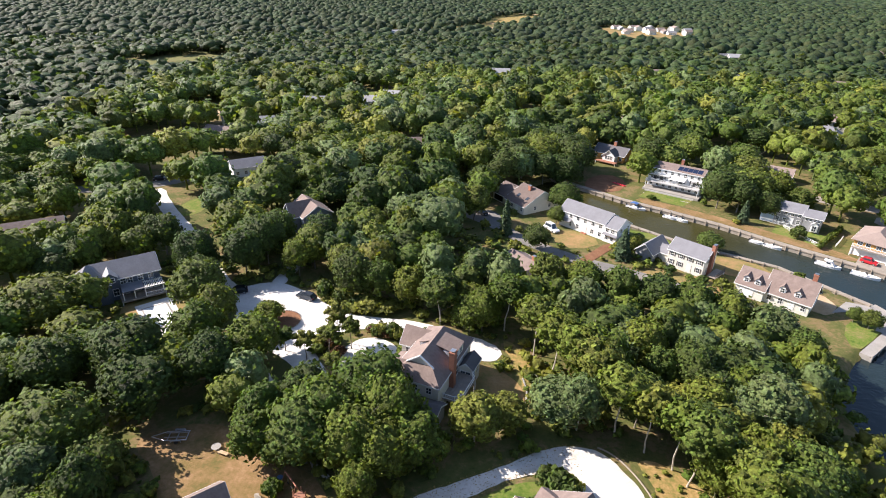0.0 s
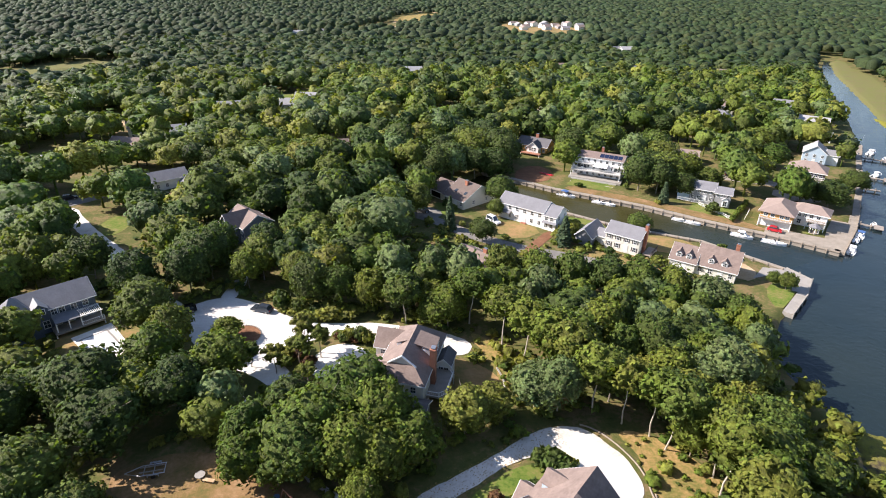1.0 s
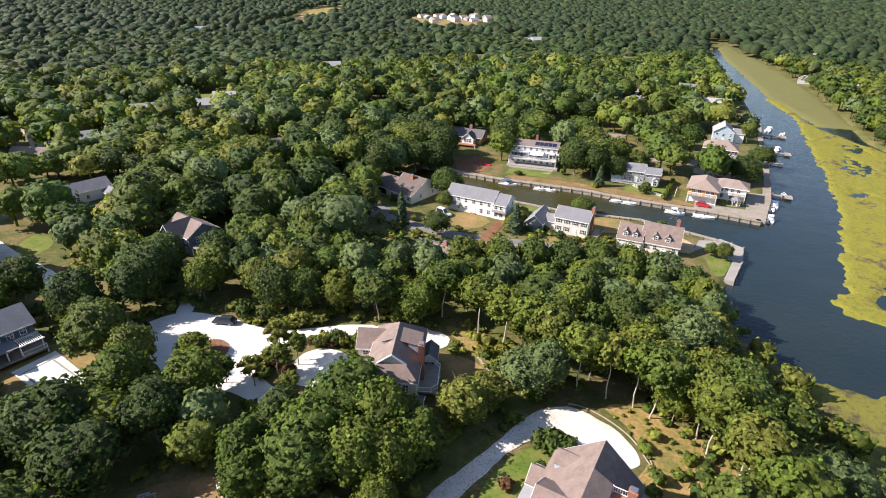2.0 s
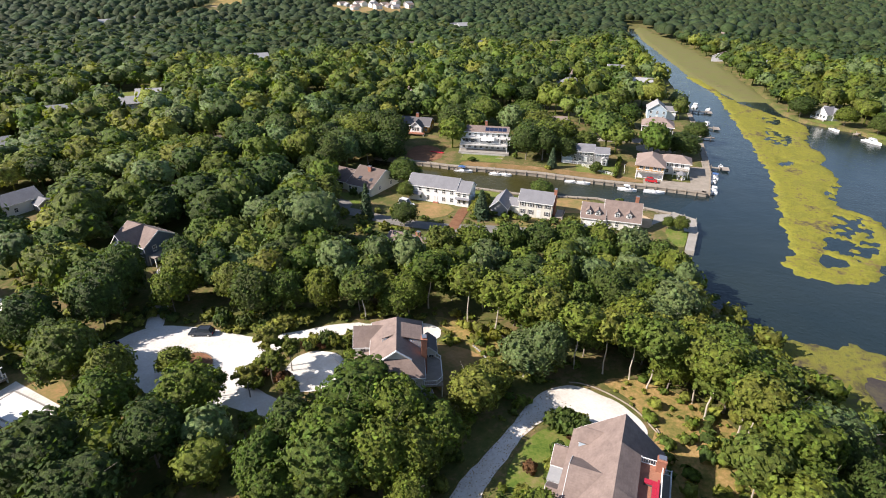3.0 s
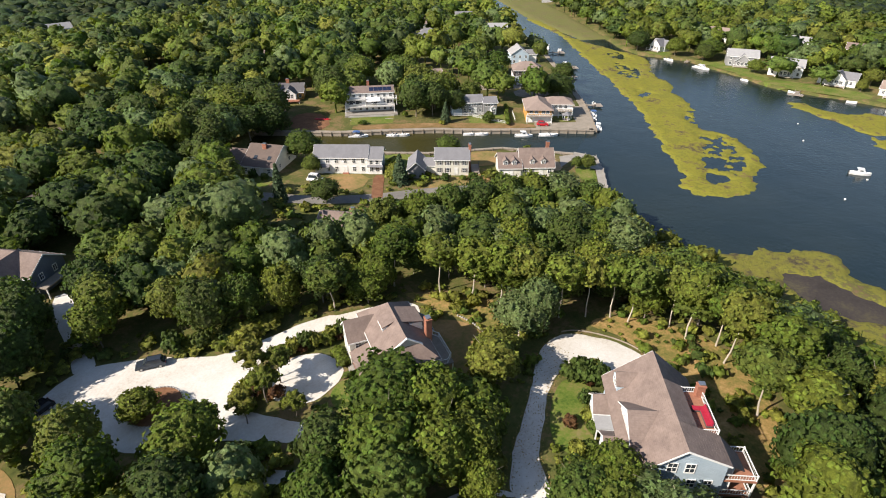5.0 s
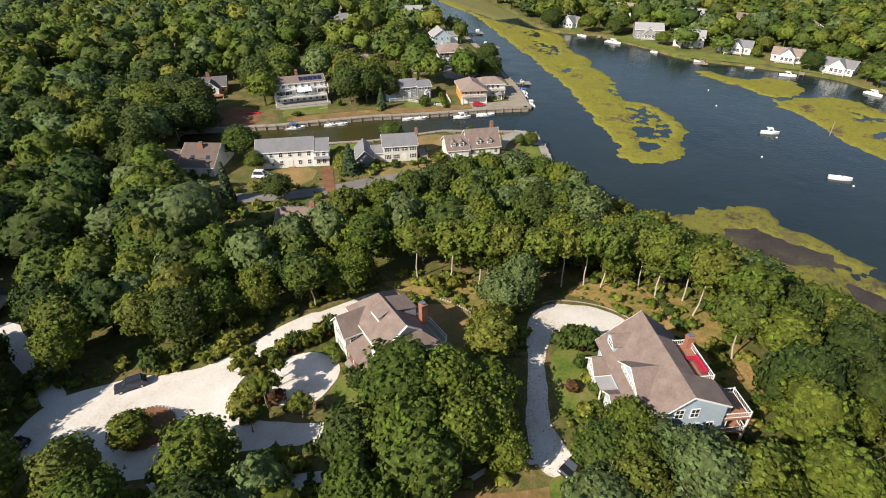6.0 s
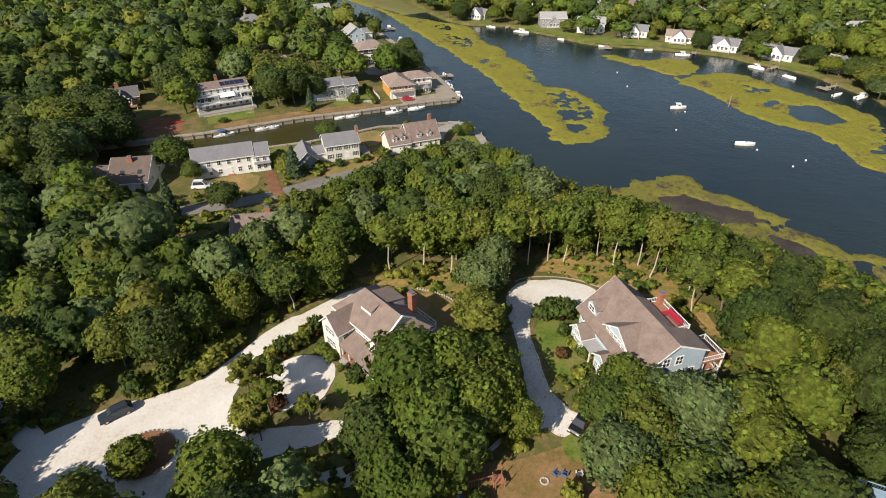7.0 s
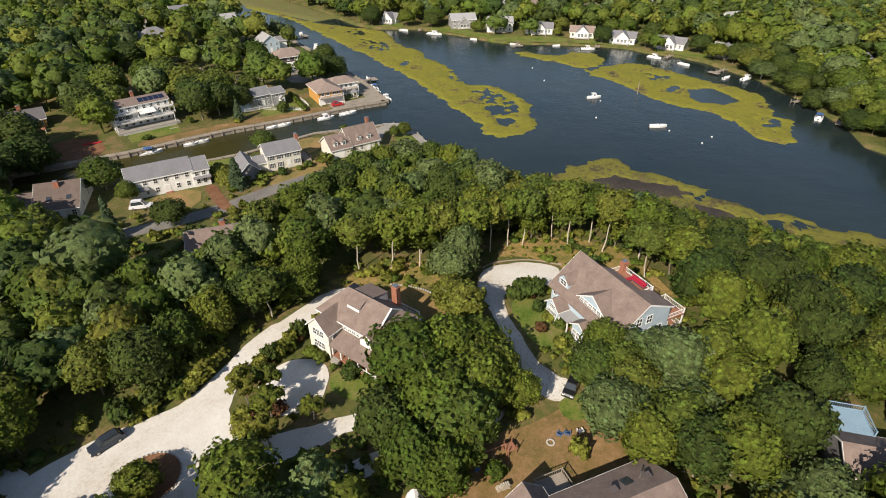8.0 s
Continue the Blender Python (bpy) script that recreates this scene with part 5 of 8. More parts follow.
# gardens that lie open towards the south-west
for x, y in ((194, 213), (73.5, 240.5), (186, 273), (251, 306), (240, 268), (226, 246), (132, 216), (169, 188)):
    u = Vector((x + 50, y - 30)).normalized()
    n, q = Vector((-u.y, u.x)), Vector((x, y))
    CLEAR.append((np.array([q + n * 8, q - n * 8, q - n * 8 - u * 30, q + n * 8 - u * 30]), 2.0))
cottage(132, 216, -35, "low tan-roofed house behind the canal", 12, 8, 2.8, 4.8, "cream", "roof_tan", ((0.8, 1.2),), 4, chim=(-4.5, -4.0, 0, 7.2, 1.3, 1.3, "white"))

# houses in the woods to the west and north
hL = house("house", -74.6, 115.6, 35, "slate-blue two-storey house with grey roof and white pergola", (8.5, 6.5), 3.3)
block(hL, -6.5, 6.5, -4.2, 4.2, 5.0, 7.6, "navy_wall", "roof_grey")
block(hL, -10.5, -4.0, -5.4, 2.4, 4.6, 8.2, "navy_wall", "roof_grey", "x", hip=(3.4, 3.4))
block(hL, -15.5, -10.5, -4.4, 1.6, 2.6, 4.4, "navy_wall", "roof_grey")
gable_dormer(hL, -3.6, -5.2, 4.3, 2.8, "navy_wall", "roof_pale", "S", 4, 1.4)
windows(hL, [-1.2, 0.2, 2.4, 4.6], -4.2, 3.2, 1.0, 1.4)
windows(hL, [-3, -1, 1.4, 3.8, 5.4], -4.2, 0.7, 1.1, 1.6)
windows(hL, [-9, -7.4, -5.8], -5.4, 3.0, 1.0, 1.2)
part("porch_roof", Geo().slab([(-2, -7.4, 2.6), (2.5, -7.4, 2.6), (2.5, -4.15, 3.2), (-2, -4.15, 3.2)], [(0, 1, 2, 3)], 0.14), M["roof_grey"], hL)
deck(hL, -2.5, 6.8, -8.0, -4.25, 0.5, "deck", -1)
for a in (-1.9, 0.4, 2.6, 6.4):
    part("porch_post", Geo().box(a - 0.1, a + 0.1, -7.4, -7.2, 0.5, 2.6), M["trim"], hL)
for i in range(12):
    part("pergola_slat", Geo().box(2.7 + i * 0.34, 2.8 + i * 0.34, -7.9, -4.2, 2.75, 2.9), M["trim"], hL)
part("pergola_beam", Geo().box(2.5, 6.8, -7.6, -7.4, 2.55, 2.75).box(2.5, 6.8, -4.5, -4.35, 2.55, 2.75), M["trim"], hL)
railing(hL, [(2.6, -7.9), (6.7, -7.9)], 0.5)

h = cottage(-40.2, 156.5, -55, "dark blue gabled house with a brown roof and white trim", 11, 9, 5.2, 8.0, "navy_wall", "roof_brown", ((0.8, 1.3), (3.2, 1.3)), 4)
block(h, -2.8, 3.2, -7.2, 0, 5.2, 8.4, "navy_wall", "roof_brown", "y")
windows(h, [-1.2, 0.2, 1.6], -7.2, 3.3, 0.9, 1.3)
part("garage_door", Geo().box(-1.6, 2.0, -7.28, -7.2, 0, 2.2), M["trim"], h)
deck(h, 5.6, 8.0, -4, 3, 2.6, "deck", -1)
h = cottage(-74.5, 203, 33, "white cottage with a grey roof in the woods", 12, 7.5, 3.6, 5.8, "white", "roof_grey", ((1.0, 1.2),), 4)
block(h, 3, 7.5, -7.5, -3.5, 2.4, 3.6, "grey_wall", "roof_grey", "y")

FAR_LOOKS = [("white", "roof_grey", "white house with a grey roof"), ("grey_wall", "roof_brown", "grey shingled house with a brown roof"), ("cream", "roof_tan", "cream house with a tan roof"), ("white", "roof_pale", "white house with a pale roof"), ("grey_wall", "roof_pale", "weathered house with a pale roof")]
rnd = random.Random(5)


def far_house(x, y, ang, look_no, size=1.0, group="houses in the woods", tail="among trees", reach=14):
    wall, roof, txt = FAR_LOOKS[look_no]
    if group == "houses in the woods":        # the garden side is open towards the river's end of the land
        u = Vector((x + 20, y - 20)).normalized()
        n = Vector((-u.y, u.x))
        q = Vector((x, y))
        CLEAR.append((np.array([q + n * 8, q - n * 8, q - n * 7 - u * reach, q + n * 7 - u * reach]), 1.0))
    L, W = size * rnd.uniform(11, 15), size * rnd.uniform(8, 9.5)
    two = rnd.random() < 0.45
    return cottage(x, y, ang, txt + " " + tail, L, W, 5.0 if two else 3.0, (7.6 if two else 5.6), wall, roof, ((0.9, 1.3), (3.3, 1.2)) if two else ((0.9, 1.3),), 4, group=group, sides=False)


for x, y, a, k, reach in ((-119, 231, 40, 4, 24), (-101, 250, -20, 1, 8), (-16.5, 241, 10, 1, 17), (-28, 187, 30, 2, 4), (-90, 271, 20, 3, 9), (-72, 315, 10, 4, 22), (-41, 331, 0, 3, 20), (-33, 338, -10, 3, 18), (-102, 273, 20, 2, 8), (40, 440, 0, 3, 36), (-110, 136, 30, 1, 1), (96, 310, -30, 2, 18), (49, 298, -20, 1, 14), (208, 306, -30, 2, 15)):
    far_house(x, y, a, k, reach=reach)
for x, y, a, k in ((226, 443, 10, 4), (297, 434, -30, 1), (279, 575, 0, 4), (275, 592, 20, 0), (170, 470, 0, 1), (462, 642, 30, 2), (134, 850, 0, 3), (159, 878, 20, 0), (220, 953, 0, 3), (-235, 718, 0, 3), (-62, 726, 10, 3), (-38, 775, 0, 0), (382, 292, -60, 3), (388, 333, 20, 1)):
    far_house(x, y, a, k, 1.15, reach=30)
for i in range(16):
    far_house(256 + (i % 4) * 30 + rnd.uniform(-6, 6), 850 + (i // 4) * 28 + rnd.uniform(-6, 6), rnd.choice((0, 20, 90)), rnd.choice((0, 1, 2, 4)), 1.0, "far housing estate", "in a far estate")
# the far shore
for x, y, a, k, s in ((275, 174, -100, 0, 0.7), (272, 129, -65, 4, 1.1), (267, 106, -75, 3, 1.1), (266, 83, -85, 0, 1.0), (262, 59, -88, 2, 0.95), (254, 37, -100, 0, 1.1), (247, 13.5, -112, 0, 1.0), (236, -11, -125, 4, 1.0)):
    h = far_house(x, y, a, k, s, "houses on the far shore", "on the river bank")
    deck(h, -4, 4, -8.5, -5.7, 0.6, "deck", -1)
    railing(h, [(-3.9, -8.4), (3.9, -8.4)], 0.6)
    block(h, -3, 3.5, -6.4, 0, 3.2, 6.2, ("white", "grey_wall", "white", "cream", "grey_wall")[k], "roof_grey" if k != 3 else "roof_pale", "y")
    windows(h, [-1.6, 0.2, 2.0], -6.4, 0.9, 1.2, 1.6)
for x, y, a, k in ((303, -25, -60, 3), (314, -38, -60, 0), (352, -8, -70, 1), (338, -96, -60, 3), (224, -64, -40, 0), (318, 118, -80, 4), (322, 88, -80, 1), (316, 160, -80, 2)):
    far_house(x, y, a, k)
for x, y, k in ((318, 55, 1), (330, 20, 4), (305, 205, 1), (362, 198, 3), (360, 240, 2), (420, 250, 1), (452, 342, 3), (500, 420, 2), (380, 120, 1)):
    far_house(x, y, rnd.choice((-60, -90, 20)), k)

# close by the flight line: the brown-roofed house, its deck, and the house with the pale-blue sun deck
hR = house("house", -28.8, 42.0, -53, "brown-roofed house with dormer vents and a weathered deck", (10.5, 7), 4.6)
block(hR, -7.5, 8.5, -5, 5, 3.6, 6.2, "grey_wall", "roof_brown")
block(hR, -11.5, -6, -0.5, 6.5, 3.6, 6.0, "grey_wall", "roof_brown", "y")
deck(hR, -5.5, -1.0, 5.1, 9.2, 0.9, "deck", -1, boards=True)
railing(hR, [(-5.4, 5.2), (-5.4, 9.1), (-1.1, 9.1), (-1.1, 5.2)], 0.9, 1.0, 0.35, "deck")
part("skylight", Geo().add([(3.0, 2.0, 5.45), (4.2, 2.0, 5.45), (4.2, 3.2, 4.82), (3.0, 3.2, 4.82), (3.0, 2.0, 5.0), (4.2, 2.0, 5.0), (4.2, 3.2, 4.4), (3.0, 3.2, 4.4)], [(0, 1, 2, 3), (1, 0, 4, 5), (2, 1, 5, 6), (3, 2, 6, 7), (0, 3, 7, 4)]), M["glass"], hR)
part("vent_pipe", Geo().tube([(5.5, 2.4, 4.6), (5.5, 2.4, 6.2)], [0.09, 0.09], 8), M["steel"], hR)
windows(hR, [-4, 1, 4, 7], 5.0, 1.0, 1.0, 1.3, "N")
bq = thing("barbecue", hR.matrix_basis @ pose(-4.6, 6.2, 0.95), "small black barbecue standing on the weathered deck", "barbecue")
part("bowl", Geo().tube([(0, 0, 0.55), (0, 0, 0.7), (0, 0, 0.85), (0, 0, 1.0)], [0.12, 0.3, 0.3, 0.08], 12), M["rubber"], bq)
for i in range(3):
    part("leg", Geo().tube([(0.12 * math.cos(i * 2.09), 0.12 * math.sin(i * 2.09), 0.6), (0.3 * math.cos(i * 2.09), 0.3 * math.sin(i * 2.09), 0.0)], [0.02, 0.02], 5), M["steel"], bq)
for c_ in (1.2, 6.2):
    part("roof_vent", Geo().box(c_ - 0.35, c_ + 0.35, 1.6, 2.3, 5.0, 5.75).box(c_ - 0.45, c_ + 0.45, 1.5, 2.4, 5.75, 5.82), M["dark_wall"], hR, "dark boxed roof vent")
hS = house("house", -10.6, 9.3, -90, "weathered house with a brown roof and pale-blue sun deck", (9, 6), 4.4)
block(hS, -3.6, 9.5, -5, 2.2, 4.0, 5.9, "grey_wall", "roof_brown")
part("wall", Geo().box(-4.6, 1.6, 2.2, 6.8, -1, 3.7), M["grey_wall"], hS)
deck(hS, -4.8, 1.8, 2.3, 7.0, 4.05, "blue_deck", -1, posts=False, boards=True)
railing(hS, [(-4.7, 2.4), (-4.7, 6.9), (1.7, 6.9), (1.7, 2.4)], 4.05, 1.0, 0.3, "blue_deck")
# ---- quays, docks, boats ----
def offset_line(pts, by):
    p = arr(pts)
    d = np.gradient(p, axis=0)
    return p + np.stack([d[:, 1], -d[:, 0]], 1) / np.hypot(d[:, 0], d[:, 1])[:, None] * by


def quay(name, pts, side, label, material="bulkhead", top=1.25, walk_wide=1.5, gap=3.2):
    """A timber bulkhead along the water with a walk behind it. side: +1 if the water lies to the right of the line."""
    out, back = offset_line(pts, side * 1.0), offset_line(pts, -side * walk_wide)
    q = thing(name, pose(0, 0, 0), label, "sea wall", kind="structure")
    n = len(out)
    a, b = (out, back) if side > 0 else (back, out)
    v = [(x, y, top) for x, y in a] + [(x, y, top) for x, y in b]
    faces = [(i, i + 1, n + i + 1, n + i) for i in range(n - 1)]
    part("walkway", Geo().slab(v, faces, 2.6), M["paving"] if material == "bulkhead" else M[material], q)
    cap_a, cap_b = offset_line(pts, side * 1.18), offset_line(pts, side * 0.78)
    a, b = (cap_a, cap_b) if side > 0 else (cap_b, cap_a)
    v = [(x, y, top + 0.14) for x, y in a] + [(x, y, top + 0.14) for x, y in b]
    part("cap_beam", Geo().slab(v, faces, 0.26), M[material], q)
    pile = Geo().tube([(0, 0, -1.6), (0, 0, top + 0.5), (0, 0, top + 0.56)], [0.17, 0.16, 0.1], 7).mesh("dock_post", M[material])
    for (x0, y0), (x1, y1) in zip(cap_a, cap_a[1:]):
        k = max(1, int(math.hypot(x1 - x0, y1 - y0) / gap))
        for i in range(k):
            part("dock_post", pile, None, q, at=pose(x0 + (x1 - x0) * i / k, y0 + (y1 - y0) * i / k, 0))
    return q


quay("quay", [(42, 213), (64, 190), (78, 179), (90, 169), (104, 154), (120, 139.5), (131, 127.5)], -1 * -1, "weathered timber bulkhead with a sandy walk along the canal")
quay("quay", [(131, 127.5), (139.5, 134.5), (148.6, 142), (159, 152)], 1, "timber bulkhead with piles on the river front")
quay("quay", [(159, 152), (176, 169), (194, 187), (213, 208), (240, 236)], 1, "worn timber bulkhead along the river bank", walk_wide=1.0, gap=5.0)
quay("quay", [(106.5, 120), (100, 130), (93.6, 139.8), (80, 149), (73, 153.6), (60, 167), (40, 194)], -1, "weathered timber canal wall behind the gardens", "bulkhead", 1.25, 0.6)
quay("quay", [(91, 99), (101, 106.5), (108.5, 113.5), (106.5, 120)], 1, "pale concrete sea wall round the point", "concrete", 1.2, 1.2)


def dock(x, y, ang, L, W=1.6, label="grey timber dock on piles", head=0):
    d = thing("dock", pose(x, y, 0, 0, 0, ang), label, "dock", "docks")
    board = Geo().box(0.02, 0.28, -W / 2, W / 2, 0.74, 0.8).mesh("plank", M["deck"])
    for i in range(int(L / 0.3)):
        part("plank", board, None, d, at=pose(i * 0.3, 0, 0))
    part("stringer", Geo().box(0, L, -W / 2 + 0.1, -W / 2 + 0.2, 0.55, 0.735).box(0, L, W / 2 - 0.2, W / 2 - 0.1, 0.55, 0.735), M["deck"], d)
    if head:
        part("dock_head", Geo().box(L, L + 2.6, -head / 2, head / 2, 0.6, 0.82), M["deck"], d)
    pile = Geo().tube([(0, 0, -1.5), (0, 0, 1.5)], [0.14, 0.12], 7).mesh("dock_post", M["bulkhead"])
    for i in range(int(L / 3) + 1):
        for s in (-1, 1):
            part("dock_post", pile, None, d, at=pose(min(i * 3 + 0.2, L), s * (W / 2 + 0.12), 0))
    return d


for x, y, a, L, hd in ((154, 149, -45, 7, 4), (199, 193, -42, 9, 5), (222, 218, -42, 10, 5), (186, 180, -42, 8, 0), (241, 92, 190, 5, 6), (245, 50, 185, 5, 0), (232, 14, 150, 6, 0), (212, -8, 140, 8, 5), (172, -31, 120, 6, 0), (262, 152, 190, 5, 0), (150, -37, 150, 5, 0), (76, 182, -45, 3, 5)):
    dock(x, y, a, L, head=hd)


def boat(x, y, ang, L, style="console", label=""):
    """A white motor boat: hull, deck, cockpit, screen, motor; style adds a canopy, a cabin or a mast."""
    txt = label or {"console": "small white open motor boat with an outboard", "canopy": "white motor boat with a blue canvas top", "cabin": "white cabin cruiser floating at its mooring", "skiff": "plain open white skiff on the water", "mast": "white sailing boat with a bare mast"}[style]
    b = thing("boat", pose(x, y, 0, 0, 0, ang), txt, "boat", "moored boats")
    W = L * 0.36
    g, secs = Geo(), []
    for s in np.linspace(0, 1, 9):
        half = W / 2 * (1 - max(0.0, (s - 0.45) / 0.55) ** 2.2) * (0.92 + 0.08 * min(1, s * 4))
        sheer = 0.55 + 0.35 * s ** 2
        secs.append([(L * (s - 0.5), -half, sheer), (L * (s - 0.5), -half * 0.82, 0.0), (L * (s - 0.5) * 0.97, 0, -0.25 + 0.2 * s ** 3), (L * (s - 0.5), half * 0.82, 0.0), (L * (s - 0.5), half, sheer)])
    vs = [p for sec in secs for p in sec]
    fs = [(i * 5 + j, i * 5 + j + 1, (i + 1) * 5 + j + 1, (i + 1) * 5 + j) for i in range(8) for j in range(4)] + [(4, 3, 2, 1, 0)]
    part("hull", g.add(vs, fs), M["hull"], b)
    vs = [(sec[k][0], sec[k][1] * 0.94, sec[k][2] - (0.06 if i > 5 else 0.3)) for i, sec in enumerate(secs) for k in (0, 4)]
    part("deck", Geo().slab(vs, [(2 * i, 2 * i + 2, 2 * i + 3, 2 * i + 1) for i in range(8)], 0.06), M["hull"], b)
    part("gunwale", Geo().tube([(p[0][0], p[0][1], p[0][2]) for p in secs], [0.05] * 9, 5).tube([(p[4][0], p[4][1], p[4][2]) for p in secs], [0.05] * 9, 5), M["trim"], b)
    if style != "skiff":
        part("console", Geo().box(-0.1 * L, 0.06 * L, -W * 0.2, W * 0.2, 0.3, 1.05).box(-0.2 * L, -0.13 * L, -W * 0.25, W * 0.25, 0.3, 0.75), M["hull"], b)
        part("windscreen", Geo().add([(0.06 * L, -W * 0.24, 1.0), (0.06 * L, W * 0.24, 1.0), (0.0, W * 0.2, 1.45), (0.0, -W * 0.2, 1.45), (0.03 * L, -W * 0.24, 1.0), (0.03 * L, W * 0.24, 1.0), (-0.03 * L, W * 0.2, 1.45), (-0.03 * L, -W * 0.2, 1.45)], [(0, 1, 2, 3), (7, 6, 5, 4), (0, 3, 7, 4), (1, 5, 6, 2), (3, 2, 6, 7)]), M["glass"], b)
    m = part("outboard_motor", Geo().box(-L * 0.5 - 0.35, -L * 0.5 - 0.02, -0.16, 0.16, 0.45, 0.95).box(-L * 0.5 - 0.24, -L * 0.5 - 0.1, -0.07, 0.07, -0.4, 0.45), M["car_dark"], b)
    if style == "canopy":
        part("canopy", Geo().slab([(-0.28 * L, -W * 0.42, 1.95), (0.08 * L, -W * 0.42, 1.9), (0.08 * L, W * 0.42, 1.9), (-0.28 * L, W * 0.42, 1.95), (-0.1 * L, -W * 0.42, 2.1), (-0.1 * L, W * 0.42, 2.1)], [(0, 4, 5, 3), (4, 1, 2, 5)], 0.05), M["canvas"], b)
        pole = Geo().tube([(0, 0, 0.5), (0, 0, 1.93)], [0.025, 0.025], 5).mesh("pole", M["steel"])
        for sx in (-0.26, 0.06):
            for sy in (-0.4, 0.4):
                part("pole", pole, None, b, at=pose(sx * L, sy * W, 0))
    if style == "cabin":
        part("cabin", Geo().add([(-0.12 * L, -W * 0.36, 0.4), (0.26 * L, -W * 0.28, 0.6), (0.26 * L, W * 0.28, 0.6), (-0.12 * L, W * 0.36, 0.4), (-0.1 * L, -W * 0.32, 1.9), (0.1 * L, -W * 0.26, 1.9), (0.1 * L, W * 0.26, 1.9), (-0.1 * L, W * 0.32, 1.9)], [(4, 5, 6, 7), (0, 1, 5, 4), (1, 2, 6, 5), (2, 3, 7, 6), (3, 0, 4, 7)]), M["hull"], b)
        part("cabin_window", Geo().box(-0.08 * L, 0.07 * L, -W * 0.345, W * 0.345, 1.2, 1.6), M["glass"], b)
        part("hard_top", Geo().box(-0.2 * L, 0.12 * L, -W * 0.36, W * 0.36, 1.9, 1.98), M["hull"], b)
    if style == "mast":
        part("mast", Geo().tube([(0.05 * L, 0, 0.4), (0.05 * L, 0, L * 1.25)], [0.07, 0.04], 6), M["steel"], b)
        part("boom", Geo().tube([(0.05 * L, 0, 1.5), (-0.4 * L, 0, 1.45)], [0.05, 0.05], 6), M["steel"], b)


for row in ((67.5, 184.6, -45, 7, "canopy"), (76.6, 176.2, -45, 5, "console"), (79.5, 174.0, -46, 4.5, "console"), (96.8, 158, -45, 4, "skiff"), (100.2, 154.8, -46, 5, "console"), (110.0, 143.2, -47, 6.5, "cabin"), (116.9, 137.4, -45, 7, "console"), (137.0, 129.4, 40, 6.5, "cabin"), (144.5, 135.8, 40, 4.5, "console"), (149.2, 139.2, 42, 6.5, "canopy"), (160.5, 145.8, 40, 5, "console"), (208.5, 193.5, 20, 7, "cabin"), (236.5, 225, 30, 8.5, "cabin"), (226, 222, 45, 8, "mast"), (236, 216, 30, 6, "console"),
            (158, 49, -65, 6.0, "cabin"), (130.6, 26.1, -75, 6.2, "console"), (253.4, 141, -100, 9, "cabin"), (258.6, 161, -115, 6.5, "console"), (245, 116.3, -110, 4.0, "skiff"), (238, 92.5, 70, 6, "console"), (237.8, 54.6, -80, 7, "cabin"), (241, 70.9, -80, 4, "skiff"), (228, 22.2, -120, 7, "cabin"), (218, 9.4, -130, 6, "console"), (199, -6.5, -40, 5, "skiff"), (200, -15, -40, 7.5, "cabin"), (153.7, -31, -20, 7.5, "canopy")):
    boat(*row)
boat(402, 455, 50, 7, "cabin")
boat(97, 131, -50, 4.5, "skiff")
buoy_mesh = Geo().tube([(0, 0, -0.2), (0, 0, 0.0), (0, 0, 0.25), (0, 0, 0.38)], [0.12, 0.3, 0.26, 0.05], 8).mesh("buoy", M["hull"])
for x, y in ((177.3, 70.7), (195.9, 78.1), (134.8, 47.4), (118.4, 12.9), (125, 9.1), (154.9, 46.3), (127.5, 22.5)):
    tagged(part("mooring_buoy", buoy_mesh, None, at=pose(x, y, 0)), "small white mooring buoy floating on the water", "buoy", "mooring buoys")
pole_mesh = Geo().tube([(0, 0, -0.8), (0, 0, 5.0)], [0.16, 0.12], 7).mesh("channel_post", M["bulkhead"])
tagged(part("channel_post", pole_mesh, None, at=pose(167.3, 32, 0)), "weathered timber post standing in the marsh", "post")


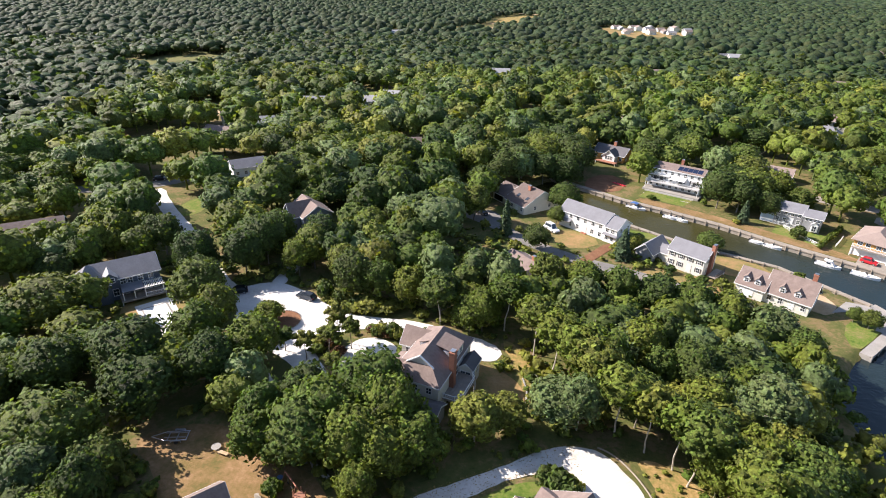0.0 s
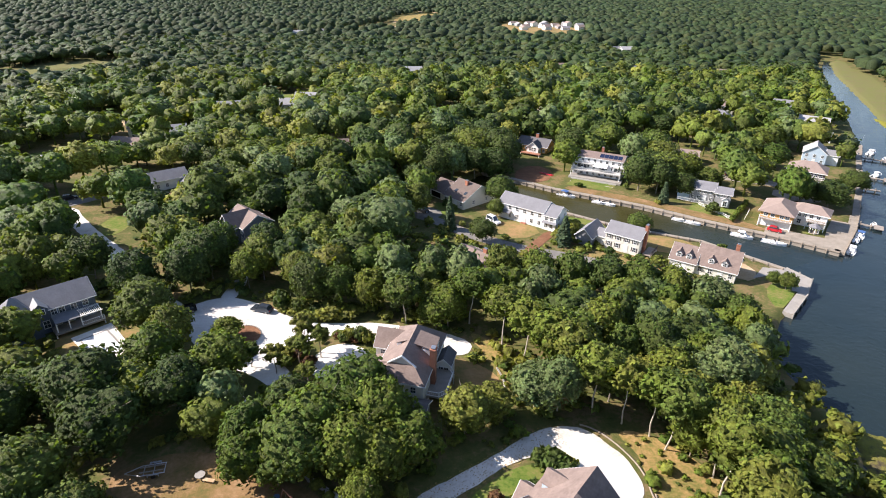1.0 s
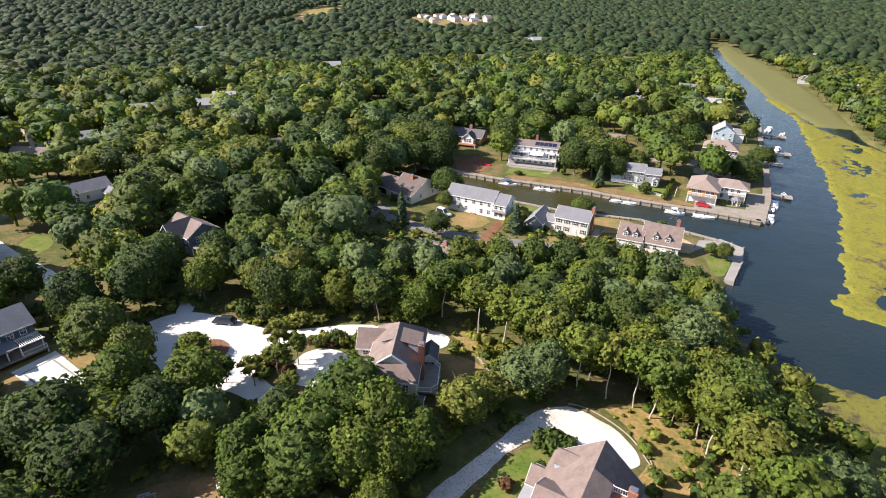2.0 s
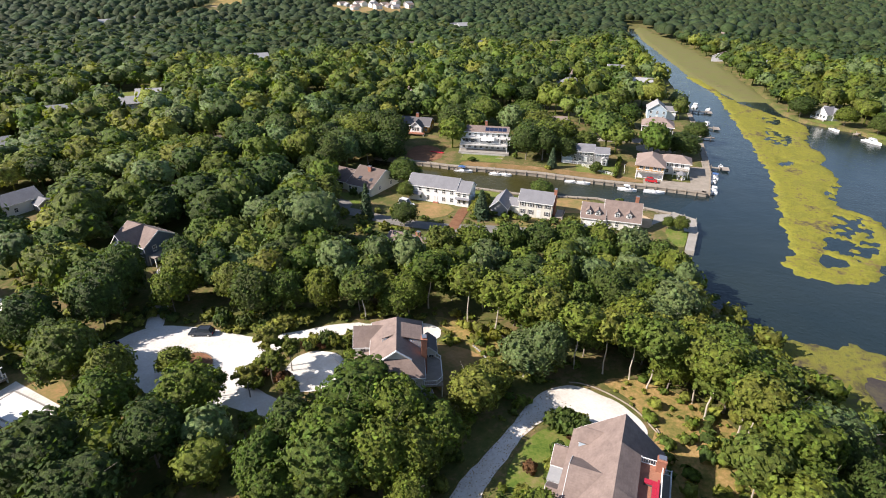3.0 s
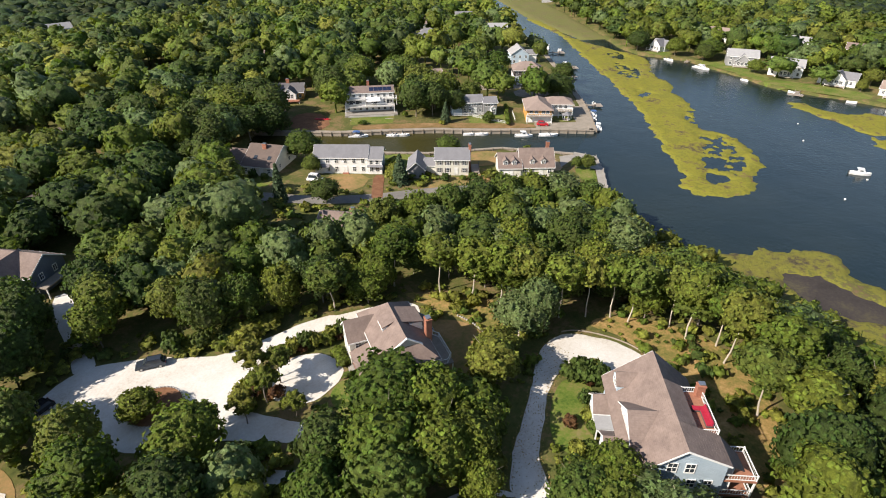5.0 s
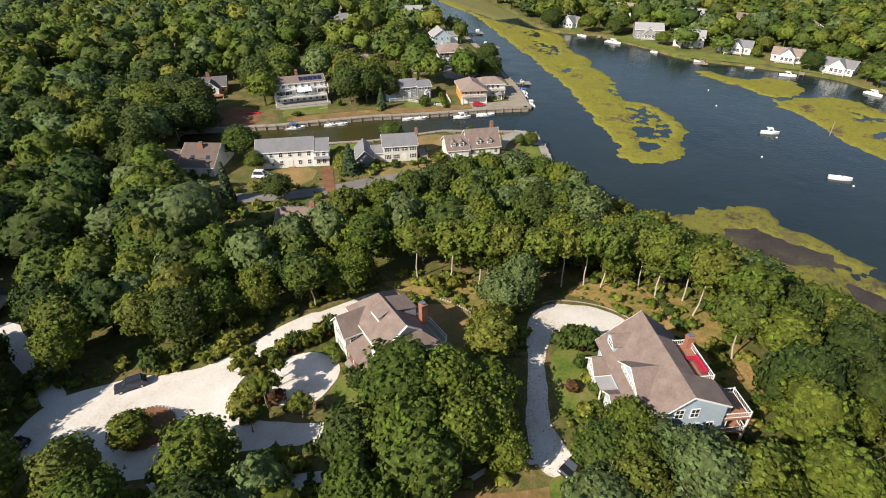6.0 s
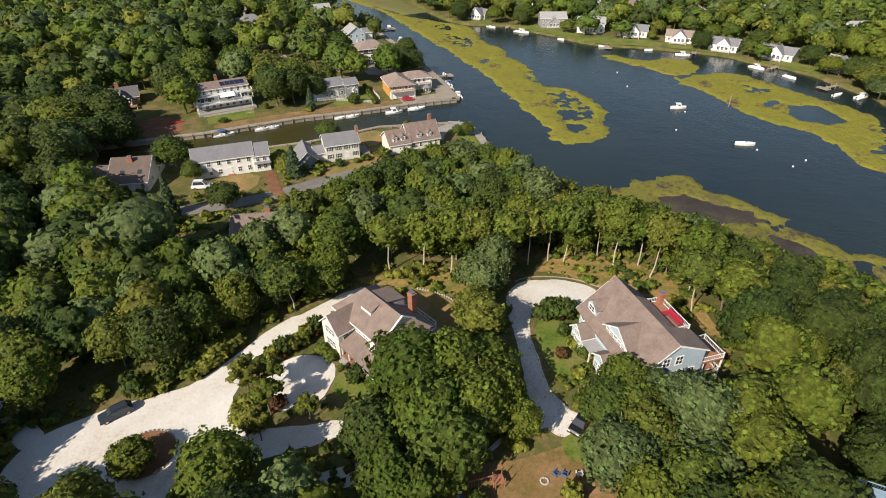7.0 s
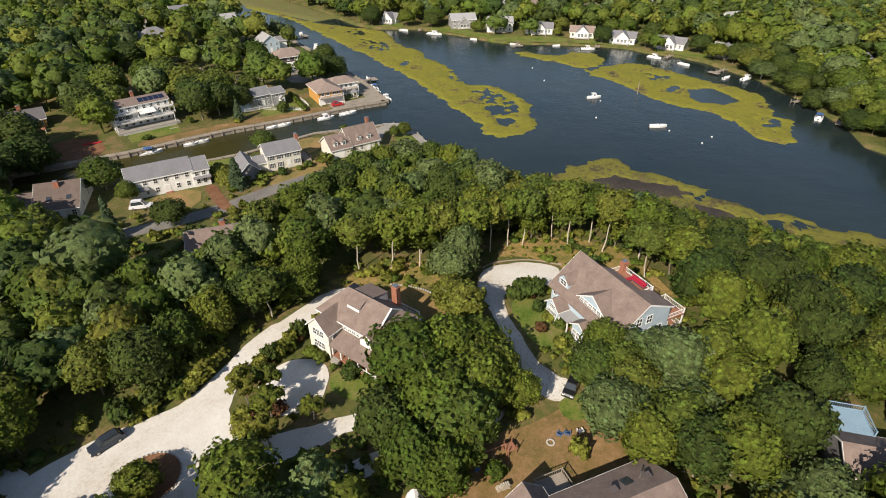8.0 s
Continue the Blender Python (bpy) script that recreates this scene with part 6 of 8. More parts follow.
# ---- cars ----
def car(x, y, ang, paint, label, L=4.7, W=1.85, Hc=1.65, name="car"):
    z = at_ground(x, y) + 0.1
    c = thing(name, pose(x, y, z, 0, 0, ang), label, "car", "parked cars")
    prof = [(-0.5, 0.55), (-0.49, 0.95), (-0.44, 1.0), (-0.36, Hc), (0.08, Hc), (0.24, 1.02), (0.45, 0.88), (0.5, 0.65), (0.5, 0.32), (-0.5, 0.32)]
    g, n = Geo(), len(prof)
    wide = [W / 2 if h < 1.05 else W / 2 * 0.82 for _, h in prof]
    g.add([(a * L, s * w, h) for s in (-1, 1) for (a, h), w in zip(prof, wide)], [tuple(reversed(range(n, 2 * n))), tuple(range(n))] + [(i, n + i, n + (i + 1) % n, (i + 1) % n) for i in range(n)])
    body = part("body", g, M[paint], c)
    for s in (-1, 1):
        part("side_window", Geo().add([(-0.4 * L, s * (W / 2 * 0.985), 1.07), (0.2 * L, s * (W / 2 * 0.985), 1.07), (0.07 * L, s * (W / 2 * 0.86), Hc - 0.1), (-0.35 * L, s * (W / 2 * 0.86), Hc - 0.1)], [(0, 1, 2, 3) if s < 0 else (3, 2, 1, 0)]), M["glass"], c)
    part("windscreen", Geo().add([(0.235 * L, -W * 0.4, 1.06), (0.235 * L, W * 0.4, 1.06), (0.1 * L, W * 0.36, Hc - 0.05), (0.1 * L, -W * 0.36, Hc - 0.05)], [(0, 1, 2, 3)]), M["glass"], c, at=pose(0.02, 0, 0.02))
    part("rear_window", Geo().add([(-0.437 * L, W * 0.4, 1.06), (-0.437 * L, -W * 0.4, 1.06), (-0.373 * L, -W * 0.36, Hc - 0.06), (-0.373 * L, W * 0.36, Hc - 0.06)], [(0, 1, 2, 3)]), M["glass"], c, at=pose(-0.02, 0, 0.02))
    tyre = Geo().tube([(0, -0.11, 0), (0, 0.11, 0)], [0.34, 0.34], 14).mesh("tyre", M["rubber"])
    rim = Geo().tube([(0, -0.115, 0), (0, 0.115, 0)], [0.21, 0.21], 10).mesh("rim", M["steel"])
    for sx in (-0.31, 0.31):
        for sy in (-1, 1):
            w = part("wheel", tyre, None, c, at=pose(sx * L, sy * (W / 2 - 0.1), 0.34 - 0.05))
            part("rim", rim, None, w)
    for s in (-1, 1):
        part("headlight", Geo().box(0.485 * L, 0.505 * L, s * W * 0.36 - 0.2, s * W * 0.36 + 0.2, 0.65, 0.8), M["trim"], c)
        part("tail_light", Geo().box(-0.503 * L, -0.488 * L, s * W * 0.4 - 0.13, s * W * 0.4 + 0.13, 0.7, 0.98), M["lamp_red"], c)
        part("mirror", Geo().box(0.14 * L, 0.17 * L, s * (W / 2 + 0.1) - 0.09, s * (W / 2 + 0.1) + 0.09, 1.02, 1.16), M[paint], c)
        part("roof_rail", Geo().tube([(-0.33 * L, s * W * 0.36, Hc + 0.05), (0.06 * L, s * W * 0.36, Hc + 0.05)], [0.025, 0.025], 5), M["car_dark"], c)
    return c


car(-32.0, 113.4, 154, "car_blue", "dark grey-blue estate car parked on the shell drive", 4.9)
car(-6.2, 48.0, 166, "car_dark", "black car at the end of the shell drive")
car(-48.8, 115.2, 200, "car_dark", "black car in the shade of the oaks")
car(121.6, 143.6, -48, "car_red", "small red car on the quay", 4.2)
car(159.6, 183.2, -40, "car_white", "silver-white car in front of a garage")
car(33.6, 160.6, -60, "car_white", "white van beside the long house", 5.6, 2.0, 2.3, "van")
car(140, 196, 60, "car_dark", "dark car under the street trees")
car(-103, 193, 20, "car_dark", "dark car on the street")
car(12.5, 171.5, -50, "car_dark", "dark car on the forecourt")

# ---- about the near gardens ----
z_ = at_ground(-43, 67.6)
tr = thing("boat_trailer", pose(-43.2, 67.6, z_ + 0.05, 0, 0, 185), "empty galvanised boat trailer on dry grass", "trailer")
for s in (-1, 1):
    part("side_rail", Geo().tube([(-2.6, s * 1.0, 0.6), (0.8, s * 1.0, 0.6), (3.1, 0.04 * s, 0.55)], [0.08, 0.08, 0.07], 6), M["steel"], tr)
    part("fender", Geo().box(-1.7, -0.3, s * 1.25 - 0.14, s * 1.25 + 0.14, 0.72, 0.8).box(-1.8, -1.7, s * 1.25 - 0.14, s * 1.25 + 0.14, 0.4, 0.8).box(-0.3, -0.2, s * 1.25 - 0.14, s * 1.25 + 0.14, 0.4, 0.8), M["steel"], tr)
    part("wheel", Geo().tube([(-1.0, s * 1.25 - 0.1, 0.32), (-1.0, s * 1.25 + 0.1, 0.32)], [0.32, 0.32], 12), M["rubber"], tr)
    part("bunk", Geo().box(-2.4, 1.0, s * 0.5 - 0.07, s * 0.5 + 0.07, 0.7, 0.82), M["deck"], tr)
for a in (-2.5, -1.0, 0.4):
    part("cross_beam", Geo().box(a - 0.05, a + 0.05, -1.0, 1.0, 0.54, 0.64), M["steel"], tr)

z_ = at_ground(-31.4, 66)
sh = thing("tarpaulin_shelter", pose(-31.0, 66.2, z_, 0, 0, 25), "white rounded tarpaulin storage shelter under the oaks", "shelter")
g, hoops = Geo(), 9
vs = [(-1.1 + 2.2 * j, 1.25 * math.cos(math.pi * i / (hoops - 1)), 2.6 * math.sin(math.pi * i / (hoops - 1)) ** 0.8) for j in (0, 1) for i in range(hoops)]
g.add(vs, [(i, i + 1, hoops + i + 1, hoops + i) for i in range(hoops - 1)] + [tuple(range(hoops))[::-1], tuple(range(hoops, 2 * hoops))])
part("cover", g, M["tarp"], sh)
part("hoop", Geo().tube([(1.12, p[1] * 1.02, p[2] * 1.02) for p in vs[:hoops]], [0.05] * hoops, 5), M["steel"], sh)

z_ = at_ground(-35, 65)
tb = thing("garden_table", pose(-35.2, 65.4, z_), "round grey garden table on dry grass", "table")
part("tabletop", Geo().tube([(0, 0, 0.68), (0, 0, 0.73)], [0.75, 0.75], 20), M["concrete"], tb)
part("pedestal", Geo().tube([(0, 0, 0), (0, 0, 0.68)], [0.3, 0.1], 10), M["concrete"], tb)
bn = thing("garden_bench", pose(-33.8, 64.4, at_ground(-33.8, 64.4), 0, 0, -20), "pale wooden garden bench on dry grass", "bench")
part("seat", Geo().box(-0.9, 0.9, -0.3, 0.3, 0.4, 0.47), M["sand"], bn)
for s in (-1, 1):
    part("leg", Geo().box(s * 0.75 - 0.05, s * 0.75 + 0.05, -0.25, 0.25, 0, 0.4), M["deck"], bn)


def garden_chair(x, y, ang, paint, label):
    c = thing("garden_chair", pose(x, y, at_ground(x, y) + 0.04, 0, 0, ang), label, "chair", "chairs round the fire ring")
    part("seat", Geo().add([(-0.3, -0.35, 0.36), (0.3, -0.35, 0.36), (0.3, 0.3, 0.26), (-0.3, 0.3, 0.26), (-0.3, -0.35, 0.32), (0.3, -0.35, 0.32), (0.3, 0.3, 0.22), (-0.3, 0.3, 0.22)], [(0, 1, 2, 3), (7, 6, 5, 4), (0, 4, 5, 1), (1, 5, 6, 2), (2, 6, 7, 3), (3, 7, 4, 0)]), M[paint], c)
    for i in range(5):
        part("slat", Geo().box(-0.06, 0.06, -0.015, 0.015, 0, 0.8), M[paint], c, at=pose(-0.26 + i * 0.13, 0.3, 0.24, -22))
    for s in (-1, 1):
        part("armrest", Geo().box(s * 0.38 - 0.07, s * 0.38 + 0.07, -0.42, 0.35, 0.55, 0.58), M[paint], c)
        part("front_leg", Geo().box(s * 0.36 - 0.03, s * 0.36 + 0.03, -0.38, -0.3, 0, 0.55), M[paint], c)
        part("back_leg", Geo().box(s * 0.32 - 0.03, s * 0.32 + 0.03, 0.28, 0.36, 0, 0.55), M[paint], c)


garden_chair(-15.4, 49.1, 70, "blue_paint", "blue wooden slatted garden chair on the grass")
garden_chair(-15.0, 48.0, 85, "blue_paint", "blue wooden slatted garden chair on the grass")
garden_chair(-14.2, 46.2, 120, "trim", "white wooden slatted garden chair on the grass")
fire = thing("fire_ring", pose(-16.9, 50.2, at_ground(-16.9, 50.2) + 0.05), "ring of pale field stones round a fire pit", "fire pit")
rock = Geo().tube([(0, 0, -0.05), (0, 0, 0.08), (0, 0, 0.2)], [0.12, 0.15, 0.08], 6).mesh("stone", M["stone"])
for i in range(14):
    part("stone", rock, None, fire, at=pose(0.52 * math.cos(i * 0.449), 0.52 * math.sin(i * 0.449), 0, 0, 0, i * 40))
sw = thing("swing_set", pose(-21, 57.2, at_ground(-21, 57.2), 0, 0, -50), "reddish timber swing set with a climbing tower", "swing set")
part("top_beam", Geo().box(-2.4, 1.2, -0.07, 0.07, 2.25, 2.4), M["cedar"], sw)
for a, s in ((-2.3, -1), (-2.3, 1), (1.1, -1), (1.1, 1)):
    part("leg", Geo().tube([(a, s * 0.9, 0), (a, 0, 2.35)], [0.07, 0.06], 5), M["cedar"], sw)
part("platform", Geo().box(1.3, 2.7, -0.7, 0.7, 1.2, 1.3), M["cedar"], sw)
for a in (1.35, 2.65):
    for s in (-0.65, 0.65):
        part("post", Geo().box(a - 0.05, a + 0.05, s - 0.05, s + 0.05, 0, 2.1), M["cedar"], sw)
for a in (-1.6, -0.6):
    part("swing_seat", Geo().box(a - 0.22, a + 0.22, -0.1, 0.1, 0.5, 0.53), M["rubber"], sw)
    for s in (-0.2, 0.2):
        part("chain", Geo().tube([(a + s, 0, 0.53), (a + s, 0, 2.25)], [0.012, 0.012], 4), M["steel"], sw)
bt = thing("plastic_tub", pose(-23.6, 59.6, at_ground(-23.6, 59.6) + 0.05), "bright blue plastic tub on the grass", "tub")
part("body", Geo().tube([(0, 0, 0), (0, 0, 0.4)], [0.35, 0.45], 14), M["blue_paint"], bt)
part("rim", Geo().tube([(0, 0, 0.4), (0, 0, 0.44)], [0.48, 0.48], 14), M["blue_paint"], bt)

wp = thing("wood_pile", pose(-25.6, 55.6, at_ground(-25.6, 55.6) + 0.05, 0, 0, 35), "stack of split firewood beside the house", "firewood")
for i in range(26):
    row_, k_ = divmod(i, 7)
    part("log", Geo().tube([(-0.3, 0, 0), (0.3, 0, 0)], [0.13, 0.12], 6), M["pale_bark"], wp, at=pose(0.03 * (i % 3), -0.85 + 0.28 * k_ + 0.13 * (row_ % 2), 0.12 + 0.24 * row_, 20 * i, 0, 4 * (i % 5 - 2)))

# terrace furniture of the pale-blue house
sf = thing("corner_sofa", hB.matrix_basis @ pose(0, -0.6, 8.0), "red-cushioned corner sofa on the roof terrace", "sofa")
part("base", Geo().box(4.4, 5.2, -2.2, 1.2, 0.0, 0.28).box(3.4, 4.4, 0.5, 1.2, 0, 0.28), M["dark_wall"], sf)
for a, b in ((-2.15, -1.1), (-1.05, 0.0), (0.05, 1.15)):
    part("seat_cushion", Geo().box(4.42, 4.95, a, b, 0.28, 0.5), M["red_fabric"], sf)
    part("back_cushion", Geo().box(4.96, 5.2, a, b, 0.28, 0.9), M["red_fabric"], sf)
part("seat_cushion", Geo().box(3.42, 4.4, 0.52, 1.18, 0.28, 0.5), M["red_fabric"], sf)

# turning-circle bed, log edging, stones
bed = [(-35.3 + 4.3 * math.cos(a * 0.524), 103.6 + 4.3 * math.sin(a * 0.524)) for a in range(12)]
patch("flower_bed", bed, M["mulch"], "round bed of red-brown mulch in the turning circle", "flower bed", 0.12, 1, clear=None)
ring = thing("bed_edging", pose(0, 0, 0), "ring of dark edging stones round the bed", "edging", kind="structure")
for i in range(44):
    a = i / 44 * 6.2832
    ex, ey = -35.3 + 4.25 * math.cos(a), 103.6 + 4.25 * math.sin(a)
    part("stone", rock, None, ring, at=pose(ex, ey, at_ground(ex, ey) + 0.1, 0, 0, i * 57))
edge = thing("log_edging", pose(0, 0, 0), "curved edging of weathered logs round the drive", "edging", kind="structure")
pts = rounded([(24.5, 69.2), (28, 67.5), (30.6, 63), (32, 57.5), (30.8, 52.2), (31.4, 52), (32.6, 57.5), (31.2, 63.4), (28.4, 68), (24.8, 69.8)], 2)[:20]
for a, b in zip(pts, pts[1:]):
    if np.hypot(*(b - a)) > 0.3:
        za = at_ground(*a) + 0.12
        part("log", Geo().tube([(a[0], a[1], za), (b[0], b[1], at_ground(*b) + 0.12)], [0.15, 0.14], 6), M["bulkhead"], edge)
wall_ = thing("garden_wall", pose(0, 0, 0), "low curved wall of pale field stones", "wall", kind="structure")
for i in range(26):
    a = i / 25
    ex, ey = 15.6 - 4.2 * a * a + 0.8 * math.sin(a * 3), 85.6 - 13.5 * a
    part("stone", rock, None, wall_, at=pose(ex, ey, at_ground(ex, ey) + 0.05, 0, 0, i * 71) @ Matrix.Diagonal((1.6, 1.4, 1.5, 1)))

# patio and covered pool of the slate-blue house
patch("patio", [(-69.5, 107.5), (-63.5, 112.8), (-55.8, 102), (-57.5, 96.5), (-61, 97)], M["shell"], "white paved patio round a covered pool", "patio", 0.12, 0)
pc = thing("pool_cover", pose(-62.3, 104.2, at_ground(-62.3, 104.2) + 0.16, 0, 0, -52), "pale grey cover over a swimming pool", "pool cover")
part("cover", Geo().box(-4.6, 4.6, -2.4, 2.4, -0.3, 0.06), M["tarp"], pc)
for s in (-1, 1):
    part("coping", Geo().box(-4.9, 4.9, s * 2.55 - 0.14, s * 2.55 + 0.14, -0.3, 0.1), M["concrete"], pc)
    part("coping", Geo().box(s * 4.76 - 0.14, s * 4.76 + 0.14, -2.4, 2.4, -0.3, 0.1), M["concrete"], pc)
ky = thing("kayak", pose(-63.6, 99.4, at_ground(-63.6, 99.4) + 0.2, 0, 0, 10), "bright yellow kayak lying by the patio", "kayak")
part("hull", Geo().tube([(-1.6, 0, 0.15), (-0.8, 0, 0.1), (0.8, 0, 0.1), (1.6, 0, 0.15)], [0.03, 0.3, 0.3, 0.03], 8), M["yellow"], ky)
part("cockpit", Geo().tube([(0, 0, 0.36), (0, 0, 0.42)], [0.26, 0.22], 10), M["car_dark"], ky)
for x, y, a in ((66.5, 207.5, -40), (68, 205.5, -42)):
    ky = thing("kayak", pose(x, y, at_ground(x, y) + 0.12, 0, 0, a), "red kayak lying on the canal bank", "kayak")
    part("hull", Geo().tube([(-2, 0, 0.15), (-1, 0, 0.12), (1, 0, 0.12), (2, 0, 0.15)], [0.03, 0.32, 0.32, 0.03], 8), M["car_red"], ky)
    part("cockpit", Geo().tube([(0, 0, 0.4), (0, 0, 0.46)], [0.26, 0.22], 10), M["car_dark"], ky)
gz = thing("gazebo", pose(133.5, 141.2, at_ground(133.5, 141.2) + 0.1), "small white gazebo with a grey hip roof", "gazebo")
for i in range(6):
    part("post", Geo().box(-0.07, 0.07, -0.07, 0.07, 0, 2.1), M["trim"], gz, at=pose(1.4 * math.cos(i * 1.047), 1.4 * math.sin(i * 1.047), 0))
part("roof", Geo().tube([(0, 0, 2.1), (0, 0, 3.2)], [1.95, 0.08], 6), M["roof_grey"], gz)
part("floor", Geo().tube([(0, 0, -0.2), (0, 0, 0.12)], [1.6, 1.6], 6), M["deck"], gz)
for pts, lab in (([(110.5, 168.5), (113, 156.8), (113.8, 153)], "white picket fence between gardens"), ([(124.8, 160.5), (122.4, 158), (118, 153.6)], "white picket fence along a hedge")):
    fn = thing("fence", pose(0, 0, 0), lab, "fence")
    picket = Geo().box(-0.04, 0.04, -0.02, 0.02, 0, 1.1).mesh("picket", M["trim"])
    for (x0, y0), (x1, y1) in zip(pts, pts[1:]):
        n, a = math.hypot(x1 - x0, y1 - y0), math.degrees(math.atan2(y1 - y0, x1 - x0))
        part("fence_rail", Geo().box(0, n, 0.02, 0.06, 0.35, 0.43).box(0, n, 0.02, 0.06, 0.85, 0.93), M["trim"], fn, at=pose(x0, y0, at_ground(x0, y0) + 0.05, 0, 0, a))
        for i in range(int(n / 0.4)):
            ex, ey = x0 + (x1 - x0) * i * 0.4 / n, y0 + (y1 - y0) * i * 0.4 / n
            part("picket", picket, None, fn, at=pose(ex, ey, at_ground(ex, ey) + 0.05, 0, 0, a))
# ---- trees ----
rng = np.random.default_rng(7)
BALLS = {}
for level in (1, 2, 3, 4):
    bm = bmesh.new()
    bmesh.ops.create_icosphere(bm, subdivisions=level, radius=1.0)
    BALLS[level] = np.array([v.co[:] for v in bm.verts]), np.array([[v.index for v in f.verts] for f in bm.faces])
    bm.free()


def unit(v):
    return v / (np.linalg.norm(v, axis=-1, keepdims=True) + 1e-9)


def leaf_cards(centres, normals, size, r, stray=0.6):
    """Ragged hummocks of leaves about centres, facing roughly along normals: four corners round a raised middle."""
    n = len(centres)
    nn = unit(normals + r.normal(0, stray, (n, 3)))
    a = unit(np.cross(nn, unit(r.normal(0, 1, (n, 3)))))
    b = np.cross(nn, a)
    s = size * r.uniform(0.6, 1.4, (n, 1))
    corners = []
    for u, w in ((-0.5, -0.4), (0.45, -0.5), (0.55, 0.4), (-0.4, 0.55)):
        corners.append(centres + s * (a * (u + r.uniform(-0.22, 0.22, (n, 1))) + b * (w + r.uniform(-0.22, 0.22, (n, 1))) + nn * r.uniform(-0.25, 0.1, (n, 1))))
    corners.append(centres + s * (nn * r.uniform(0.2, 0.45, (n, 1)) + a * r.uniform(-0.2, 0.2, (n, 1)) + b * r.uniform(-0.2, 0.2, (n, 1))))
    v = np.stack(corners, 1).reshape(-1, 3)
    k = np.arange(n)[:, None] * 5
    return v, np.concatenate([k + np.array([i, (i + 1) % 4, 4]) for i in range(4)])


def crown(seed, R, zc, rz, lobes, cards, size, level=3, low=-0.35, lobe=(0.2, 0.36), shell=0.72, stray=0.5, rough=0.05):
    """A crown of billows: one leafy skin over many lobes with deep creases between them, and a coat of leaf sprays.
    level: fineness of the skin. low: where the underside is cut off."""
    r = np.random.default_rng(seed)
    d = unit(r.normal(0, 1, (lobes * 8, 3)))
    d = d[d[:, 2] > low]
    pick = [d[0]]
    for q in d[1:]:
        if len(pick) < lobes and min(np.linalg.norm(np.array(pick) - q, axis=1)) > 1.6 / math.sqrt(lobes):
            pick.append(q)
    c = np.array(pick)
    c = c * r.uniform(shell - 0.16, shell + 0.12, (len(c), 1))
    lr = r.uniform(*lobe, len(c))

    def reach(q):
        """How far the outermost lobe reaches along each direction."""
        along = q @ c.T
        rest = lr ** 2 - (c ** 2).sum(1) + along ** 2
        t = np.where((rest > 0) & (along > 0), along + np.sqrt(np.maximum(rest, 0)), 0)
        return np.maximum(t.max(1), 0.5)

    ball, f = BALLS[level]
    turn = r.uniform(0, 6.28)
    ball = np.stack([ball[:, 0] * math.cos(turn) - ball[:, 1] * math.sin(turn), ball[:, 0] * math.sin(turn) + ball[:, 1] * math.cos(turn), ball[:, 2]], 1)
    scale = np.array([R, R, rz])
    skin = ball * (0.93 * reach(ball) * r.normal(1.0, rough, len(ball)))[:, None] * scale + np.array([0, 0, zc])
    f = f[(ball[f].mean(1)[:, 2] > low - 0.3)]
    keep = np.unique(f)
    index = np.zeros(len(ball), int)
    index[keep] = np.arange(len(keep))
    q = unit(r.normal(0, 1, (cards * 3, 3)))
    q = q[q[:, 2] > low - 0.15][:cards]
    at = q * (reach(q) * r.uniform(0.93, 1.09, len(q)))[:, None] * scale + np.array([0, 0, zc])
    v, tents = leaf_cards(at, unit(q / scale), size, r, stray)
    return np.concatenate([skin[keep], v]), np.concatenate([index[f], tents + len(keep)]), None


def trunk_geo(seed, H, r0, z_fork, R, lean=0.0, limbs=5, reach=0.9):
    r = random.Random(seed)
    g = Geo()
    top = (lean + r.uniform(-0.4, 0.4), r.uniform(-0.4, 0.4), H * 0.8)
    mids = [(top[0] * s + r.uniform(-0.15, 0.15), top[1] * s + r.uniform(-0.15, 0.15), top[2] * s) for s in (0.25, 0.5, 0.75)]
    g.tube([(0, 0, -0.6), (0, 0, 0.4)] + mids + [top], [r0 * 1.5, r0, r0 * 0.85, r0 * 0.65, r0 * 0.4, r0 * 0.15], 7)
    for i in range(limbs):
        s = z_fork + (0.78 - z_fork) * i / limbs
        b = Vector((top[0] * s / 0.8, top[1] * s / 0.8, H * s))
        a = i * 2.4 + r.uniform(-0.5, 0.5)
        e = b + Vector((math.cos(a) * R * reach, math.sin(a) * R * reach, R * r.uniform(0.35, 0.85)))
        m = (b + e) / 2 + Vector((0, 0, -0.25))
        g.tube([b, m, e], [r0 * 0.4, r0 * 0.26, r0 * 0.08], 5, False)
    return g


def tree_kind(name, seed, H, R, base, bark, leaf, cards, size, label, lobes=26, lean=0.0, limbs=5, low=-0.45, level=3, category="tree"):
    """One tree, parked out of sight until it is copied: its trunk and its crown."""
    z0 = H * base
    zc, rz = (H + z0) / 2 - 0.3, (H - z0) / 2
    t = thing(name, pose(0, 0, 0), label, category)
    part("trunk", trunk_geo(seed, H, (0.0095 * H + 0.05) * (0.75 if base > 0.5 else 1), base * (1.05 if base > 0.5 else 0.8), R, lean, limbs, 0.6 if base > 0.5 else 0.9), M[bark], t)
    v, f3, f4 = crown(seed, R, zc, rz, lobes, cards, size, level, low, (0.17, 0.32), 0.76, 0.45, 0.05)
    v[:, 0] += lean * 0.85
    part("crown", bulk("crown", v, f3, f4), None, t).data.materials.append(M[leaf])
    return t


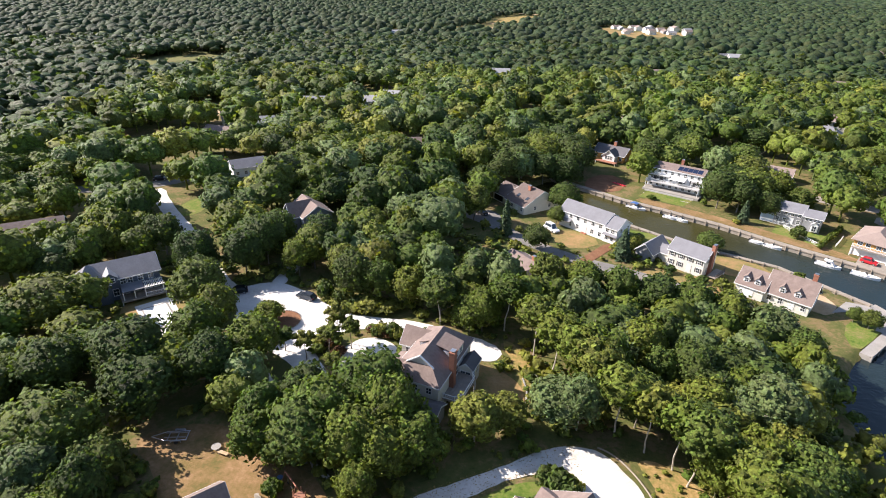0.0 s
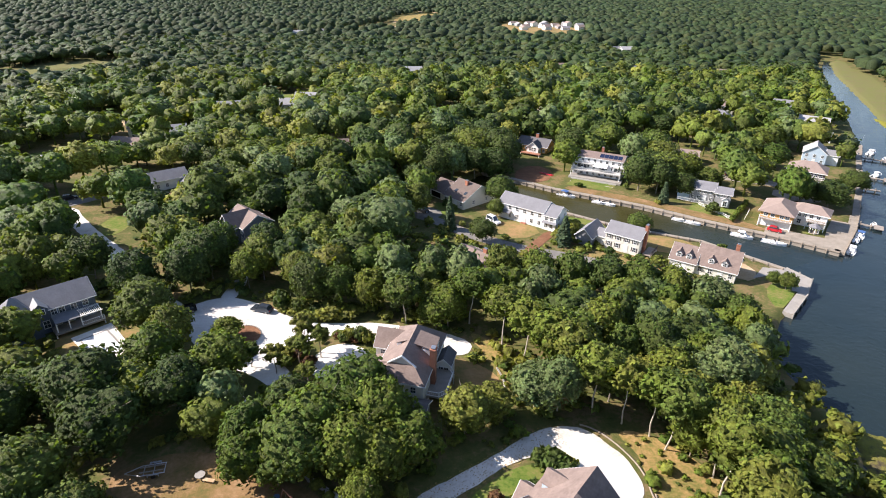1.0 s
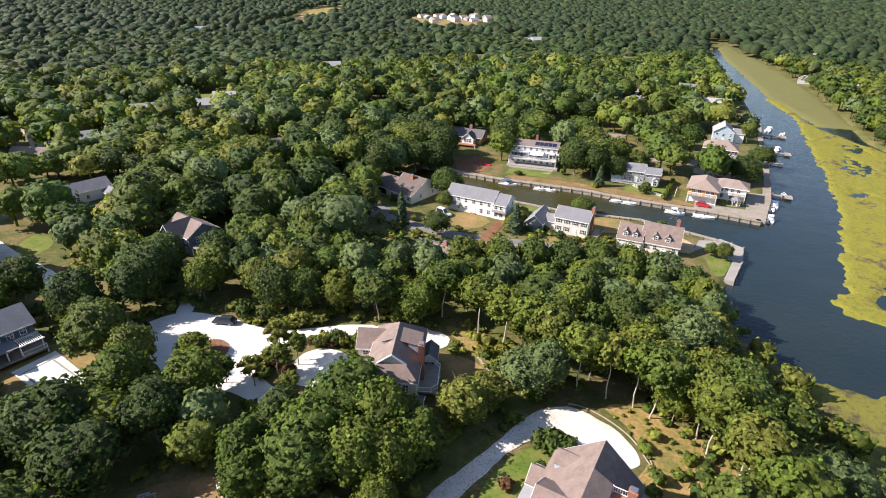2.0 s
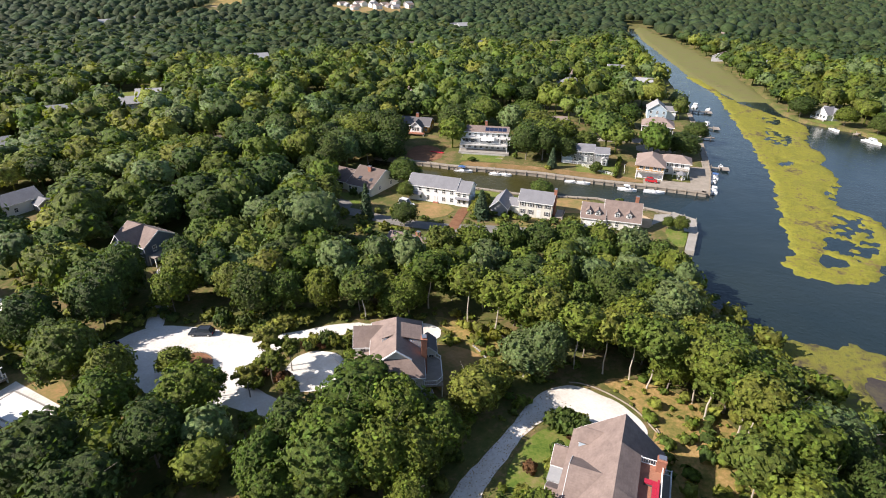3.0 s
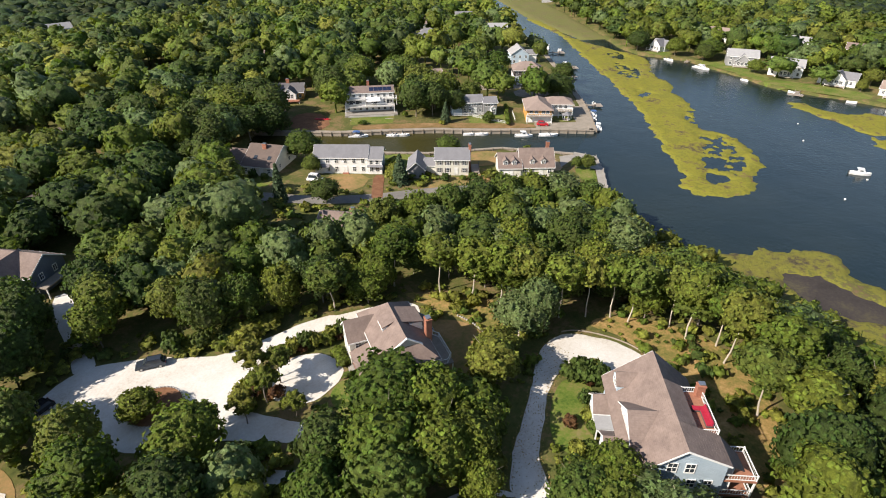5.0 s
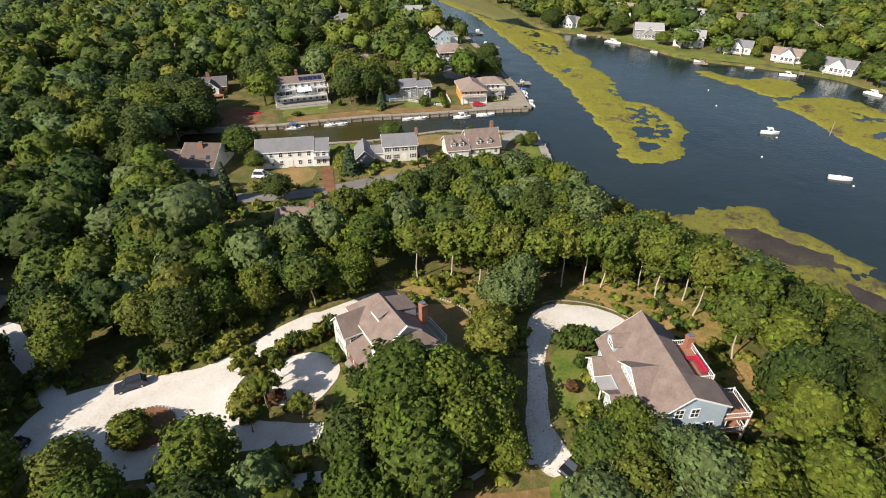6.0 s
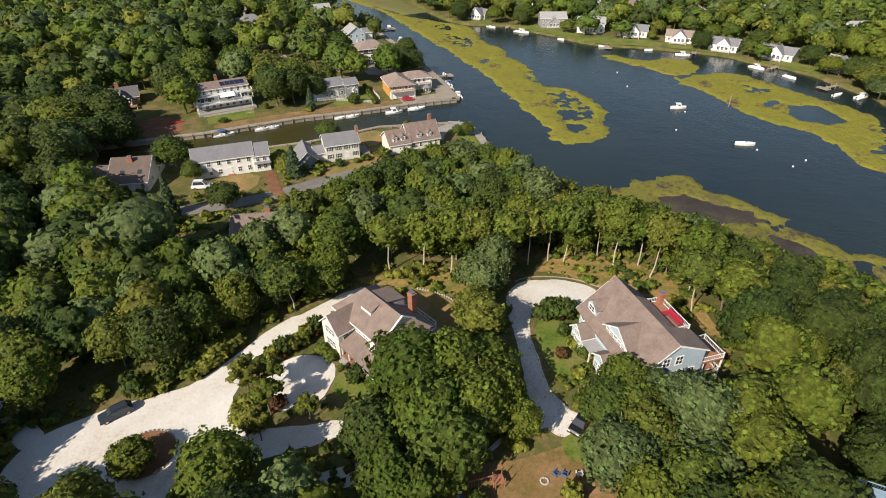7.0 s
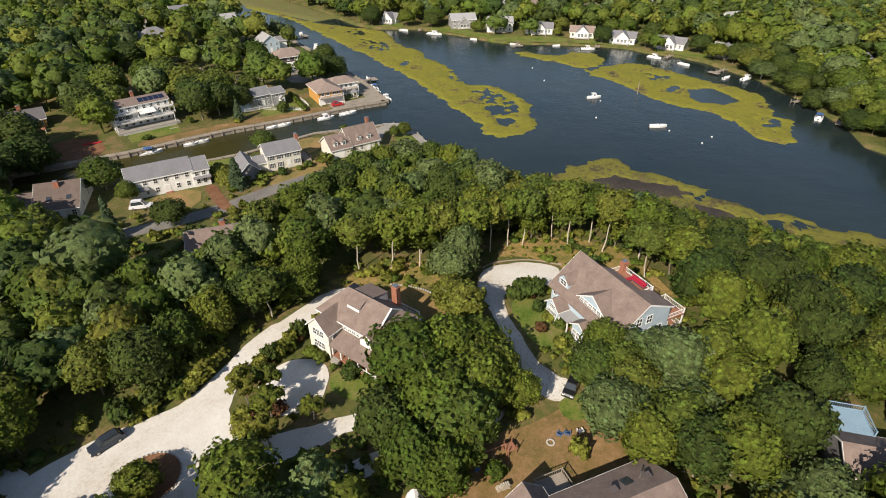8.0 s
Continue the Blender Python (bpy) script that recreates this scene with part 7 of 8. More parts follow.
KINDS = {
    "oak": [tree_kind("oak_tree", 11 + i, 12, 4.4, 0.14, "bark", "leaf", 940, 0.43, "broad green oak with a dense rounded crown", 44 + 6 * i) for i in range(5)],
    "dark": [tree_kind("oak_tree", 31 + i, 12, 4.5, 0.12, "bark", "leaf_dark", 940, 0.43, "dark green oak with a heavy crown", 50 + 10 * i) for i in range(3)],
    "pale": [tree_kind("oak_tree", 41 + i, 12, 4.0, 0.2, "pale_bark", "leaf_pale", 900, 0.42, "grey-green oak with silvery glinting leaves", 54, limbs=9) for i in range(2)],
    "gold": [tree_kind("oak_tree", 51, 12, 4.0, 0.18, "pale_bark", "leaf_gold", 860, 0.43, "yellowish green oak with a loose crown", 48)],
    "tall": [tree_kind("oak_tree", 61 + i, 13, 3.3, 0.52, "pale_bark", "leaf", 640, 0.43, "slender oak with a long pale bare trunk", 30, lean=(0.9, -1.1, 0.3)[i], limbs=4) for i in range(3)],
    "pine": [tree_kind("pine_tree", 71 + i, 11, 3.0, 0.5, "bark", "leaf", 330, 0.42, "open pitch pine with tufted boughs", 16, limbs=7, level=4) for i in range(2)],
}
# spruces: whorls of drooping boughs round a straight stem
def spruce_kind(seed, H, R):
    r = np.random.default_rng(seed)
    t = thing("spruce_tree", pose(0, 0, 0), "tall blue-green spruce with drooping boughs", "tree")
    part("trunk", Geo().tube([(0, 0, -0.5), (0, 0, H * 0.5), (0, 0, H)], [0.28, 0.17, 0.03], 7), M["bark"], t)
    C, N = [], []
    for i in range(26):
        z = H * (0.06 + 0.92 * i / 26)
        reach = R * (1 - z / H) ** 0.85
        for j in range(9):
            a, n = r.uniform(0, 6.28), 7
            s = np.sqrt(r.uniform(0.05, 1.0, n))[:, None]
            p = np.concatenate([np.cos(a + r.normal(0, 0.09, (n, 1))) * reach * s, np.sin(a + r.normal(0, 0.09, (n, 1))) * reach * s, z - 0.28 * reach * s + r.normal(0, 0.1, (n, 1))], 1)
            C.append(p)
            N.append(np.tile((math.cos(a) * 0.6, math.sin(a) * 0.6, 0.8), (n, 1)))
    C, N = np.concatenate(C), np.concatenate(N)
    v, sprays = leaf_cards(C, N, 0.5, r)
    cone = Geo().tube([(0, 0, H * 0.06), (0, 0, H * 0.97)], [R * 0.72, 0.05], 10)
    tri = np.array([[f[0], f[1], f[2]] for f in cone.f[:-2]] + [[f[0], f[2], f[3]] for f in cone.f[:-2]]) + len(v)
    part("crown", bulk("crown", np.concatenate([v, np.array(cone.v)]), np.concatenate([sprays, tri])), None, t).data.materials.append(M["needle"])
    return t


KINDS["spruce"] = [spruce_kind(81, 12, 3.1), spruce_kind(82, 11, 2.2)]


def shrub_kind(seed, leaf, label, name="shrub"):
    t = thing(name, pose(0, 0, 0), label, "shrub")
    part("stems", Geo().tube([(0, 0, -0.3), (0.1, 0, 0.6)], [0.08, 0.04], 5).tube([(0.05, 0, -0.3), (-0.2, 0.2, 0.7)], [0.06, 0.03], 5), M["bark"], t)
    v, f3, f4 = crown(seed, 1.0, 0.62, 0.62, 18, 150, 0.24, 3, -0.3)
    part("crown", bulk("crown", v, f3, f4), None, t).data.materials.append(M[leaf])
    return t


KINDS["shrub"] = [shrub_kind(91, "leaf_dark", "rounded dark green shrub in the garden"), shrub_kind(92, "leaf", "rounded green shrub in the garden")]
KINDS["shrub_red"] = [shrub_kind(93, "leaf_red", "copper-red shrub in the garden")]
KINDS["shrub_gold"] = [shrub_kind(94, "leaf_gold", "yellow-green shrub in the garden")]
KINDS["bush"] = [shrub_kind(95, "leaf", "low green bush beside the lawn", "bush"), shrub_kind(96, "leaf_gold", "low yellow-green bush beside the lawn", "bush")]
BUILT_AT = {"oak": (12, 4.4), "dark": (12, 4.5), "pale": (12, 4.0), "gold": (12, 4.0), "tall": (13, 3.3), "pine": (11, 3.0), "spruce": (12, 3.1), "shrub": (1.25, 1.15), "shrub_red": (1.25, 1.15), "shrub_gold": (1.25, 1.15), "bush": (1.25, 1.15)}
USED, TAKEN = {}, []
trnd = random.Random(21)


def plant(kind, x, y, H=12.0, R=4.2, group="", turn=None):
    """A tree of the kind at a place, H metres high with a crown R metres wide each way."""
    h0, r0 = BUILT_AT[kind]
    forms = KINDS[kind]
    src = forms[trnd.randrange(len(forms))]
    m = pose(x, y, at_ground(x, y) - 0.05, 0, 0, trnd.uniform(0, 360) if turn is None else turn) @ Matrix.Diagonal((R / r0, R / r0, H / h0, 1))
    if id(src) in USED:
        ob = copy_thing(src, m)
    else:
        USED[id(src)], ob = True, src
        src.matrix_basis = m
    if group:
        ob["group"] = group
    TAKEN.append((x, y, R))
    return ob


# trees that stand out, place by place: kind, x, y, height, crown radius
for row in (("oak", -27.5, 67.5, 11.5, 4.2), ("oak", -18, 66.5, 13, 5.6), ("oak", -11.5, 73, 12.5, 5.0), ("oak", -4.5, 63.5, 8.8, 3.9), ("dark", -49.5, 124, 13, 5), ("dark", -46, 131, 13, 4.6), ("oak", -45, 140, 12, 4.4), ("oak", -33.2, 128.5, 12, 4.6), ("dark", -32.6, 137, 12, 4.4), ("dark", -55.5, 113.5, 11, 4.2), ("oak", -36.3, 124.8, 10.5, 3.8), ("dark", -60.5, 122, 12, 4.6), ("dark", -74, 134, 12, 5), ("oak", -24, 121, 11, 4.0), ("dark", -21, 114.2, 11.5, 4.2), ("oak", -14.5, 112.5, 11, 4.2), ("oak", -7.5, 110.5, 11, 4), ("dark", -22.5, 73, 10, 3.8), ("oak", -8, 68, 13, 5.0), ("oak", -13.2, 61.6, 12, 4.8), ("oak", -8.9, 60.6, 10, 4.3), ("oak", -20.5, 63, 11, 4.4), ("gold", 5.5, 68.5, 9.5, 4.2), ("gold", 10.5, 71.5, 9, 3.6),
            ("oak", -48, 91.5, 12, 5.2), ("dark", -41.5, 80, 12, 5.2), ("dark", -55, 80.5, 13, 5.8), ("oak", -54, 107, 12.5, 5.4), ("dark", -67, 77, 12.5, 5.6), ("oak", -81, 97, 12, 5.4), ("oak", -58, 62, 12, 5.2), ("oak", -47, 99, 12, 4.4), ("oak", -36, 88, 10, 4.0), ("dark", -50, 73, 12, 5.4)):
    plant(*row, group="oaks round the drives")
for row in (("pine", -21.2, 96.2, 9.5, 2.7), ("pine", -18.4, 93.8, 9, 2.5), ("pine", -22.2, 91.6, 7.5, 2.6), ("pine", -26.6, 89.8, 8, 2.6), ("pine", -20.6, 85.6, 7.5, 2.3), ("pine", -31.5, 92.5, 8.5, 2.6), ("oak", -37.7, 103.0, 5.6, 3.4)):
    plant(*row, group="small trees round the turning circle")
# Two oaks west of the sun-deck house are unseen, added to shade its roof.
for row in (("oak", 0.5, 43.5, 8.5, 3.8), ("oak", -3.5, 41, 9, 4.2), ("pale", -0.5, 37.5, 9, 4.2), ("pale", 1.8, 33.2, 9, 4.2), ("pale", -2.5, 33, 12, 4.8), ("oak", -0.5, 28, 13, 5.4), ("oak", -5.7, 25.5, 13, 5.6), ("dark", -11.5, 20.5, 13.5, 5.4), ("oak", 6, 20, 13.5, 5.6), ("oak", 16, 24, 13, 5.4), ("dark", 23, 26, 12, 4.8), ("oak", -7, 39.5, 10, 4.4), ("pale", -11.6, 38, 9.5, 4.2), ("oak", -13.5, 33, 11, 4.8), ("dark", -17.5, 31, 11, 4.4), ("oak", -4.6, 45, 7.5, 3.2), ("pale", -9, 31.5, 12, 4.8), ("oak", -16, 26, 13, 5.2), ("oak", -28, 63.5, 11, 4.4), ("pale", -12.8, 42.3, 9, 4.0), ("oak", -17, 37.5, 10, 4.2), ("oak", -23.5, 62, 9.5, 3.6), ("oak", -20.5, 8.5, 13.5, 5.0), ("dark", -19.5, 1.0, 13, 5.0), ("oak", -11.6, 55.4, 7.5, 2.9)):
    plant(*row, group="oaks behind the blue house")
for row in (("tall", 33.4, 68.2, 14, 3.8), ("tall", 36.8, 64.8, 13, 3.6), ("tall", 38, 61.6, 14.5, 4.0), ("oak", 41.5, 60, 12.5, 4.2), ("tall", 42.6, 55.4, 13.5, 3.8), ("tall", 41.2, 51.6, 14.5, 3.8), ("oak", 46, 51.5, 13, 4.4), ("tall", 43.6, 46.8, 13, 3.8), ("tall", 39.6, 43.8, 14, 3.6), ("oak", 43.5, 41, 12.5, 4.4), ("tall", 37.8, 36.2, 13.5, 4.0), ("tall", 30.6, 35.2, 12, 3.6), ("tall", 28.5, 28, 13, 4.2), ("oak", 34, 30, 12.5, 4.4), ("tall", 29.4, 71.6, 13.5, 3.8), ("oak", 33.6, 74, 12.5, 4.2), ("tall", 27.2, 77.6, 13.5, 3.6), ("tall", 23.6, 81.8, 13.5, 3.8), ("oak", 29, 83, 13, 4.4), ("tall", 21.4, 87.5, 13, 3.8), ("tall", 18.8, 93.8, 13, 3.8), ("tall", 13.5, 102, 13, 4.0)):
    plant(*row, group="tall oaks at the edge of the clearing")
for row in (("oak", 25, 119, 12, 4.6), ("oak", 33, 115.5, 12, 4.6), ("oak", 41, 112.5, 12.5, 4.6), ("dark", 48.5, 110, 12, 4.6), ("oak", 56, 108, 12, 4.6), ("oak", 63, 104.5, 11.5, 4.6), ("pale", 69, 99, 11, 4.4), ("oak", 72.5, 93, 10, 4.0), ("spruce", 18.5, 155.5, 11.5, 2.5), ("spruce", 50.5, 142.5, 10, 4.0), ("dark", 26.5, 145.5, 7.5, 4.0), ("oak", 40.5, 177.5, 9.5, 5.2), ("dark", 12, 196, 9.5, 5), ("dark", 21, 201, 14.5, 6.4), ("dark", 30, 211, 14, 6), ("oak", 40, 221, 14.5, 6.4), ("dark", 52, 226, 14, 6.2), ("oak", 9.5, 166, 11.5, 5.0), ("oak", 102.6, 228, 14, 6.4), ("oak", 118, 214, 13.5, 6.2), ("oak", 78.5, 150.5, 6.5, 3.6), ("oak", 36, 166, 6, 2.6), ("pine", 92, 128, 5.5, 2.0), ("oak", 96.5, 112, 4.6, 1.9), ("oak", 98.5, 109.5, 4.4, 1.9), ("dark", 101, 181, 13.5, 6.2), ("dark", 95.5, 184.5, 13.5, 5.8), ("oak", 107, 186, 13, 6), ("spruce", 98.5, 171.5, 8.5, 3.0), ("dark", 103, 192, 12.5, 5.4), ("dark", 155, 160, 9, 5.4), ("dark", 149, 166.5, 9.5, 5.0), ("dark", 161, 166.5, 8.5, 4.4), ("oak", 147, 190, 10, 5), ("oak", 121, 180, 10.5, 5.2), ("dark", 108, 177, 10, 4.6), ("oak", 166, 204, 10, 5), ("oak", 177, 229, 10, 5.6), ("oak", 210, 232, 10, 5.4), ("dark", 216, 265, 11, 5.8), ("dark", 140, 251, 12, 6), ("oak", 122, 228, 12, 5.6), ("dark", 104, 238, 13, 6.4), ("dark", 178, 174, 8, 4.6), ("dark", 82, 220, 14, 6), ("dark", 46, 207, 13, 6), ("dark", 52, 216, 13.5, 6), ("dark", 38, 208, 13, 5.6), ("oak", 112, 200, 13, 6), ("oak", 118, 192, 11, 5.2)):
    plant(*row, group="garden trees by the canal")
for i in range(15):
    f_ = i / 14
    plant(("oak", "dark", "oak", "dark", "pale")[i % 5], 226 - 104 * f_ + 3 * math.sin(i * 2.1), -7 - 40 * f_ ** 0.8 + 2 * math.cos(i * 1.7), 8 + 1.5 * math.sin(i), 4.6 + 0.6 * math.cos(i * 3), "trees of the far bank")
for row in (("oak", 267, 162, 9, 5), ("dark", 264, 183, 10, 5.5), ("dark", 266, 146, 8, 4.4), ("oak", 275, 146, 9, 5), ("oak", 259, 117, 6, 3.2), ("oak", 259, 72, 6, 2.6), ("dark", 249, 48, 8, 4.4), ("oak", 270, 71, 9, 4.6), ("oak", 244, 26, 8, 4.2), ("dark", 238, 1, 8.5, 4.6), ("oak", 228, -16, 9, 5), ("dark", 222, -18, 9, 5), ("oak", 213, -22, 9, 5), ("dark", 203, -29, 9.5, 5.4), ("oak", 192, -33, 9.5, 5.4), ("dark", 180, -38, 9, 5), ("oak", 266, 44, 10, 5), ("dark", 260, 22, 10, 5)):
    plant(*row, group="trees of the far bank")
for row in (("shrub", 65.5, 131.2, 1.5, 1.3), ("shrub", 68.2, 129.8, 1.6, 1.6), ("shrub", 61.6, 134.6, 2.2, 1.8), ("shrub", 71.6, 125.6, 2.8, 2.4), ("shrub", 110.5, 160.3, 2.2, 1.7), ("shrub_gold", 96, 170.8, 1.6, 1.5), ("shrub", 22.8, 171.5, 1.5, 0.9), ("shrub", 20.8, 174.2, 2.0, 1.0), ("shrub_gold", 12.6, 158.8, 2.4, 1.3), ("shrub_gold", 16.5, 154.0, 1.6, 1.8), ("shrub", 75, 191.5, 1.4, 1.6), ("shrub", 92, 187, 2.0, 1.3)):
    plant(*row, group="clipped shrubs by the canal")
for row in (("shrub", 17.4, 59.0, 2.2, 1.6), ("shrub_gold", 19.3, 58.4, 2.4, 1.6), ("shrub", 18.2, 56.4, 2.2, 1.7), ("shrub", 16.0, 60.2, 1.8, 1.4), ("shrub_red", 17.0, 57.2, 1.5, 1.2), ("shrub_red", 7.2, 54.3, 1.4, 1.35), ("shrub_gold", 10.3, 53.0, 1.5, 1.2), ("shrub_gold", 11.3, 53.2, 1.3, 0.9), ("shrub", 8.4, 51.0, 1.8, 1.2), ("shrub_gold", 9.2, 49.6, 1.3, 0.9), ("shrub", 13.2, 55.4, 1.2, 0.9), ("shrub", 5.2, 49.6, 1.3, 1.2), ("shrub_gold", 3.4, 50.6, 1.6, 1.2)):
    plant(*row, group="garden shrubs before the blue house")
for i in range(11):
    plant(("shrub_red", "shrub", "shrub_gold")[i % 3], -15 + i * 1.15, 99.6 - i * 0.32 - 0.6 * (i % 2), 1.5 + 0.5 * (i % 3), 1.25, "bed of shrubs along the drive")
for row in (("shrub", -7.6, 92.2, 1.8, 1.5), ("shrub", -8.4, 90, 1.5, 1.3), ("shrub_red", -22.8, 94.4, 1.6, 1.5), ("shrub_red", -20.4, 91.6, 1.8, 1.7), ("shrub", -25.2, 92.4, 1.5, 1.6), ("shrub_gold", -24.4, 95.4, 1.8, 1.8), ("shrub", -10.6, 83.4, 1.6, 1.3), ("shrub", -11, 80.2, 1.5, 1.3), ("shrub_gold", -18.4, 46.3, 2.8, 1.3), ("shrub", -24, 57, 2, 1.6)):
    plant(*row, group="shrubs about the gardens")
for i in range(3, 15):
    plant(("shrub", "shrub_gold", "bush")[i % 3], -31.5 + 1.35 * i, float(np.interp(i, (0, 4, 8, 14), (117.6, 112.4, 108.8, 107.2))) + (i * 7 % 5) * 0.55, 1.4 + 0.35 * (i % 4), 1.5 + 0.3 * (i % 3), "green brush along the drive")
hedge_thing = thing("hedge", pose(0, 0, 0), "tall clipped green hedge between two gardens", "hedge")
hv, ht, hk = [], [], 0
for i in range(14):
    v, f3, f4 = crown(300 + i, 1.0, 1.0, 1.1, 12, 50, 0.4, 2, -0.6)
    hx, hy = 112.6 + i * 1.15, 152.6 + i * 1.05
    hv.append(v + np.array([hx, hy, at_ground(hx, hy)]))
    ht.append(f3 + hk)
    hk += len(v)
part("foliage", bulk("foliage", np.concatenate(hv), np.concatenate(ht)), None, hedge_thing).data.materials.append(M["leaf"])
for i in range(7):
    plant("bush", 50.5 + i * 1.3, 151.5 + i * 1.25 - 5.5, 2.4, 1.5, "row of bushes beside the lawn")

# ---- the woods: every place that is not water, drive, lawn or house ----
def free(x, y, r):
    """Which of the places are far enough from water and from all that is kept clear, for crowns of radius r."""
    ok = signed(WATER, x, y) > 1.2
    for poly, margin in CLEAR:
        near = (x > poly[:, 0].min() - 8) & (x < poly[:, 0].max() + 8) & (y > poly[:, 1].min() - 8) & (y < poly[:, 1].max() + 8) & ok
        if near.any():
            i = np.nonzero(near)[0]
            ok[i] &= signed(poly, x[i], y[i]) > np.minimum(margin, margin * 0.4 + 0.35 * r[i])
    return ok


def seen_from_path(x, y):
    """The side of the land that the flight looks over: all round from north-west by east to south-east."""
    a = np.degrees(np.arctan2(x + 35, y - 12))
    return (a > -62) & (a < 128)


def scatter(x0, x1, y0, y1, gap, jitter=0.42):
    nx, ny = int((x1 - x0) / gap), int((y1 - y0) / gap)
    gx_, gy_ = np.meshgrid(np.arange(nx), np.arange(ny))
    x = x0 + (gx_ + 0.5 * (gy_ % 2) + rng.uniform(-jitter, jitter, gx_.shape)) * gap
    y = y0 + (gy_ + rng.uniform(-jitter, jitter, gx_.shape)) * gap
    return x.ravel(), y.ravel()


# the gardens of the canal row, the shore brush and the peninsula stay open
for outline in ([(2, 128), (8, 121.5), (16, 121), (28, 116), (39, 112), (51, 108.5), (63, 106.5), (72, 105), (80, 97), (92, 99), (108, 113), (106, 120), (60, 167), (33, 203), (20, 196), (15, 182), (7, 164), (6, 142)],
                [(77, 96), (77, 91), (67, 78), (61, 68), (58.5, 60), (56, 48), (53, 35), (48, 18), (42, 3), (34, -15), (26, -45), (46, -30), (60, 5), (66, 32), (70, 50), (79, 62), (83, 76), (86, 88)],
                [(64, 190), (131, 127.5), (153, 147), (140, 163), (122, 178), (95, 198), (72, 206)],
                [(74, 92), (84, 86), (93, 97), (104, 107), (97, 117), (82, 106)],
                [(-70, 108), (-56, 97), (-53, 88), (-62, 87), (-72, 98)], [(-45, 151), (-33, 146), (-32, 138), (-42, 140)], [(-80, 198), (-65, 206), (-60, 192), (-72, 187)]):
    CLEAR.append((arr(outline), 0.5))
xa, ya = scatter(-170, 420, -120, 420, 6.2)
xb, yb = scatter(-170, 420, -120, 420, 8.8, 0.6)
NEAR_WOOD = arr([(-95, 40), (-100, 148), (-20, 150), (5, 132), (75, 106), (80, 60), (62, -30), (-30, -30)])
ia, ib = signed(NEAR_WOOD, xa, ya) < 0, signed(NEAR_WOOD, xb, yb) > 1
x, y = np.concatenate([xa[ia], xb[ib]]), np.concatenate([ya[ia], yb[ib]])
r = np.concatenate([rng.uniform(3.2, 5.0, ia.sum()), rng.uniform(4.4, 7.4, ib.sum())])
ok = free(x, y, r)
x, y, r = x[ok], y[ok], r[ok]
T = np.array(TAKEN)
ok = np.array([np.all(np.hypot(T[:, 0] - a, T[:, 1] - b) > 0.62 * (T[:, 2] + c)) for a, b, c in zip(x, y, r)])
x, y, r = x[ok], y[ok], r[ok]
canal_side = ((signed(arr([(105, 148), (60, 190), (70, 235), (120, 250), (215, 245), (245, 232), (150, 145), (131, 128)]), x, y) < 0) | (signed(arr([(10, 160), (45, 130), (80, 105), (110, 118), (60, 172), (30, 200), (14, 186)]), x, y) < 0))
thin = np.where(canal_side, 0.55, 1.0)
sparse = (signed(arr([(22, 50), (31, 51), (33, 60), (31, 67), (37, 66), (44, 56), (45, 46), (38, 36), (27, 30), (20, 27), (14, 33)]), x, y) < 1)
shore_far = (np.abs(signed(WATER, x, y)) < 30) & (x > 205) & (y < 200) & (y > -10)
thin = np.where(sparse, 0.0, np.where(shore_far, 0.7, thin))
ok = (rng.uniform(0, 1, len(x)) < thin) & ((seen_from_path(x, y)) | (np.hypot(x + 35, y - 25) < 45))
x, y, r = x[ok], y[ok], r[ok]
dist = np.minimum.reduce([np.hypot(x - a, y - b) for a, b in ((0, 10), (-30, 15), (-60, 45), (0, 80), (30, 60), (36, 22))])
order = np.argsort(dist)
x, y, r, dist = x[order], y[order], r[order], dist[order]
H = 7.4 + 0.8 * (r - 3.3) + rng.uniform(0, 4.2, len(x)) + np.where(r > 5.2, rng.uniform(-1.5, 2.5, len(x)), 0) + np.where((y > 140) & (x > -20) & (x < 200), 1.8, 0) + 0.9 * np.exp(-((x - 35) ** 2 + (y - 85) ** 2) / 3000)
NEAR = 175
kinds = rng.choice(["oak", "dark", "pale", "gold", "tall"], len(x), p=[0.56, 0.15, 0.15, 0.06, 0.08])
# In two stretches dark leaves are favoured, painting in the weaker light there.
kinds = np.where(signed(arr([(-45, 125), (10, 120), (28, 150), (12, 180), (40, 225), (110, 245), (110, 300), (-20, 260), (-60, 190)]), x, y) < rng.uniform(-70, 5, len(x)), "dark", kinds)
kinds = np.where((x > -15) & (x < 62) & (y > -60) & (y < 36) & (rng.uniform(0, 1, len(x)) < 0.55), "dark", kinds)
for i in range(min(NEAR, len(x))):
    plant(str(kinds[i]), x[i], y[i], H[i], r[i] * (0.85 if kinds[i] == "tall" else 1.0), "trees of the near woods")


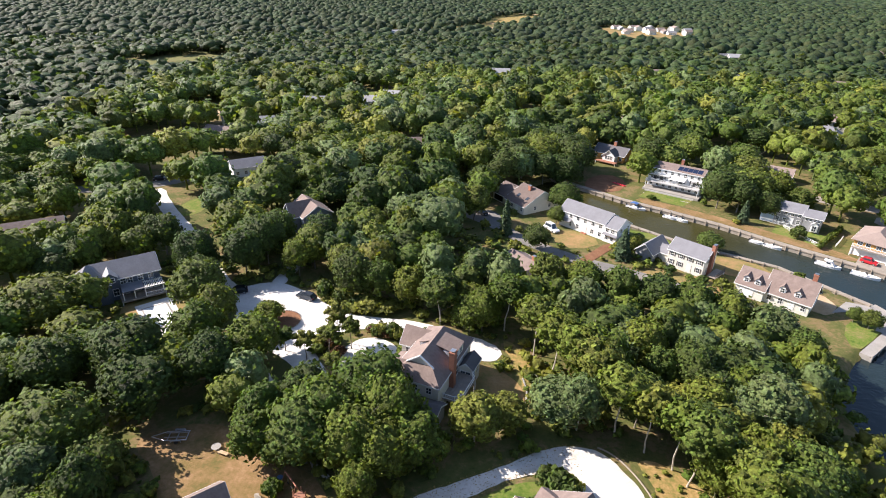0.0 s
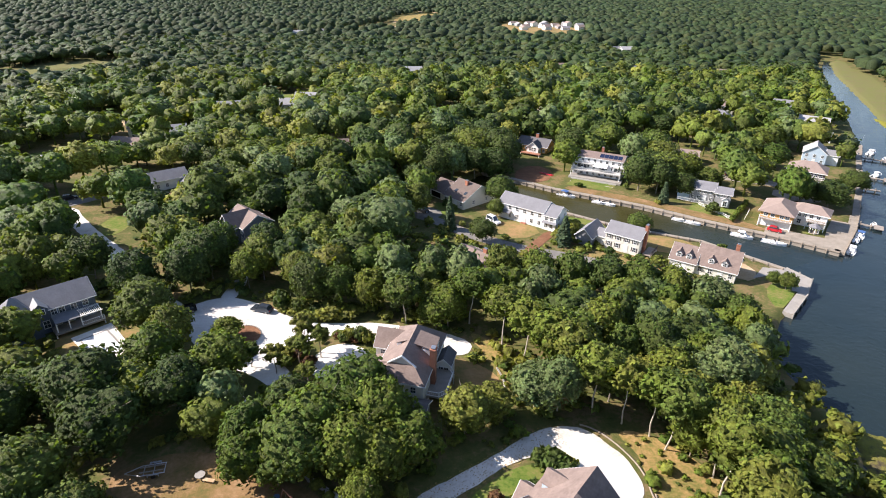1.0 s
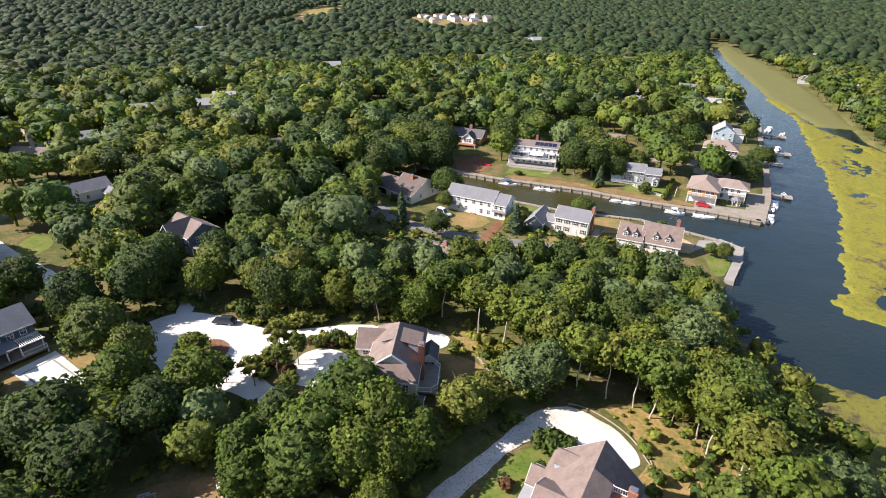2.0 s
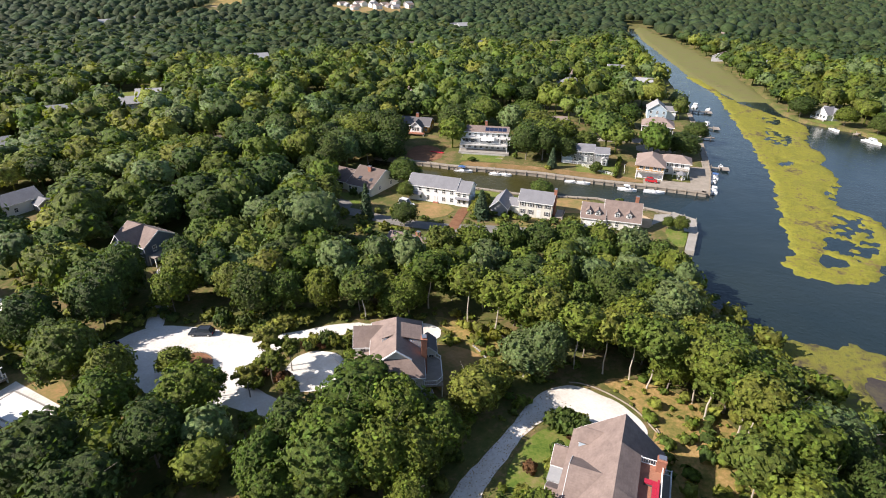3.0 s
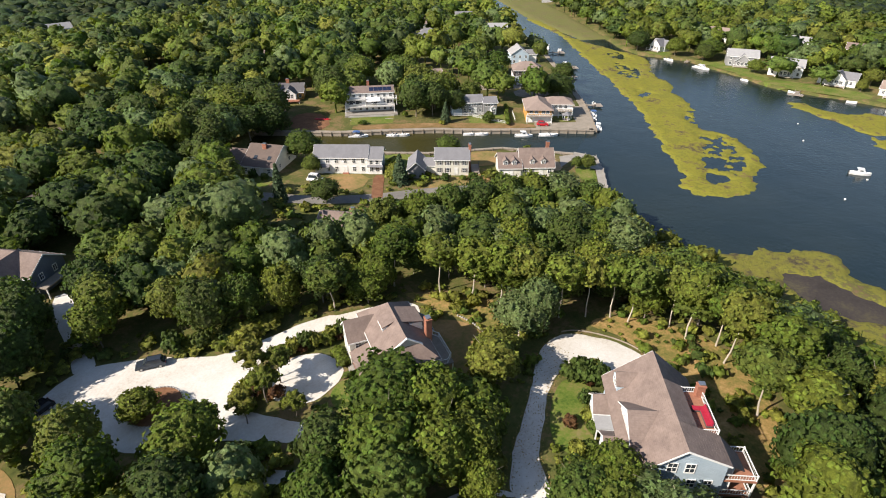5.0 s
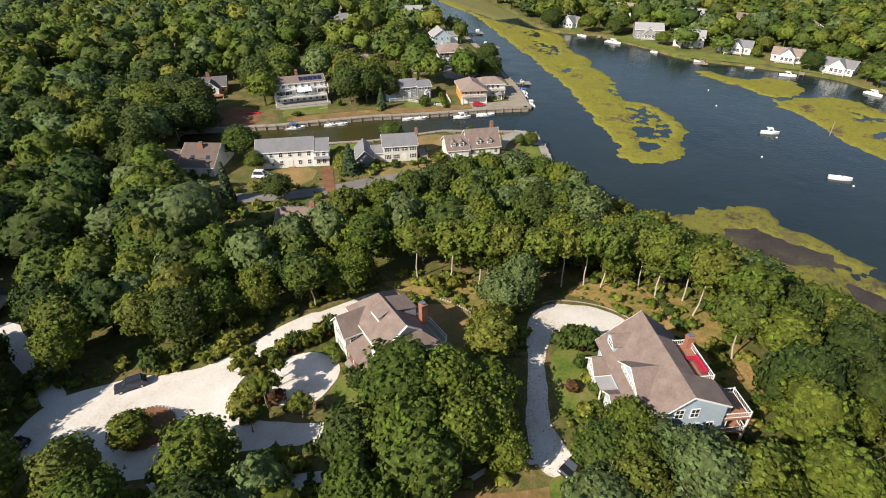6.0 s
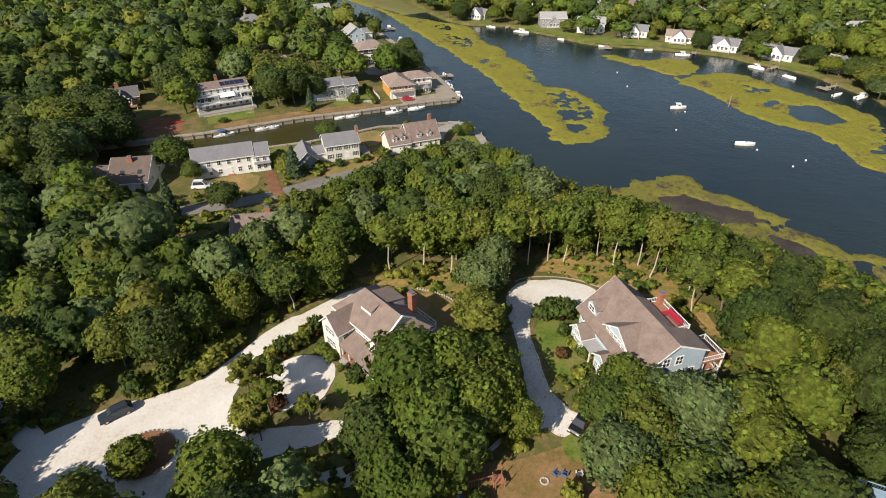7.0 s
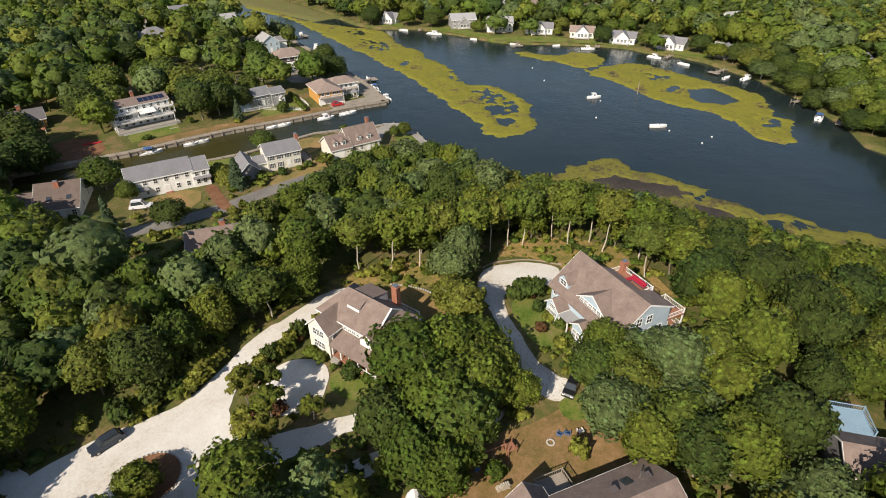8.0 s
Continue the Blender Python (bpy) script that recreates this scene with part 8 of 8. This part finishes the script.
def wood(name, label, xs, ys, Rs, Hs, forms, material, trunk=True):
    """Many trees in one mesh. forms: crowns of radius 1 and height 1, standing on 0."""
    V, T3, Q4, tint, k = [], [], [], [], 0
    zs = land(xs, ys)
    for a, b, R, h, z in zip(xs, ys, Rs, Hs, zs):
        v, f3, f4 = forms[rng.integers(len(forms))]
        c, s = math.cos(ang := rng.uniform(0, 6.28)), math.sin(ang)
        w = np.empty_like(v)
        w[:, 0], w[:, 1], w[:, 2] = (v[:, 0] * c - v[:, 1] * s) * R + a, (v[:, 0] * s + v[:, 1] * c) * R + b, v[:, 2] * h + z
        V.append(w)
        T3.append(f3 + k)
        if f4 is not None:
            Q4.append(f4 + k)
        tint.append(np.full(len(v), rng.uniform(0, 1)))
        k += len(v)
    me = bulk(name, np.concatenate(V), np.concatenate(T3), np.concatenate(Q4) if Q4 else None, np.concatenate(tint))
    me.materials.append(material)
    return tagged(new(name, me), label, "trees", kind="stuff")


def form(seed, lobes, cards, size, level, base=0.14, lobe=(0.2, 0.36)):
    """A crown of radius 1 and height 1 with a stub of a stem inside."""
    v, f3, f4 = crown(seed, 1.0, 2.6 * (1 + base) / 2 - 0.05, 2.6 * (1 - base) / 2, lobes, cards, size, level, -0.35, lobe, 0.73, 0.45, 0.06)
    v[:, 2] /= 2.6
    stem = Geo().tube([(0, 0, -0.05), (0, 0, 0.6)], [0.07, 0.03], 5, False)
    tri = np.array([[f[0], f[1], f[2]] for f in stem.f] + [[f[0], f[2], f[3]] for f in stem.f]) + len(v)
    return np.concatenate([v, np.array(stem.v)]), np.concatenate([f3, tri]), f4


def split(kinds_, lo, hi):
    out = {"leaf": [], "leaf_dark": [], "leaf_pale": [], "leaf_gold": []}
    for i in range(lo, hi):
        out[{"oak": "leaf", "tall": "leaf", "dark": "leaf_dark", "pale": "leaf_pale", "gold": "leaf_gold"}[kinds_[i]]].append(i)
    return out


MID = 420
mid_forms, back_forms = [form(400 + i, 30 + 4 * i, 230, 0.17, 3) for i in range(6)], [form(420 + i, 22 + 2 * i, 52, 0.29, 2) for i in range(7)]
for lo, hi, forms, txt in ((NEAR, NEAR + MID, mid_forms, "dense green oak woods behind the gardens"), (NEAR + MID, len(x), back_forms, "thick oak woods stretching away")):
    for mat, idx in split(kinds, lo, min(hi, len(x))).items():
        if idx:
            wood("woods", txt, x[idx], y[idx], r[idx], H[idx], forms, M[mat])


# thicket of low trees between the woods and the water
SHORE = arr([(77, 96), (77, 91), (67, 78), (61, 68), (58.5, 60), (56, 48), (53, 35), (48, 18), (42, 3), (34, -15), (26, -45), (46, -30), (60, 5), (66, 32), (70, 50), (74, 62), (75, 74), (78, 86)])
xs_, ys_ = scatter(20, 95, -50, 100, 3.6, 0.7)
sel = (signed(SHORE, xs_, ys_) < 0.5) & (signed(WATER, xs_, ys_) > 0.4)
xs_, ys_ = xs_[sel], ys_[sel]
rs_ = rng.uniform(1.6, 3.0, len(xs_))
wood("shore_thicket", "thicket of low green trees along the marsh", xs_, ys_, rs_, rs_ * rng.uniform(1.3, 2.2, len(xs_)), [form(440 + i, 14, 50, 0.3, 2, 0.1) for i in range(4)], M["leaf"])


# far woods out to the horizon: rounded crowns, ever coarser
def puff(seed):
    """A far crown: an uneven dome of a few faces."""
    q = np.random.default_rng(seed)
    ball, f = BALLS[1]
    v = ball * q.uniform(0.75, 1.25, (len(ball), 1)) * np.array([1, 1, 0.5]) + np.array([0, 0, 0.5])
    return v, f[ball[f].mean(1)[:, 2] > -0.4], None


far_forms = [form(500 + i, 12, 10, 0.42, 2, 0.1, (0.3, 0.46)) for i in range(8)]
x2, y2 = scatter(-620, 760, -420, 900, 8.6, 0.7)
r2 = rng.uniform(4.4, 8.2, len(x2))
d2 = np.hypot(x2 + 35, y2 - 25)
outside = ~((x2 > -172) & (x2 < 420) & (y2 > -122) & (y2 < 418))
a2 = np.degrees(np.arctan2(x2 + 35, y2 - 12))
sel = outside & (a2 > -50) & (a2 < 120) & (d2 < 640)
x2, y2, r2 = x2[sel], y2[sel], r2[sel]
sel = free(x2, y2, r2)
x2, y2, r2 = x2[sel], y2[sel], r2[sel]
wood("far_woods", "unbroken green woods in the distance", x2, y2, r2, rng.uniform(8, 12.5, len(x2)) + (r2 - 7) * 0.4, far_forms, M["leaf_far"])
horizon = []
for gap, lo, hi, rs, most in ((12.5, 636, 1300, (4.8, 8.5), 85), (18.0, 1300, 2200, (7, 11), 62), (34.0, 2200, 4200, (14, 26), 62)):
    x3, y3 = scatter(-hi - 100, hi + 100, -hi, hi + 100, gap, 0.8)
    d3 = np.hypot(x3 + 35, y3 - 25)
    a3 = np.degrees(np.arctan2(x3 + 35, y3 - 12))
    sel = (d3 >= lo) & (d3 < hi) & (a3 > -48) & (a3 < most)
    x3, y3 = x3[sel], y3[sel]
    r3 = rng.uniform(*rs, len(x3))
    sel = free(x3, y3, r3)
    horizon.append((x3[sel], y3[sel], r3[sel]))
x3, y3, r3 = (np.concatenate(q) for q in zip(*horizon))
horizon_forms = [puff(600 + i) for i in range(10)]
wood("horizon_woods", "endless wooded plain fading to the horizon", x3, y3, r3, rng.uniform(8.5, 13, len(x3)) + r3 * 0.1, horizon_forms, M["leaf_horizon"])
# ---- fallen leaves on the curved drive, thickest along its edges ----
lx, ly = rng.uniform(-10, 31, 16000), rng.uniform(45, 69, 16000)
deep = -signed(CURVED_DRIVE, lx, ly)
sel = (deep > -0.5) & (rng.uniform(0, 1, len(lx)) < np.where(deep < 0.5, 0.6, 0.22)) & (lx < 22)
lx, ly = lx[sel], ly[sel]
lz, V, Fc = land(lx, ly) + 0.085, [], []
for a, b, z in zip(lx, ly, lz):
    w, t_, k = rng.uniform(0.05, 0.15), rng.uniform(0, 6.28), len(V)
    c, d = math.cos(t_) * w, math.sin(t_) * w
    V += [(a - c, b - d, z), (a + d * 0.6, b - c * 0.6, z + 0.03), (a + c, b + d, z + 0.05), (a - d * 0.6, b + c * 0.6, z + 0.02)]
    Fc.append((k, k + 1, k + 2, k + 3))
me = bpy.data.meshes.new("fallen_leaves")
me.from_pydata(V, [], Fc)
me.materials.append(M["litter"])
tagged(new("fallen_leaves", me), "brown fallen leaves scattered over the white shell drive", "leaves", kind="stuff")

# ---- undergrowth: low brush along the edges of the woods, in the clearings and on the shore ----
brush_forms = []
for i in range(6):
    v, f3, f4 = crown(700 + i, 1.0, 0.5, 0.5, 7, 12, 0.5, 2, -0.1, (0.35, 0.55), 0.55)
    brush_forms.append((v, f3, f4))
bx, by = scatter(-100, 70, 10, 160, 2.0, 0.8)
near_edge = np.full(len(bx), 1e9)
blocked = signed(WATER, bx, by) < 1.0
for poly, margin in CLEAR:
    sd = signed(poly, bx, by)
    solid = margin > 0.6
    if solid:
        blocked |= sd < 0.6
        near_edge = np.minimum(near_edge, np.abs(sd))
    else:
        near_edge = np.where(sd < 3, np.minimum(near_edge, 2.5), near_edge)
gap_ = np.array([noise.noise((a * 0.14, b * 0.14, 2)) for a, b in zip(bx, by)])
sel = ~blocked & (near_edge < 7) & (gap_ > -0.3) & (rng.uniform(0, 1, len(bx)) < 0.75) & seen_from_path(bx, by)
bx, by = bx[sel], by[sel]
br = rng.uniform(0.35, 1.0, len(bx)) ** 1.5 * 1.7
pick = rng.choice(3, len(bx), p=[0.5, 0.12, 0.38])
for k, mat in enumerate(("leaf", "leaf_dark", "leaf_gold")):
    i = np.nonzero(pick == k)[0]
    wood("undergrowth", ("green", "dark green", "yellow-green", "reddish")[k] + " brush along the edge of the woods", bx[i], by[i], br[i], br[i] * rng.uniform(0.8, 1.5, len(i)), brush_forms, M[mat])
